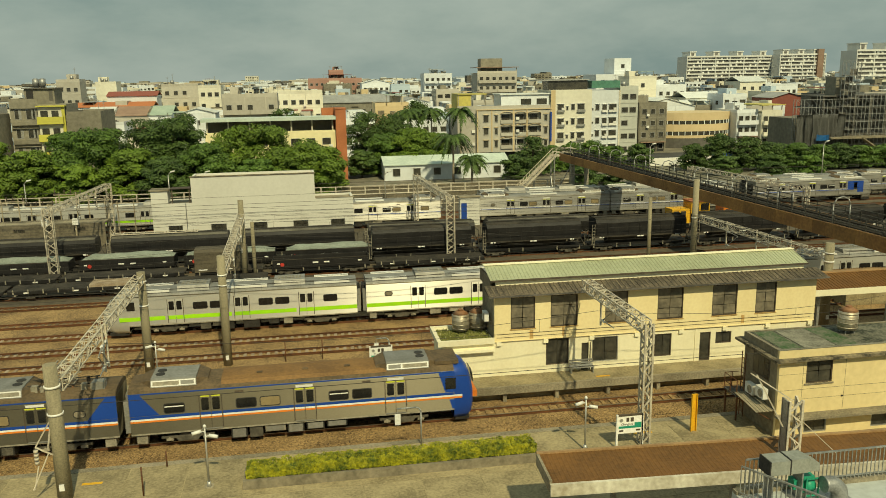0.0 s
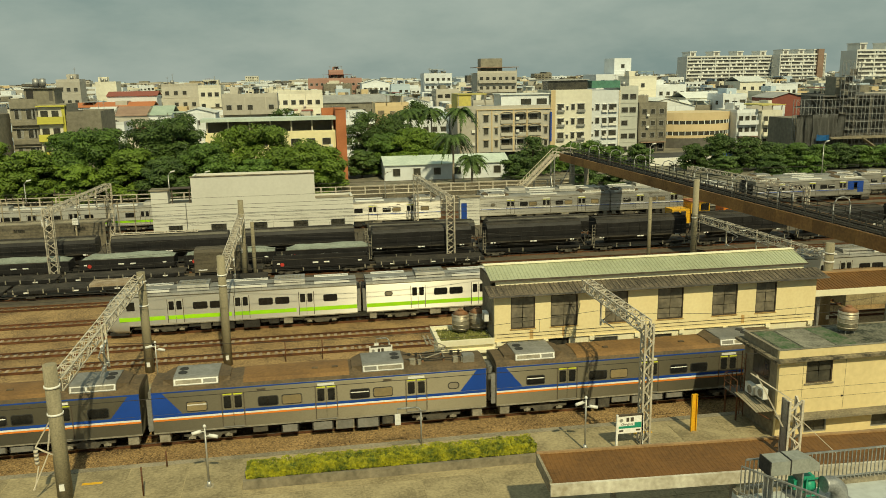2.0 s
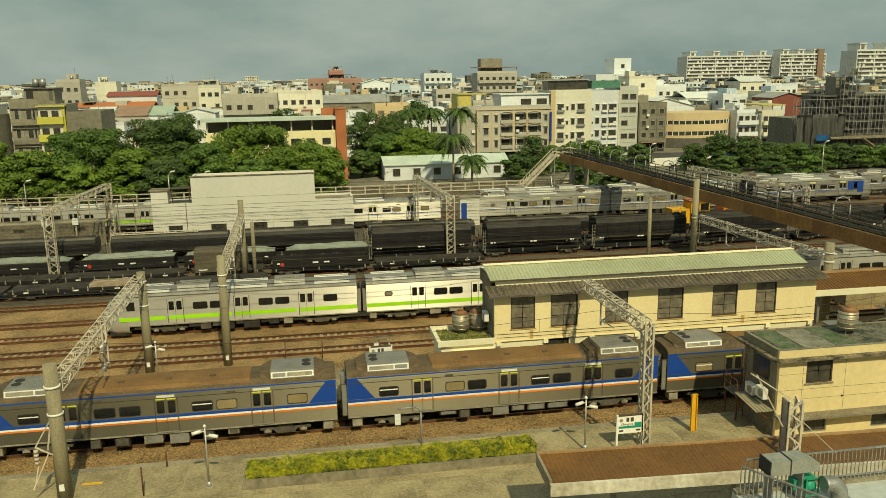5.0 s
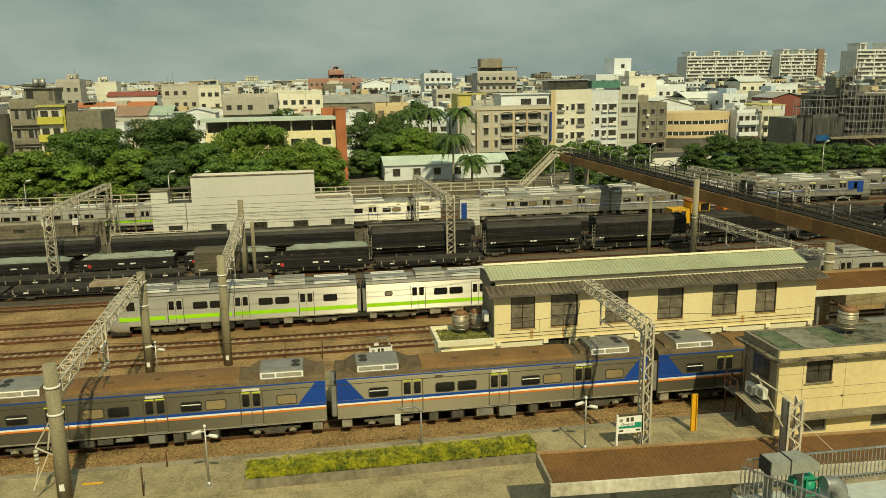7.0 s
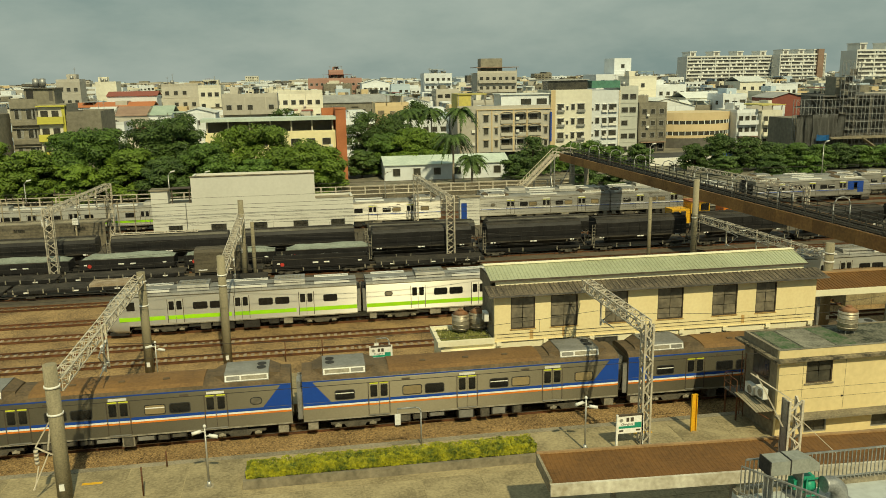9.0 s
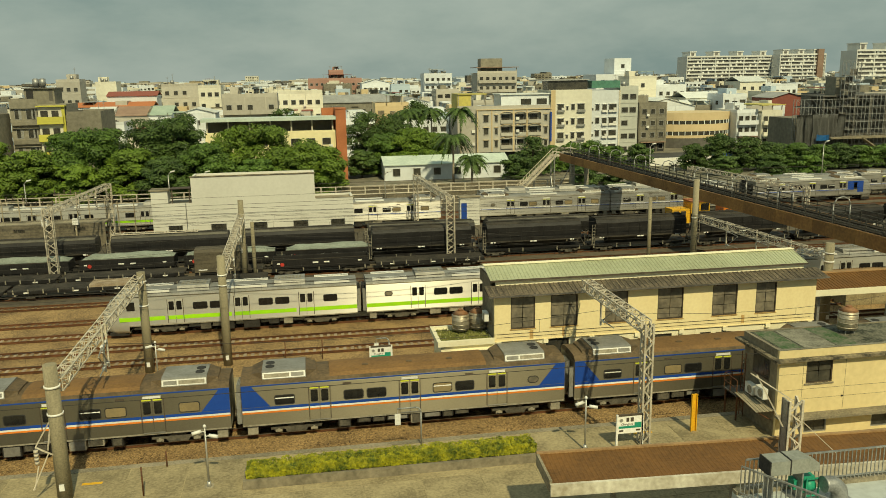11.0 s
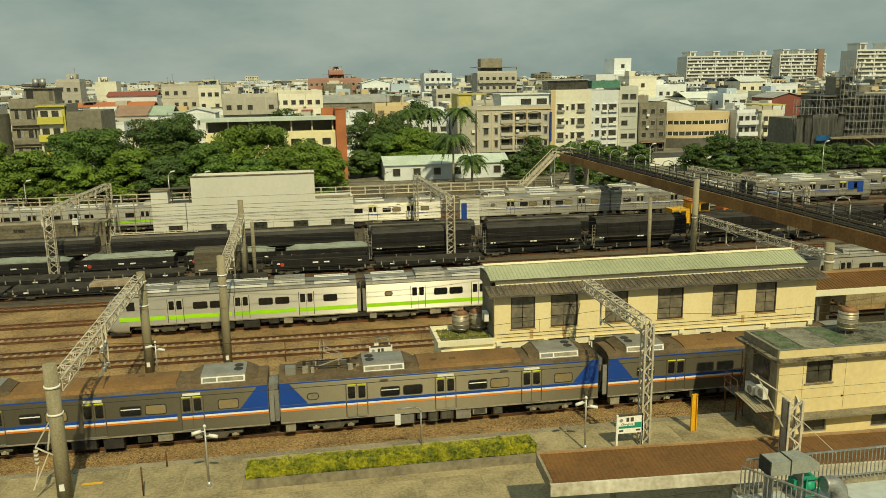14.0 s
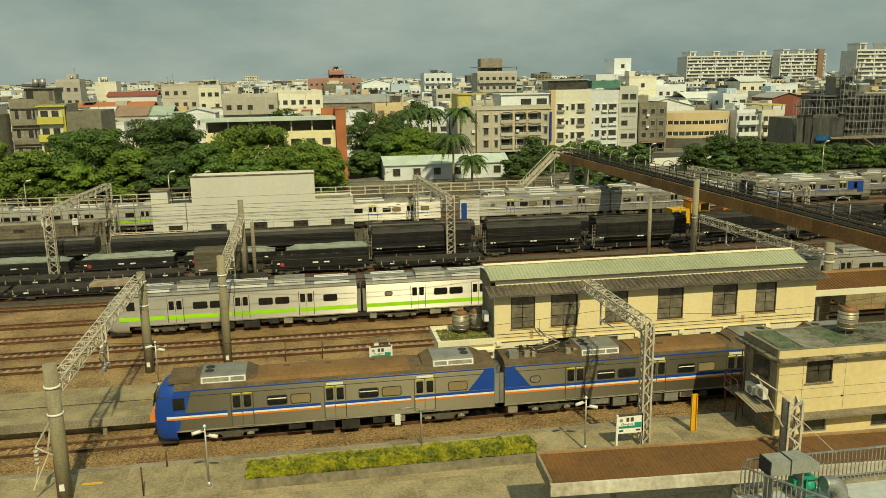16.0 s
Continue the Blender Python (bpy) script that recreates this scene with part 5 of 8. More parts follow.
dk = thing("air_duct", "grey sheet-metal duct with black seams on the roof", "duct", at=(13.02, 20.55, 9.2))
part("duct_box", boxes((0.25, 1.15, -0.42, 0.42, 0.42, 1.05)), M["duct_grey"], dk)
part("duct_box", boxes((1.2, 2.0, -0.42, 0.42, 0.42, 1.08)), M["duct_grey"], dk)
bm = bmesh.new()
prism(bm, [(-0.42, 0.45), (-0.42, 1.05), (0.42, 1.05), (0.42, 0.45)], 2.0, 2.05)
a = [(2.05, -0.42, 0.5), (2.05, 0.42, 0.5), (2.05, 0.42, 1.05), (2.05, -0.42, 1.05)]
b = [(2.6, -0.3, 0.35), (2.6, 0.3, 0.35), (2.6, 0.3, 0.75), (2.6, -0.3, 0.75)]
va, vb = [bm.verts.new(c) for c in a], [bm.verts.new(c) for c in b]
for i in range(4):
    bm.faces.new((va[i], va[(i + 1) % 4], vb[(i + 1) % 4], vb[i]))
bm.faces.new(vb)
bm.faces.new(va[::-1])
part("taper", bm, M["duct_grey"], dk)
part("seam", boxes((1.15, 1.2, -0.44, 0.44, 0.4, 1.09)), M["rubber"], dk)
part("mouth", boxes((0.2, 0.25, -0.44, 0.44, 0.4, 1.07)), M["rubber"], dk)
for x in (0.4, 1.8):
    part("stand", boxes((x, x + 0.06, -0.35, 0.35, -1.0, 0.42)), M["galv"], dk)
bl = thing("blower_fan", "green centrifugal blower on a steel frame", "blower", at=(14.5, 20.75, 8.617))
bm = boxes((0.02, 0.6, -0.28, 0.32, 0.06, 0.86))
tube(bm, (0.07, -0.2, 0.42), (0.55, -0.2, 0.42), 0.3, n=24)
part("scroll_case", bm, M["machine_green"], bl)
for x, y in ((-0.03, -0.58), (0.6, -0.58), (-0.03, 0.3), (0.6, 0.3)):
    part("frame_post", boxes((x, x + 0.06, y, y + 0.06, -0.18, 0.92)), M["machine_green"], bl)
for z in (0.0, 0.86):
    part("frame_rail", boxes((0.03, 0.6, -0.58, -0.52, z, z + 0.06)), M["machine_green"], bl)
part("motor_guard", boxes((-0.52, -0.1, -0.36, 0.12, 0.3, 0.78)), M["machine_green"], bl)
part("belt_cover", boxes((-0.32, -0.26, -0.44, -0.36, 0.26, 0.82)), M["machine_green"], bl)
part("base_frame", boxes((-0.6, 0.7, -0.62, 0.4, -0.18, -0.1)), M["galv"], bl)
dk.scale = (0.7, 0.7, 0.7)
bl.scale = (0.65, 0.65, 0.65)
pp = thing("elbow_pipe", "ribbed galvanised elbow duct entering the roof", "pipe", at=(15.0, 20.15, 8.5))
bm = bmesh.new()
rings = []
for k in range(15):
    # a level run, the bend, then the drop into the roof
    a = radians(min(max((k - 2) * 90 / 9, 0), 90))
    c = Vector((0.05 + 0.42 * math.sin(a) - (0.08 * (2 - k) if k < 2 else 0), 0, 0.2 + 0.42 * math.cos(a) - (0.07 * (k - 11) if k > 11 else 0)))
    d = Vector((math.sin(a), 0, math.cos(a)))
    rr = 0.24 + (0.014 if k % 4 == 0 else 0)
    rings.append([bm.verts.new(c + (d * math.cos(math.tau * m / 24) + Vector((0, 1, 0)) * math.sin(math.tau * m / 24)) * rr) for m in range(24)])
for p, q in zip(rings, rings[1:]):
    for m in range(24):
        bm.faces.new((p[m], p[(m + 1) % 24], q[(m + 1) % 24], q[m])).smooth = True
bm.faces.new(rings[0])
bm.faces.new(rings[-1][::-1])
part("elbow", bm, M["galv"], pp)
bm = bmesh.new()
tube(bm, (0.47, 0, 0), (0.47, 0, 0.06), 0.42, n=24)
part("flange", bm, M["galv"], pp)


# ---- freight wagons ----
M["bogie_iron"] = mat("bogie_iron", (0.13, 0.115, 0.09), (0.035, 0.031, 0.026), 0.85, 0.1, scale=2.5, fine=9, spread=0.1)
# paler than coal: dust and the lit wagon top in one colour
M["dusty_roof"] = mat("dusty_roof", (0.17, 0.155, 0.115), (0.075, 0.07, 0.055), 0.85, scale=0.5, fine=5, spread=0.18)
M["van_brown"] = mat("van_brown", (0.12, 0.1, 0.065), (0.06, 0.05, 0.035), 0.85, scale=0.6, fine=6, spread=0.18)


def wagon_base(t, L, low=0.95):
    part("underframe", boxes((0.2, L - 0.2, -1.2, 1.2, low, low + 0.22)), M["coal"], t)
    for cx in (2.0, L - 2.0):
        # two cast side frames, a bolster across and two wheelsets
        bm = boxes((cx - 0.24, cx + 0.24, -1.0, 1.0, 0.6, 0.94))
        for s in (-1, 1):
            box(bm, cx - 1.15, cx + 1.15, s * 0.95 - 0.07, s * 0.95 + 0.07, 0.66, 0.86)
            box(bm, cx - 0.42, cx + 0.42, s * 0.97 - 0.09, s * 0.97 + 0.09, 0.44, 0.7)
            for dx in (-0.85, 0.85):
                box(bm, cx + dx - 0.17, cx + dx + 0.17, s * 0.98 - 0.1, s * 0.98 + 0.1, 0.58, 0.88)
        for dx in (-0.85, 0.85):
            tube(bm, (cx + dx, -1.05, 0.72), (cx + dx, 1.05, 0.72), 0.08, n=8)
            for s in (-1, 1):
                tube(bm, (cx + dx, s * 0.5, 0.72), (cx + dx, s * 0.66, 0.72), 0.42, n=14)
        part("bogie", bm, M["bogie_iron"], t)
    bm = boxes((-0.25, L + 0.25, -0.15, 0.15, 0.9, 1.15))
    part("coupler", bm, M["under"], t)
    bm = boxes(*[(x, x + 0.12, -1.32, -1.25, 0.8, 1.25) for x in (0.6, 3.5, 5.2, L - 3.6, L - 0.8)])
    part("step_iron", bm, M["under_grey"], t)


def hopper(x, y, L=12.6, drop=0.0):
    t = thing("hopper_wagon", "black covered hopper wagon, dusty, parked in the yard", "freight wagon", "black hopper wagons", (x, y, 0))
    wagon_base(t, L)
    bm = bmesh.new()
    q = drop
    prof = [(-1.3, 2.0), (-1.36, 2.1), (-1.36, 3.75 - q), (-1.1, 4.15 - q), (-0.6, 4.28 - q), (0.6, 4.28 - q), (1.1, 4.15 - q), (1.36, 3.75 - q), (1.36, 2.1), (1.3, 2.0)]
    prism(bm, prof, 0.9, L - 0.6)
    part("body", bm, M["coal"], t)
    bm = bmesh.new()
    prism(bm, [(-1.3, 2.0), (-0.5, 1.2), (0.5, 1.2), (1.3, 2.0)], 2.6, L - 2.4)
    part("chute", bm, M["coal_dust"], t)
    k = 0.95
    while k < L - 0.7:
        part("rib", boxes((k, k + 0.09, -1.41, -1.36, 2.1, 3.7 - q)), M["coal"], t)
        k += 1.35
    part("side_rail", boxes((0.9, L - 0.6, -1.42, -1.36, 2.02, 2.16)), M["coal_dust"], t)
    # weathered cover sheet over the roof crown, lit top painted in, with hatch covers
    bm = bmesh.new()
    prism(bm, [(-1.13, 4.13 - q), (-1.12, 4.17 - q), (-0.61, 4.3 - q), (0.61, 4.3 - q), (1.12, 4.17 - q), (1.13, 4.13 - q)], 0.95, L - 0.65)
    part("roof_cover", bm, M["dusty_roof"] if drop else M["coal_dust"], t, "dusty weathered roof cover, its lit top painted in")
    # sloping end sheets and their struts over the bogies
    for e, d in ((0.9, -1), (L - 0.6, 1)):
        bm = bmesh.new()
        for yy in (-1.2, 1.2):
            beam(bm, (e, yy, 2.1), (e + d * 0.55, yy, 1.15), 0.09)
            beam(bm, (e + d * 0.5, yy, 1.15), (e + d * 0.5, yy, 2.7), 0.06)
        beam(bm, (e + d * 0.5, -1.2, 2.65), (e + d * 0.5, 1.2, 2.65), 0.06)
        part("end_strut", bm, M["bogie_iron"], t)
    part("roof_walk", boxes((1.0, L - 0.8, -0.35, 0.35, 4.3 - q, 4.38 - q)), M["coal_dust"], t)
    for a, b in ((1.3, 1.9), (L / 2 - 0.4, L / 2 + 0.4), (L - 2.0, L - 1.5)):
        part("text_bar", boxes((a, a + 0.3, -1.43, -1.42, 1.95, 2.1), (a + 0.4, b, -1.43, -1.42, 1.95, 2.1)), M["stripe_white"], t)
    bm = bmesh.new()
    for s in (0.45, 0.75):
        beam(bm, (s, -1.3, 1.2), (s, -1.3, 3.6), 0.05)
    for z in (1.6, 2.0, 2.4, 2.8, 3.2):
        beam(bm, (0.45, -1.3, z), (0.75, -1.3, z), 0.04)
    part("ladder", bm, M["under_grey"], t)
    return t


def gondola(x, y, L=11.0, load=True, h=1.05):
    t = thing("gondola_wagon", "black open gondola wagon" + (" heaped under a pale grey-green sheet" if load else ", dusty and empty"), "freight wagon", "black gondola wagons", (x, y, 0))
    wagon_base(t, L)
    for s in (-1, 1):
        a, b = sorted((s * 1.32, s * 1.26))
        part("side_wall", boxes((0.3, L - 0.3, a, b, 1.17, 1.17 + h)), M["coal"], t)
    for a in (0.3, L - 0.36):
        part("end_wall", boxes((a, a + 0.06, -1.26, 1.26, 1.17, 1.17 + h)), M["coal"], t)
    part("floor", boxes((0.36, L - 0.36, -1.26, 1.26, 1.17, 1.23)), M["coal_dust"], t)
    k = 0.5
    while k < L - 0.5:
        part("stake", boxes((k, k + 0.1, -1.38, -1.32, 1.1, 1.17 + h)), M["coal"], t)
        k += 1.25
    part("top_rail", boxes((0.3, L - 0.3, -1.36, -1.24, 1.17 + h, 1.25 + h)), M["coal_dust"], t)
    for a, w in ((0.8, 0.3), (L / 2 - 0.9, 0.6), (L / 2 + 0.3, 0.6), (L - 1.5, 0.4)):
        part("text_bar", boxes((a, a + w, -1.395, -1.385, 1.65, 1.8)), M["stripe_white"], t)
    bm = bmesh.new()
    rrect(bm, 1.35, 1.6, 0.42, 0.42, 0.2, -1.39, -1.33)
    part("badge", bm, M["red"], t, "round red badge")
    if load:
        bm = bmesh.new()
        nx, ny = 40, 10
        gv = []
        for i in range(nx + 1):
            row = []
            for j in range(ny + 1):
                u, v = i / nx, j / ny
                xx, yy = 0.4 + (L - 0.8) * u, -1.22 + 2.44 * v
                e = min(u, 1 - u) * 9
                z = 1.12 + h + 0.5 * min(e, 1) * math.sin(math.pi * v) ** 0.5 + 0.12 * noise.noise((x + xx * 0.7, yy, 2))
                row.append(bm.verts.new((xx, yy, max(z, 1.3))))
            gv.append(row)
        for i in range(nx):
            for j in range(ny):
                bm.faces.new((gv[i][j], gv[i + 1][j], gv[i + 1][j + 1], gv[i][j + 1])).smooth = True
        part("load_sheet", bm, M["tarp"], t, "pale grey-green load sheet")
    return t


def flat_wagon(x, y, L=12.2, stack=False):
    t = thing("flat_wagon", "dark low flat wagon" + (" with a stack of pale timbers" if stack else ", rusty and empty"), "freight wagon", "flat wagons", (x, y, 0))
    wagon_base(t, L)
    part("deck", boxes((0, L, -1.32, 1.32, 1.17, 1.3)), M["coal_dust"], t)
    part("solebar", boxes((0, L, -1.36, -1.32, 0.95, 1.3)), M["coal"], t)
    for k in range(9):
        part("stake", boxes((0.5 + k * (L - 1.1) / 8, 0.6 + k * (L - 1.1) / 8, -1.42, -1.36, 1.0, 1.45)), M["under_grey"], t)
    for a in (1.5, L / 2, L - 2.2):
        part("text_bar", boxes((a, a + 0.5, -1.375, -1.365, 1.05, 1.17)), M["stripe_white"], t)
    if stack:
        for k in range(7):
            part("timber", boxes((L * 0.62, L * 0.62 + 3.8, -1.2 + 0.34 * k, -0.92 + 0.34 * k, 1.3, 1.55 + 0.05 * (k % 2))), M["sleeper"], t)
    return t


for k in range(6):
    hopper(6.0 + 13.4 * k, 92.0, 13.0)
for k in range(5):
    gondola(-47.3 + 11.0 * k, 92.0, 10.5, True)
for k in range(7):
    hw = hopper(-67.6 + 14.7 * k, 96.5, 14.5, 0.45)
    if k == 3:
        # pale pipework lying along one roof
        bm = bmesh.new()
        for yy in (-0.55, 0.55):
            beam(bm, (0.8, yy, 4.0), (10.5, yy, 4.0), 0.09)
        for m in range(9):
            beam(bm, (1.0 + 1.15 * m, -0.6, 4.0), (1.0 + 1.15 * m, 0.6, 4.0), 0.1, 0.16)
        part("roof_pipework", bm, M["truss"], hw, "pale pipework along the roof")
for k in range(4):
    flat_wagon(-67.4 + 12.6 * k, 83.6, 12.2, k == 3)
flat_wagon(-16.9, 83.6, 12.2)
gondola(-4.6, 88.0, 11.0, False, 0.9)
flat_wagon(6.9, 88.0)
for k in range(2):
    flat_wagon(-38.8 + 12.9 * k, 88.0, 12.4)
bv = thing("brake_van", "short plain grey-brown brake van among the black wagons", "freight wagon", at=(-12.6, 88.0, 0))
wagon_base(bv, 7.4)
bm = bmesh.new()
prism(bm, [(-1.3, 1.2), (-1.3, 3.35), (-0.9, 3.6), (0.9, 3.6), (1.3, 3.35), (1.3, 1.2)], 0.2, 5.6)
part("body", bm, M["van_brown"], bv)
part("platform_deck", boxes((5.6, 7.3, -1.25, 1.25, 1.18, 1.28)), M["coal_dust"], bv)
for xx in (5.75, 6.5, 7.2):
    bm = bmesh.new()
    beam(bm, (xx, -1.2, 1.28), (xx, -1.2, 2.3), 0.06)
    part("rail_post", bm, M["bogie_iron"], bv)
part("hand_rail", boxes((5.6, 7.25, -1.23, -1.17, 2.28, 2.34)), M["bogie_iron"], bv)
for xx in (0.6, 3.2):
    part("text_bar", boxes((xx, xx + 0.9, -1.315, -1.3, 1.4, 1.55)), M["stripe_white"], bv)

# ---- workshop, walls and far trains ----
wk = thing("workshop", "large blank pale grey workshop with a stepped roofline", "building")
YF = 108.6
WW = [(-18.4, -16.6), (-13.0, -11.0), (-7.7, -5.7), (-2.3, -0.3), (2.7, 4.6)]
bm = bmesh.new()
holed_wall(bm, -20.3, 5.8, 0.0, 5.5, YF, YF + 0.3, [(a, b, 1.15, 2.6) for a, b in WW])
box(bm, -15.2, 0.75, YF, YF + 0.3, 5.5, 8.85)
part("front_wall", bm, M["grey_wall"], wk)
for a, b in WW:
    window_unit(wk, a, b, 1.15, 2.6, YF + 0.1, 4, 3, M["galv"], M["win_dark"])
bm = boxes((-20.3, -20.0, YF + 0.3, 112.8, 0, 5.5), (5.5, 5.8, YF + 0.3, 112.8, 0, 5.5), (-20.3, 5.8, 112.8, 113.0, 0, 5.5),
           (-15.2, -14.9, YF + 0.3, 112.8, 5.5, 8.85), (0.45, 0.75, YF + 0.3, 112.8, 5.5, 8.85), (-15.2, 0.75, 112.8, 113.0, 5.5, 8.85))
part("side_wall", bm, M["grey_wall"], wk)
part("roof", boxes((-20.0, 5.5, YF + 0.3, 112.8, 5.1, 5.25)), M["concrete"], wk)
part("roof", boxes((-14.9, 0.45, YF + 0.3, 112.8, 8.3, 8.5)), M["concrete"], wk)
part("coping", boxes((-15.35, 0.9, YF - 0.08, YF + 0.45, 8.85, 8.97)), M["stained_slab"], wk, "weathered dark coping")
part("coping", boxes((0.9, 5.9, YF - 0.06, YF + 0.4, 5.5, 5.58)), M["concrete"], wk)
part("stair_head", boxes((-20.3, -18.2, YF + 0.02, YF + 2, 5.58, 7.2)), M["grey_wall"], wk)
part("stair_head_cap", boxes((-20.5, -18.0, YF - 0.15, YF + 2.2, 7.2, 7.35)), M["concrete"], wk)
part("roof_shelter", boxes((-17.9, -15.3, YF + 0.5, YF + 2.2, 7.3, 7.42)), M["dark_frame"], wk)
for x in (-17.8, -15.6):
    part("shelter_post", boxes((x, x + 0.15, YF + 0.55, YF + 0.7, 5.25, 7.3)), M["dark_frame"], wk)
part("downpipe", boxes((-16.05, -15.95, YF - 0.1, YF, 0.5, 5.5)), M["galv"], wk)
M["frame_tan"] = mat("frame_tan", (0.42, 0.37, 0.27), (0.2, 0.16, 0.1), 0.8, 0.1, scale=2, fine=9)
M["grimy"] = mat("grimy", (0.2, 0.172, 0.12), (0.09, 0.078, 0.055), 0.9, scale=0.3, fine=4, streak=3)
yw = thing("yard_wall", "weathered grey concrete yard wall with small louvred openings", "wall")
bm = bmesh.new()
holed_wall(bm, -75, -26.5, 0, 3.3, 109.5, 109.8, [(-71 + 3.7 * k, -69.6 + 3.7 * k, 2.3, 2.8) for k in range(12)])
part("wall", bm, M["grimy"], yw)
part("roof_slab", boxes((-75, -26.5, 109.8, 113.2, 3.1, 3.3)), M["concrete"], yw)
for k in range(12):
    window_unit(yw, -71 + 3.7 * k, -69.6 + 3.7 * k, 2.3, 2.8, 109.6, 3, 1, M["dark_frame"], M["win_dark"])
rail_car("green", False, 130, "silver commuter car with lime green stripe behind the workshop", "cars of the far green train", (-27.6, 119.5, 0))
for k in range(2):
    rail_car("green", False, 140 + k, "silver commuter car with white roof panels in the yard", "cars of the far white-roofed train", (25.5 + 20.4 * k, 119.5, 0))
rail_car("far", True, 150, "silver commuter car with blue cab in the far yard", "cars of the far blue train", (70.4, 119.5, 0))
rail_car("far", True, 151, "silver commuter car with blue cab in the far yard", "cars of the far blue train", (118.6, 119.5, 0), 180)
for k in range(2):
    rail_car("far", False, 155 + k, "silver commuter car parked in the far yard", "cars of the far right train", (72.0 + 20.4 * k, 124.0, 0))


def rail_machine(x, y, label, mats, L=5.0):
    t = thing("maintenance_vehicle", label, "rail vehicle", "yellow rail machines", (x, y, 0))
    wagon_base(t, L + 1.5, 0.9)
    part("hood", boxes((0.4, L * 0.6, -1.1, 1.1, 1.12, 3.1)), mats[0], t)
    part("cabin", boxes((L * 0.62, L + 0.8, -1.2, 1.2, 1.12, 4.0)), mats[0], t)
    part("cab_roof", boxes((L * 0.6, L + 0.95, -1.3, 1.3, 4.0, 4.15)), mats[1], t)
    for a, b in ((L * 0.66, L * 0.85), (L * 0.9, L + 0.65)):
        part("cab_window", boxes((a, b, -1.23, -1.2, 2.8, 3.8)), M["glass"], t)
    for a in (0.7, 1.7):
        part("louvre", boxes((a, a + 0.7, -1.13, -1.1, 1.8, 2.8)), M["rubber"], t)


rail_machine(48.0, 102.5, "yellow-orange rail maintenance vehicle with rusty cab roof", (M["yellow"], M["red_brown"]))
rail_machine(55.5, 102.5, "bright orange rail maintenance vehicle parked under the bridge", (M["orange"], M["orange"]))
for k in (1, 2):
    rail_car("green", False, 160 + k, "silver commuter car with lime green stripe behind the yard wall", "cars of the far green train", (-27.6 - 20.4 * k, 119.5, 0))
# slim steel frames and switch stands crowding the wall
for k in range(7):
    xx = -47.0 + 3.6 * k
    hh = 5.6 + 0.7 * ((k * 5) % 3)
    pf3 = thing("cable_frame", "pale rusty steel cable frame standing behind the yard wall", "frame", "cable frames", (xx, 112.6, 0))
    for dx in (0, 2.1):
        bm = bmesh.new()
        beam(bm, (dx, 0, 0), (dx, 0, hh), 0.13)
        part("post", bm, M["frame_tan"], pf3)
    bm = bmesh.new()
    beam(bm, (-0.7, 0, hh - 0.3), (2.9, 0, hh - 0.3), 0.12)
    part("cross_beam", bm, M["frame_tan"], pf3)
    bm = bmesh.new()
    beam(bm, (-0.3, 0, hh - 1.5), (2.4, 0, hh - 1.5), 0.08)
    part("cross_beam", bm, M["frame_tan"], pf3)
    bm = bmesh.new()
    for dx in (-0.5, 0.7, 1.5, 2.7):
        tube(bm, (dx, 0, hh - 0.25), (dx, 0, hh + 0.35), 0.07, n=8)
    tagged(part("insulators", bm, M["dark_frame"], pf3), kind="stuff")
for xx in (-42.0, -33.5, -29.8):
    sb = thing("signal_box", "small white trackside cabinet on a post before the wall", "cabinet", "trackside cabinets", (xx, 108.6, 0))
    part("post", boxes((-0.1, 0.1, -0.1, 0.1, 0, 3.3)), M["frame_tan"], sb)
    part("case", boxes((-0.35, 0.35, -0.25, 0.25, 3.3, 4.1)), M["stripe_white"], sb)
hut = thing("relay_hut", "small grey relay hut between the parked trains", "hut", at=(21.2, 112.4, 0))
part("wall", boxes((0, 2.9, 0, 1.0, 0, 4.2)), M["grey_wall"], hut)
part("roof_slab", boxes((-0.15, 3.05, -0.15, 1.15, 4.2, 4.35)), M["concrete"], hut)
part("door", boxes((0.2, 1.0, -0.05, 0.0, 0.1, 3.4)), M["blue"], hut, "faded blue door")
# guard rail walkway along the yard's far side
gw = thing("guard_walkway", "weathered grey guard wall with pale pipe rails", "fence")
part("wall", boxes((-110, 46, 138.0, 138.3, 0, 1.5)), M["grimy"], gw)
part("cap", boxes((-110, 46, 137.9, 138.4, 1.5, 1.62)), M["truss"], gw)
for z in (2.2, 2.9):
    part("pipe_rail", boxes((-110, 46, 138.1, 138.2, z, z + 0.13)), M["truss"], gw)
pst = part("post", boxes((-0.1, 0.1, 138.0, 138.3, 1.62, 3.0)), M["truss"], gw)
for k in range(62):
    again(pst, Matrix.Translation((-108 + 2.5 * k, 0, 0)), gw)


# ---- footbridge ----
def along(f, off=0.0, z=0.0):
    a, b = Vector((42.6, 133.0, 0)), Vector((46.2, 43.5, 0))
    d = b - a
    n = Vector((-d.y, d.x, 0)).normalized()
    p = a + d * f + n * off
    return Vector((p.x, p.y, z))


fb = thing("footbridge", "long brown steel girder footbridge with railings over the yard", "bridge")
N = 16
for k in range(N):
    bm = bmesh.new()
    p, q = along(k / N, 0, 7.43), along((k + 1) / N - 0.0004, 0, 7.43)
    beam(bm, p, q, 0.3, 1.24)
    part("girder_plate", bm, M["girder"], fb)
bm = bmesh.new()
beam(bm, along(0, 1.5, 7.75), along(1, 1.5, 7.75), 2.6, 0.25)
part("deck", bm, M["bogie_grey"], fb)
bm = bmesh.new()
beam(bm, along(0, 2.9, 7.43), along(1, 2.9, 7.43), 0.2, 1.24)
part("far_girder", bm, M["girder"], fb)
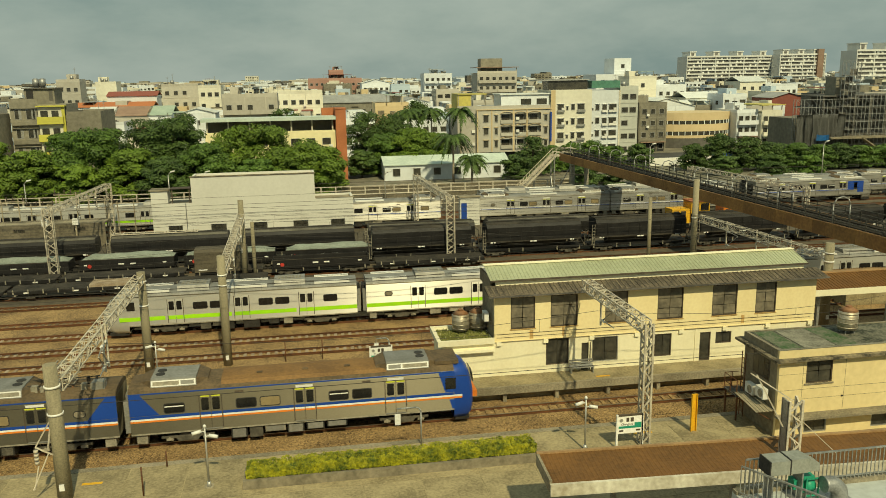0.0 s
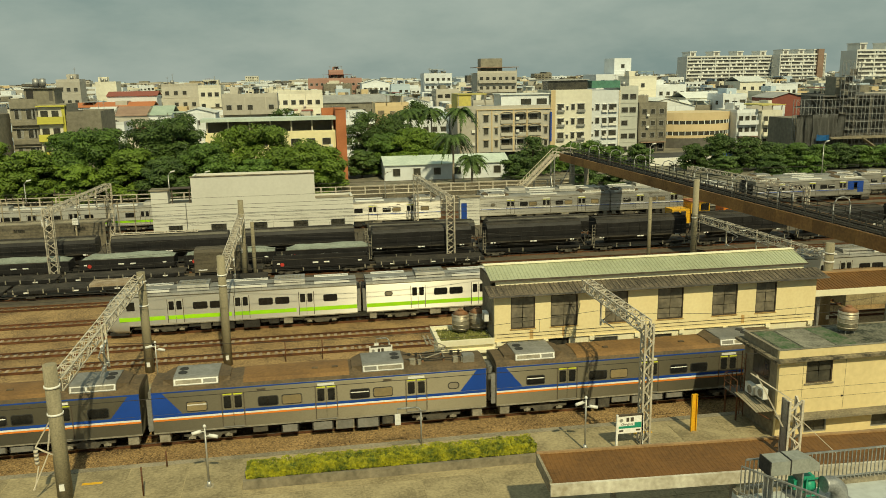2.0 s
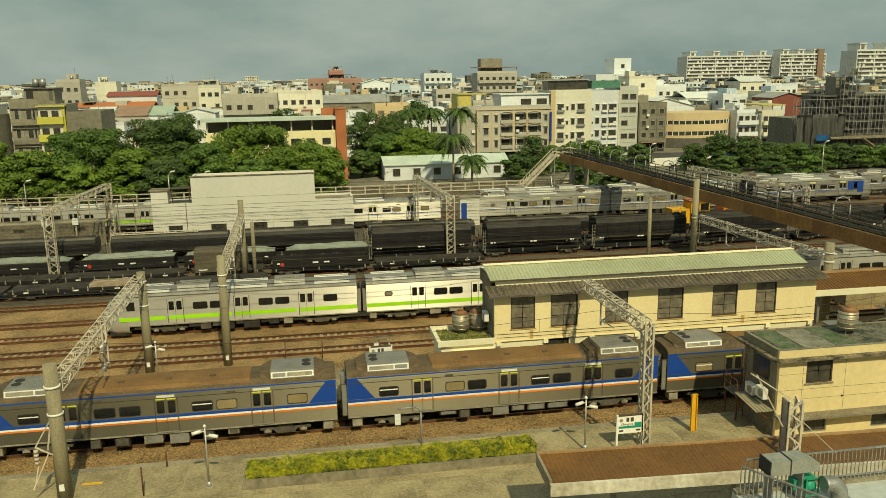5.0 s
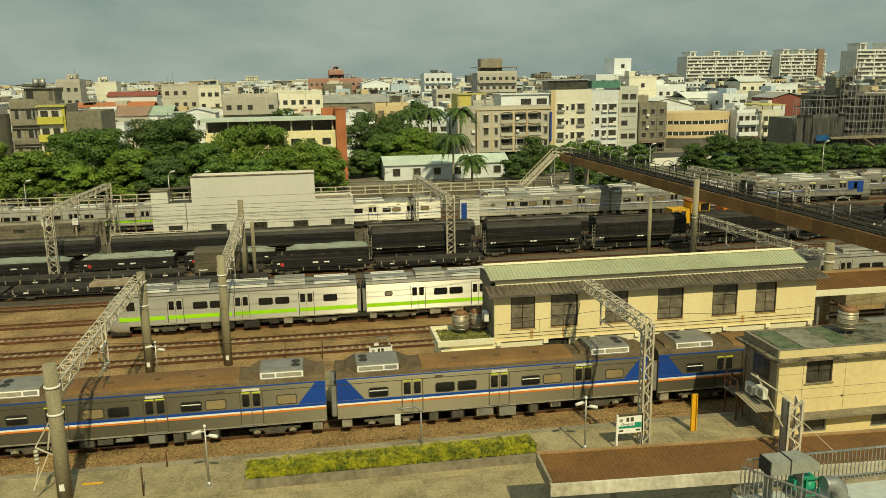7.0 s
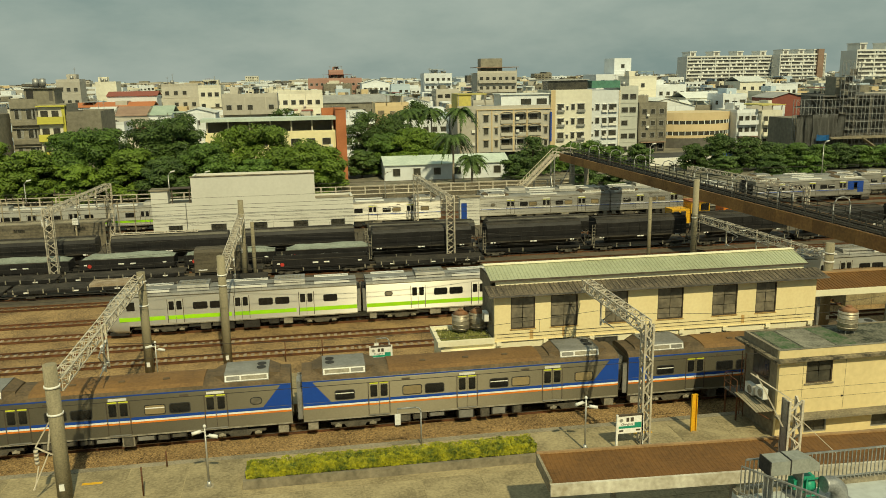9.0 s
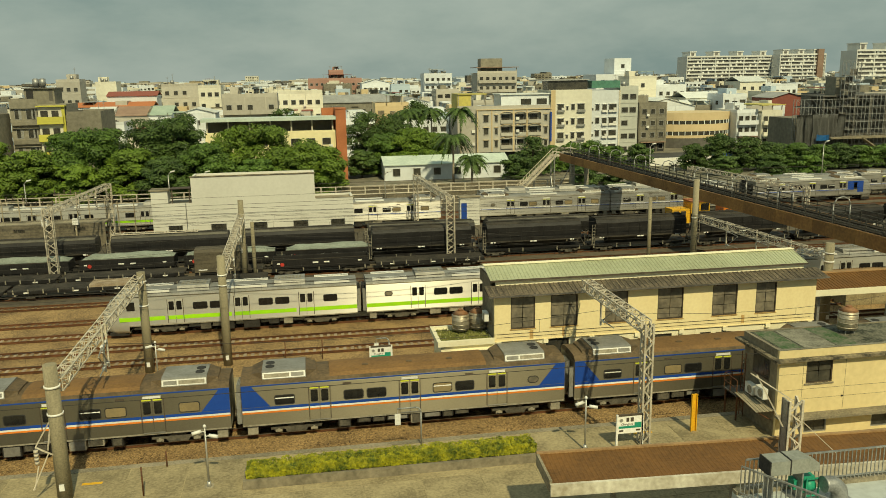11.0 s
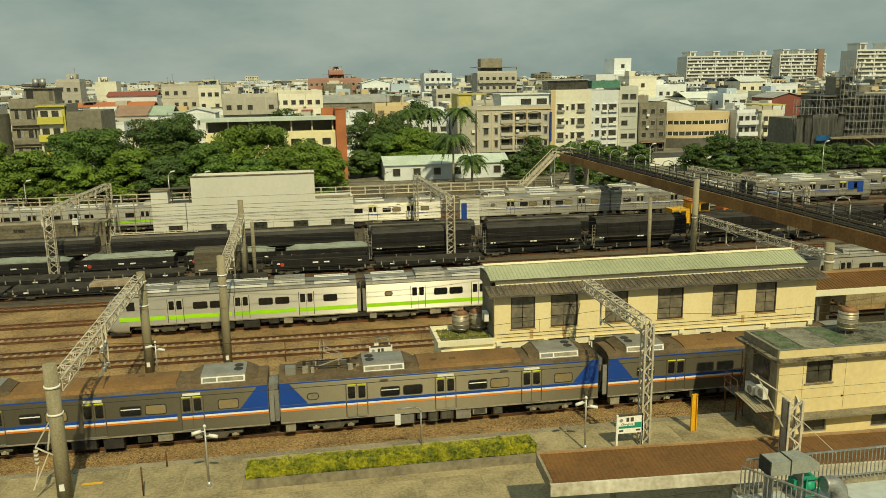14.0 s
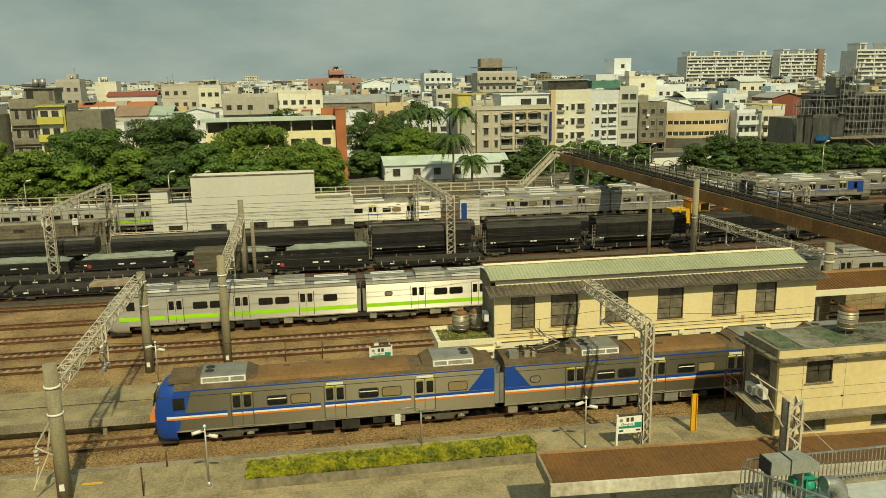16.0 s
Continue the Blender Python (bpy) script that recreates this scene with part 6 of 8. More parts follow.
for off in (0.1, 2.8):
    for z in (8.35, 8.75, 9.15):
        bm = bmesh.new()
        beam(bm, along(0, off, z), along(1, off, z), 0.07)
        part("rail", bm, M["bogie_grey"], fb)
    for k in range(46):
        bm = bmesh.new()
        beam(bm, along(k / 45, off, 8.0), along(k / 45, off, 9.2), 0.07)
        part("post", bm, M["bogie_grey"], fb)
for off in (0.7, 1.1, 1.5, 2.3):
    bm = bmesh.new()
    tube(bm, along(0, off, 8.0), along(1, off, 8.0), 0.1, n=8)
    part("service_pipe", bm, M["under"], fb)
for k in range(11):
    f = (k + 0.5) / 11
    bm = bmesh.new()
    pts = [along(f, 0.3, 8.0), along(f, 0.3, 9.7), along(f, 0.6, 10.2), along(f, 1.2, 10.35), along(f, 1.8, 10.1), along(f, 2.0, 9.6), along(f, 2.0, 8.0)]
    for p, q in zip(pts, pts[1:]):
        tube(bm, p, q, 0.06, n=8)
    part("lamp_arm", bm, M["galv"], fb)
for f in (0.06, 0.9):
    for off in (0.2, 2.7):
        p = along(f, off)
        bm = boxes((p.x - 0.3, p.x + 0.3, p.y - 0.3, p.y + 0.3, 0, 6.5))
        part("pier", bm, M["under_grey"], fb)
bs = thing("bridge_stair", "pale steel stair climbing to the footbridge", "stair")
bm = bmesh.new()
for y in (132.6, 134.6):
    beam(bm, (34.0, y, 0.2), (41.8, y, 7.7), 0.12, 0.35)
part("stringer", bm, M["truss"], bs)
for k in range(30):
    f = k / 30
    part("tread", boxes((34.0 + 7.8 * f, 34.32 + 7.8 * f, 132.65, 134.55, 0.2 + 7.5 * f, 0.26 + 7.5 * f)), M["galv"], bs)
for y in (132.6, 134.6):
    bm = bmesh.new()
    for dz in (0.5, 1.1):
        beam(bm, (34.0, y, 0.2 + dz), (41.8, y, 7.7 + dz), 0.08)
        beam(bm, (41.8, y, 7.7 + dz), (45.5, y, 7.7 + dz), 0.08)
    for k in range(16):
        f = k / 15
        beam(bm, (34.0 + 7.8 * f, y, 0.2 + 7.5 * f), (34.0 + 7.8 * f, y, 1.35 + 7.5 * f), 0.07)
    part("handrail", bm, M["truss"], bs)
part("landing", boxes((41.8, 45.8, 132.4, 134.8, 7.55, 7.75)), M["truss"], bs)
bm = bmesh.new()
for x in (41.5, 45.0):
    for y in (132.6, 134.6):
        beam(bm, (x, y, 0), (x, y, 7.5), 0.2)
    beam(bm, (x, 132.6, 0.5), (x, 134.6, 4.0), 0.1)
    beam(bm, (x, 134.6, 4.0), (x, 132.6, 7.4), 0.1)
beam(bm, (41.5, 132.6, 0.5), (45, 132.6, 7), 0.1)
part("tower", bm, M["galv"], bs)

# loose stones along the near track
g = np.random.RandomState(9)
n = 15000
cx, cy = g.uniform(-19, 33, n), g.uniform(42.3, 48.7, n)
cy = np.where(np.abs(cy - 47.27) < 0.75, cy - 2.4, cy)
r = g.uniform(0.025, 0.07, n)
base = np.array([(1, 0, 0), (-0.4, 0.9, 0), (-0.6, -0.8, 0), (0.1, 0.1, 1.0)])
ang = g.uniform(0, 6.28, n)
co = np.empty((n, 4, 3))
co[:, :, 0] = cx[:, None] + r[:, None] * (base[None, :, 0] * np.cos(ang)[:, None] - base[None, :, 1] * np.sin(ang)[:, None])
co[:, :, 1] = cy[:, None] + r[:, None] * (base[None, :, 0] * np.sin(ang)[:, None] + base[None, :, 1] * np.cos(ang)[:, None])
co[:, :, 2] = 0.095 + r[:, None] * base[None, :, 2]
k = np.arange(n)[:, None] * 4
fa = np.concatenate([k + np.array([[0, 1, 3]]), k + np.array([[1, 2, 3]]), k + np.array([[2, 0, 3]])])
me = bpy.data.meshes.new("loose_stones")
me.from_pydata(co.reshape(-1, 3).tolist(), [], fa.tolist())
me.materials.append(M["ballast"])
tagged(new("loose_stones", me), "loose tan ballast stones beside the near track", "gravel", kind="stuff")

fw = thing("yard_fence", "pale pipe fence on posts behind the far tracks", "fence", at=(0, 130.5, 0))
for z in (0.6, 1.2, 1.75):
    part("pipe_rail", boxes((8, 46, -0.05, 0.05, z, z + 0.12)), M["truss"], fw)
fp = part("post", boxes((-0.1, 0.1, -0.1, 0.1, 0, 1.9)), M["truss"], fw)
fp.location.x = 8
for k in range(1, 16):
    again(fp, Matrix.Translation((8 + 2.5 * k, 0, 0)), fw)
lw = thing("block_wall", "long weathered grey wall along the back lane", "wall", at=(0, 150, 0))
part("wall", boxes((6, 60, 0, 0.3, 0, 1.1)), M["grimy"], lw)
part("cap", boxes((6, 60, -0.1, 0.4, 1.1, 1.22)), M["concrete"], lw)


# ---- trees ----
def tree(x, y, h, r, seed, leafm="leaf", label="broad leafy green tree with dense rounded crown", n=2600, base=0.28, size=0.62, group="trees along the yard"):
    rng = random.Random(seed)
    g = np.random.RandomState(seed)
    h *= 1.05
    r *= 1.08
    t = thing("tree", label, "tree", group, (x, y, 0))
    bm = bmesh.new()
    tube(bm, (0, 0, -0.1), (0.1, 0, h * 0.35), 0.028 * h, 0.018 * h, n=9)
    lobes = []
    for k in range(64):
        a = k * 2.4 + rng.uniform(-0.4, 0.4)
        u = rng.uniform(0.05, 0.97)
        zz = h * (base + (0.95 - base) * u)
        reach = math.sqrt(max(0.06, 1 - (max(u - 0.35, 0) / 0.66) ** 2)) * (0.75 + 0.25 * min(u / 0.3, 1))
        f = rng.uniform(0.2, 0.82) * reach
        c = Vector((math.cos(a) * r * f, math.sin(a) * r * f, zz - 0.05 * h))
        lobes.append((*c, r * rng.uniform(0.22, 0.36), h * rng.uniform(0.045, 0.08)))
        if k % 3 == 0:
            tube(bm, (0, 0, h * rng.uniform(0.2, 0.35)), c, 0.01 * h, 0.004 * h, n=6)
    part("trunk", bm, M["bark"], t, recalc=False)
    lo = np.array(lobes)[g.randint(0, len(lobes), n)]
    d = g.normal(size=(n, 3)) + (0, 0, 0.35)
    d /= np.linalg.norm(d, axis=1)[:, None]
    s = (0.62 + 0.45 * g.rand(n))[:, None]
    p = lo[:, :3] + d * s * lo[:, [3, 3, 4]] * (1, 1, 1.2)
    p[:, 2] = np.maximum(p[:, 2], 0.5 + 0.4 * g.rand(n))
    nn = d + g.normal(size=(n, 3)) * 0.4 + (0, 0, 0.6)
    nn /= np.linalg.norm(nn, axis=1)[:, None]
    w = g.normal(size=(n, 3))
    a2 = np.cross(nn, w)
    a2 /= np.linalg.norm(a2, axis=1)[:, None]
    b2 = np.cross(nn, a2)
    sz = (size * g.uniform(0.6, 1.3, n))[:, None]
    co = np.stack([p - a2 * sz * 0.36, p + b2 * sz * 0.6, p + a2 * sz * 0.36, p - b2 * sz * 0.6], 1)
    me = bpy.data.meshes.new("crown")
    me.from_pydata(co.reshape(-1, 3).tolist(), [], np.arange(n * 4).reshape(-1, 4).tolist())
    me.materials.append(M[leafm])
    ob = new("crown", me)
    ob.parent = t
    return t


def palm(x, y, h, seed, label="tall palm with drooping feathery fronds", fl=4.6):
    rng = random.Random(seed)
    t = thing("palm_tree", label, "palm", "palms", (x, y, 0))
    bm = bmesh.new()
    tube(bm, (0, 0, -0.1), (0.05, 0, h * 0.5), 0.26, 0.2, n=10)
    tube(bm, (0.05, 0, h * 0.5), (0, 0, h), 0.2, 0.16, n=10)
    part("trunk", bm, M["palm_bark"], t, recalc=False)
    for k in range(22):
        a, lift = k * 2.4, rng.uniform(0.15, 1.0)
        bm = bmesh.new()
        prev = Vector((0, 0, h))
        for j in range(1, 9):
            f = j / 8
            q = Vector((math.cos(a) * fl * f, math.sin(a) * fl * f, h + fl * (lift * f - 1.15 * f * f)))
            side = Vector((-math.sin(a), math.cos(a), 0))
            for s in (-1, 1):
                w = 1.0 * math.sin(math.pi * min(f * 0.9 + 0.1, 1)) + 0.1
                for m in (0.1, 0.35, 0.6, 0.85):
                    o = prev.lerp(q, m)
                    tip = o + side * s * w + (q - prev) * 0.8 - Vector((0, 0, 0.35 * w))
                    vs = [bm.verts.new(v) for v in (o, o + (q - prev) * 0.35, tip)]
                    bm.faces.new(vs)
            prev = q
        part("frond", bm, M["leaf_dark"], t, recalc=False)


TL = ("broad leafy green tree with dense rounded crown behind the yard", "dark green tree with heavy uneven crown behind the yard", "yellow-green tree with open sunlit crown behind the yard")
# leaf_light also paints sunlight into some crowns, beside the foliage's own colour
SPOTS = ((-57, 158, 11.0, 6.0, 2), (-49, 153, 9.6, 5.5, 2), (-44, 160, 12.4, 6.2, 0), (-37.5, 156, 13.2, 6.6, 0), (-31, 152, 9.5, 5.6, 2), (-30, 162, 14.6, 6.0, 1),
         (-24, 158, 15.4, 6.4, 1), (-18, 152, 10.2, 5.6, 0), (-13, 156, 13.0, 6.2, 2), (-7, 155, 13.4, 6.4, 2), (-1, 152, 10.4, 5.6, 2), (3, 150, 9.2, 4.4, 2),
         (-62, 150, 8.5, 5.0, 0), (-40, 149, 7.2, 4.6, 2), (-25, 148, 8.2, 4.8, 1), (-9, 148, 7.5, 4.5, 0))
for i, (x, y, h, r, kd) in enumerate(SPOTS):
    tree(x, y, h, r, 200 + i, ("leaf", "leaf_dark", "leaf_light")[kd], TL[kd], 25000, 0.04, 0.38)
# middle trees: two crowns take leaf_light for their sunlit tone
for i, (x, y, h, r, kd) in enumerate(((11.5, 174, 6.0, 3.6, 1), (14, 188, 13.5, 6.0, 1), (19.5, 186, 13.2, 6.0, 1), (22.5, 177, 10.6, 5.5, 2), (27.5, 180, 9.0, 4.8, 2), (17, 178, 9.5, 5, 0), (-5.5, 216, 14.5, 5.5, 1), (29, 214, 15.0, 5, 1))):
    tree(x, y, h, r, 240 + i, ("leaf", "leaf_dark", "leaf_light")[kd], TL[kd], 15000, 0.1, 0.4)
for i, (x, y, h, r, kd) in enumerate(((47.5, 168, 8.6, 4.6, 1), (42, 160, 5.4, 3.6, 0), (53, 172, 6.2, 3.6, 2), (58, 172, 6.6, 3.8, 2), (63, 174, 6.8, 3.6, 2), (69, 176, 5.2, 3.2, 2), (75, 175, 5.6, 3.4, 0), (52, 146, 4.6, 3.2, 0),
                                    (58, 146, 4.2, 3.0, 0), (64, 148, 3.8, 2.6, 2), (84, 166, 6.0, 3.6, 1), (89.5, 165, 8.2, 4.4, 1), (95, 163, 7.4, 4.4, 0), (100, 162, 6.4, 4.2, 0), (105, 161, 6.0, 4.0, 2), (110, 160, 5.6, 4.0, 2),
                                    (115, 160, 5.8, 4.2, 0), (120, 160, 5.2, 4.0, 2), (126, 160, 5.6, 4.2, 2), (132, 160, 5.4, 4.0, 0), (93, 150, 4.8, 3.4, 0), (101, 150, 4.4, 3.4, 2), (86, 156, 4.4, 3.0, 0), (138, 160, 5.5, 4, 0))):
    # leaf colours one step darker here: the dense row's shade is painted in
    tree(x, y, h, r, 270 + i, ("leaf_dark", "leaf_dark", "leaf")[kd], TL[kd], 9000, 0.05, 0.34)
palm(28.9, 160, 9.2, 1)
palm(31.9, 156, 5.2, 2, "short shaggy palm beside the white house", 3.6)
palm(35.4, 186, 13.2, 3)
palm(29.5, 192, 13.0, 4)
palm(24.0, 193, 12.8, 5)

# ---- town ----
# white, cream and beige are cooled: distance haze put into the paint
PAINT = {
    "white": ("white painted", mat("town_white", (0.79, 0.83, 0.85), (0.58, 0.6, 0.6), 0.8, scale=0.12, fine=1.2, bump=0.0, spread=0.25, streak=3)),
    "cream": ("cream painted", mat("town_cream", (0.76, 0.73, 0.6), (0.55, 0.52, 0.42), 0.8, scale=0.12, fine=1.2, bump=0.0, spread=0.25, streak=3)),
    "beige": ("beige tiled", mat("town_beige", (0.53, 0.5, 0.43), (0.36, 0.335, 0.28), 0.8, scale=0.12, fine=1.2, bump=0.0, spread=0.25, streak=3)),
    "grey": ("weathered grey concrete", mat("town_grey", (0.3, 0.275, 0.21), (0.13, 0.12, 0.09), 0.85, scale=0.12, fine=1.2, bump=0.0, spread=0.2, streak=3)),
    "dark": ("dark grey", mat("town_dark", (0.16, 0.15, 0.13), (0.08, 0.075, 0.065), 0.85, scale=0.12, fine=1.2, bump=0.0, spread=0.2, streak=3)),
    "pink": ("dusky pink tiled", mat("town_pink", (0.42, 0.24, 0.19), (0.32, 0.18, 0.14), 0.8, scale=0.12, fine=1.2, bump=0.0, spread=0.25)),
    "tan": ("tan tiled", mat("town_tan", (0.66, 0.52, 0.31), (0.54, 0.42, 0.24), 0.8, scale=0.12, fine=1.2, bump=0.0, spread=0.25, streak=3)),
    "yellow": ("yellow painted", mat("town_yellow", (0.58, 0.55, 0.09), (0.44, 0.4, 0.08), 0.8, scale=0.2, fine=1.5, bump=0.0, spread=0.25)),
    "pale": ("pale grey painted", mat("town_pale", (0.52, 0.53, 0.47), (0.38, 0.385, 0.34), 0.8, scale=0.12, fine=1.2, bump=0.0, spread=0.25, streak=3)),
    "butter": ("pale yellow painted", mat("town_butter", (0.86, 0.78, 0.48), (0.7, 0.62, 0.36), 0.8, scale=0.12, fine=1.2, bump=0.0, spread=0.25, streak=3)),
    "blue": ("pale blue painted", mat("town_blue", (0.5, 0.6, 0.68), (0.42, 0.5, 0.58), 0.8, scale=0.2, fine=1.5, bump=0.0, spread=0.25)),
    "red": ("brick red", mat("town_red", (0.27, 0.08, 0.055), (0.19, 0.06, 0.045), 0.8, scale=0.2, fine=1.5, bump=0.0, spread=0.25)),
    "orange": ("orange", mat("town_orange", (0.46, 0.17, 0.065), (0.34, 0.12, 0.05), 0.8, scale=0.2, fine=1.5, bump=0.0, spread=0.25)),
}
ROOFS = {"concrete": M["concrete"], "green": mat("sheet_green", (0.42, 0.5, 0.4), (0.32, 0.4, 0.32), 0.6, scale=0.3, fine=2, bump=0.0), "red": PAINT["red"][1], "orange": PAINT["orange"][1],
         "white": mat("sheet_white", (0.74, 0.76, 0.72), (0.6, 0.62, 0.58), 0.5, scale=0.3, fine=2, bump=0.0), "grey": mat("sheet_grey", (0.4, 0.4, 0.38), (0.28, 0.28, 0.27), 0.6, scale=0.3, fine=2, bump=0.0),
         "yellow": mat("sheet_ochre", (0.56, 0.48, 0.12), (0.42, 0.36, 0.1), 0.6, scale=0.3, fine=2, bump=0.0), "brown": mat("sheet_brown", (0.3, 0.2, 0.14), (0.22, 0.14, 0.1), 0.7, scale=0.3, fine=2, bump=0.0)}
ROOFS["mint"] = mat("sheet_mint", (0.66, 0.74, 0.64), (0.5, 0.58, 0.5), 0.5, scale=0.3, fine=2, bump=0.0)
WIN_CACHE = {}


def town_window(w, h):
    """A framed window mesh that stands 6 cm proud, with a dark pane set back in it and a sill."""
    key = (round(w, 1), round(h, 1))
    if key not in WIN_CACHE:
        w, h = key
        bm = bmesh.new()
        t = 0.09
        outer = [bm.verts.new(v) for v in ((-w / 2, -0.1, 0), (w / 2, -0.1, 0), (w / 2, -0.1, h), (-w / 2, -0.1, h))]
        back = [bm.verts.new((v.co.x, 0.02, v.co.z)) for v in outer]
        inner = [bm.verts.new(v) for v in ((-w / 2 + t, -0.1, t), (w / 2 - t, -0.1, t), (w / 2 - t, -0.1, h - t), (-w / 2 + t, -0.1, h - t))]
        deep = [bm.verts.new((v.co.x, -0.02, v.co.z)) for v in inner]
        for i in range(4):
            j = (i + 1) % 4
            bm.faces.new((back[i], back[j], outer[j], outer[i]))
            bm.faces.new((outer[i], outer[j], inner[j], inner[i]))
            bm.faces.new((inner[i], inner[j], deep[j], deep[i]))
        bm.faces.new(deep).material_index = 1
        WIN_CACHE[key] = mesh_of("window", bm, [M["alu"], M["win_dark"]], False)
    return WIN_CACHE[key]


def add_windows(t, x0, x1, y, z0, floors, fh, bays, w=1.4, h=1.4, skip=0.0, rng=random):
    for f in range(floors):
        for b in range(bays):
            if rng.random() < skip:
                continue
            o = new("window", town_window(w, h))
            o.parent = t
            o.location = (x0 + (x1 - x0) * (b + 0.5) / bays, y - 0.01, z0 + fh * f + 0.9)


def rooftop(t, w, d, h, rng, wall):
    """Stair head, parapet and drums on a flat roof."""
    bm = boxes((0, w, 0, 0.2, h, h + 0.9), (0, 0.2, 0.2, d, h, h + 0.9), (w - 0.2, w, 0.2, d, h, h + 0.9), (0.2, w - 0.2, d - 0.2, d, h, h + 0.9))
    part("parapet", bm, wall, t)
    if w > 5 and rng.random() < 0.75:
        a = rng.uniform(0.4, w - 4)
        part("stair_head", boxes((a, a + 3.2, d * 0.35, d * 0.75, h, h + 2.6)), wall, t)
    if rng.random() < 0.6 and w > 4:
        # a sheet roof on posts over part of the deck
        a, q = rng.uniform(0, w * 0.4), rng.uniform(2.2, 2.8)
        part("roof_sheet", boxes((a, a + w * 0.55, -0.3, d * 0.5, h + q, h + q + 0.12)), ROOFS[rng.choice(("green", "white", "grey", "red", "white", "brown"))], t)
        tagged(part("sheet_post", boxes(*[(a + w * f, a + w * f + 0.12, 0.25, 0.37, h, h + q) for f in (0.02, 0.27, 0.52)]), M["under_grey"], t), kind="stuff")
        tagged(part("roof_clutter", boxes(*[(a + w * f, a + w * f + rng.uniform(0.4, 1.1), 0.8, 1.6, h, h + rng.uniform(0.9, 1.8)) for f in (0.06, 0.2, 0.36, 0.44)]), PAINT[rng.choice(("dark", "grey", "blue", "white"))][1], t), kind="stuff")
    bm = bmesh.new()
    for k in range(rng.choice((1, 2, 3))):
        a, b, q = rng.uniform(0.4, w - 0.4), rng.uniform(0.5, d - 0.5), rng.uniform(2.5, 5.0)
        beam(bm, (a, b, h), (a, b, h + q), 0.08)
        beam(bm, (a - 0.6, b, h + q - 0.3), (a + 0.6, b, h + q - 0.3), 0.06)
        beam(bm, (a - 0.4, b, h + q - 0.7), (a + 0.4, b, h + q - 0.7), 0.06)
    tagged(part("aerial", bm, M["galv"], t), kind="stuff")
    if rng.random() < 0.75:
        a = rng.uniform(0.8, w - 1.4)
        bm = bmesh.new()
        for k in range(rng.choice((1, 2, 2))):
            tube(bm, (a + 1.4 * k, 1.6, h), (a + 1.4 * k, 1.6, h + 0.8), 0.35, n=8)
            tube(bm, (a + 1.4 * k, 1.6, h + 0.8), (a + 1.4 * k, 1.6, h + 2.0), 0.6, n=12)
        part("water_drum", bm, M["galv"], t)


def building(x, y, w, d, h, floors, bays, paint, extra="", roof="flat", roofm="concrete", ww=1.4, wh=1.4, balcony=0, seed=0, group="", z0=0.0, top=True, trim=""):
    rng = random.Random(seed + int(x * 7) + int(y))
    word, wall = PAINT[paint]
    t = thing("town_building", "%s %sbuilding%s" % (word, ("one", "two", "three", "four", "five", "six", "seven", "eight", "nine", "ten", "eleven", "twelve", "thirteen")[floors - 1] + "-storey " if floors > 1 else "", extra), "building", group or "buildings of the town", (x, y, 0))
    part("wall", boxes((0, w, 0, d, z0, h)), wall, t)
    fh = (h - z0) / max(floors, 1)
    if bays:
        add_windows(t, 0.3, w - 0.3, 0, z0, floors, fh, bays, min(ww, (w - 0.6) / bays * 0.8), min(wh, fh - 1.2), 0.04, rng)
    for f in range(1, floors):
        part("floor_band", boxes((0, w, -0.06, 0.02, z0 + fh * f - 0.12, z0 + fh * f + 0.12)), wall, t)
    if bays > 2 and y < 260 and floors > 2:
        pitch = (w - 0.6) / bays
        for b in range(bays + 1):
            if b % 2 == 0 or b == bays:
                a = 0.3 + pitch * b
                part("pilaster", boxes((a - 0.14, a + 0.14, -0.14, 0.0, z0, h)), wall, t)
        for k in range(max(2, bays * floors // 6)):
            a, f = 0.3 + pitch * (rng.randrange(bays) + 0.5), rng.randrange(floors)
            part("outdoor_unit", boxes((a + 0.5, a + 1.25, -0.62, -0.16, z0 + fh * f + 0.35, z0 + fh * f + 0.95)), M["white"], t)
        # flat black panel painted for the shaded depth of the shop fronts
        part("shop_opening", boxes((0.6, w - 0.6, -0.03, 0.0, 0.2, 2.6)), M["rubber"], t)
        part("awning", boxes((0.4, w - 0.4, -1.3, -0.03, 2.7, 2.85)), ROOFS[rng.choice(("green", "white", "grey", "brown"))], t)
    if balcony:
        bw = (w - 0.4) / balcony
        for f in range(1, floors):
            for b in range(balcony):
                a = 0.2 + bw * b
                bm = boxes((a + 0.1, a + bw - 0.1, -1.15, -0.06, z0 + fh * f - 0.16, z0 + fh * f), (a + 0.1, a + bw - 0.1, -1.15, -1.05, z0 + fh * f, z0 + fh * f + 1.0),
                           (a + 0.1, a + 0.2, -1.05, -0.06, z0 + fh * f, z0 + fh * f + 1.0), (a + bw - 0.2, a + bw - 0.1, -1.05, -0.06, z0 + fh * f, z0 + fh * f + 1.0))
                part("balcony", bm, PAINT[trim][1] if trim else wall, t)
    if roof == "flat":
        if top:
            rooftop(t, w, d, h, rng, wall)
    elif roof == "gable":
        bm = bmesh.new()
        prism(bm, [(-0.4, h), (d / 2, h + d * 0.16), (d + 0.4, h), (d + 0.4, h - 0.15), (d / 2, h + d * 0.16 - 0.15), (-0.4, h - 0.15)], -0.3, w + 0.3)
        part("roof", bm, ROOFS[roofm], t)
    elif roof == "gable_side":
        bm = bmesh.new()
        a = [bm.verts.new((q, -0.4, z)) for q, z in ((-0.3, h), (w / 2, h + w * 0.14), (w + 0.3, h), (w + 0.3, h - 0.15), (w / 2, h + w * 0.14 - 0.15), (-0.3, h - 0.15))]
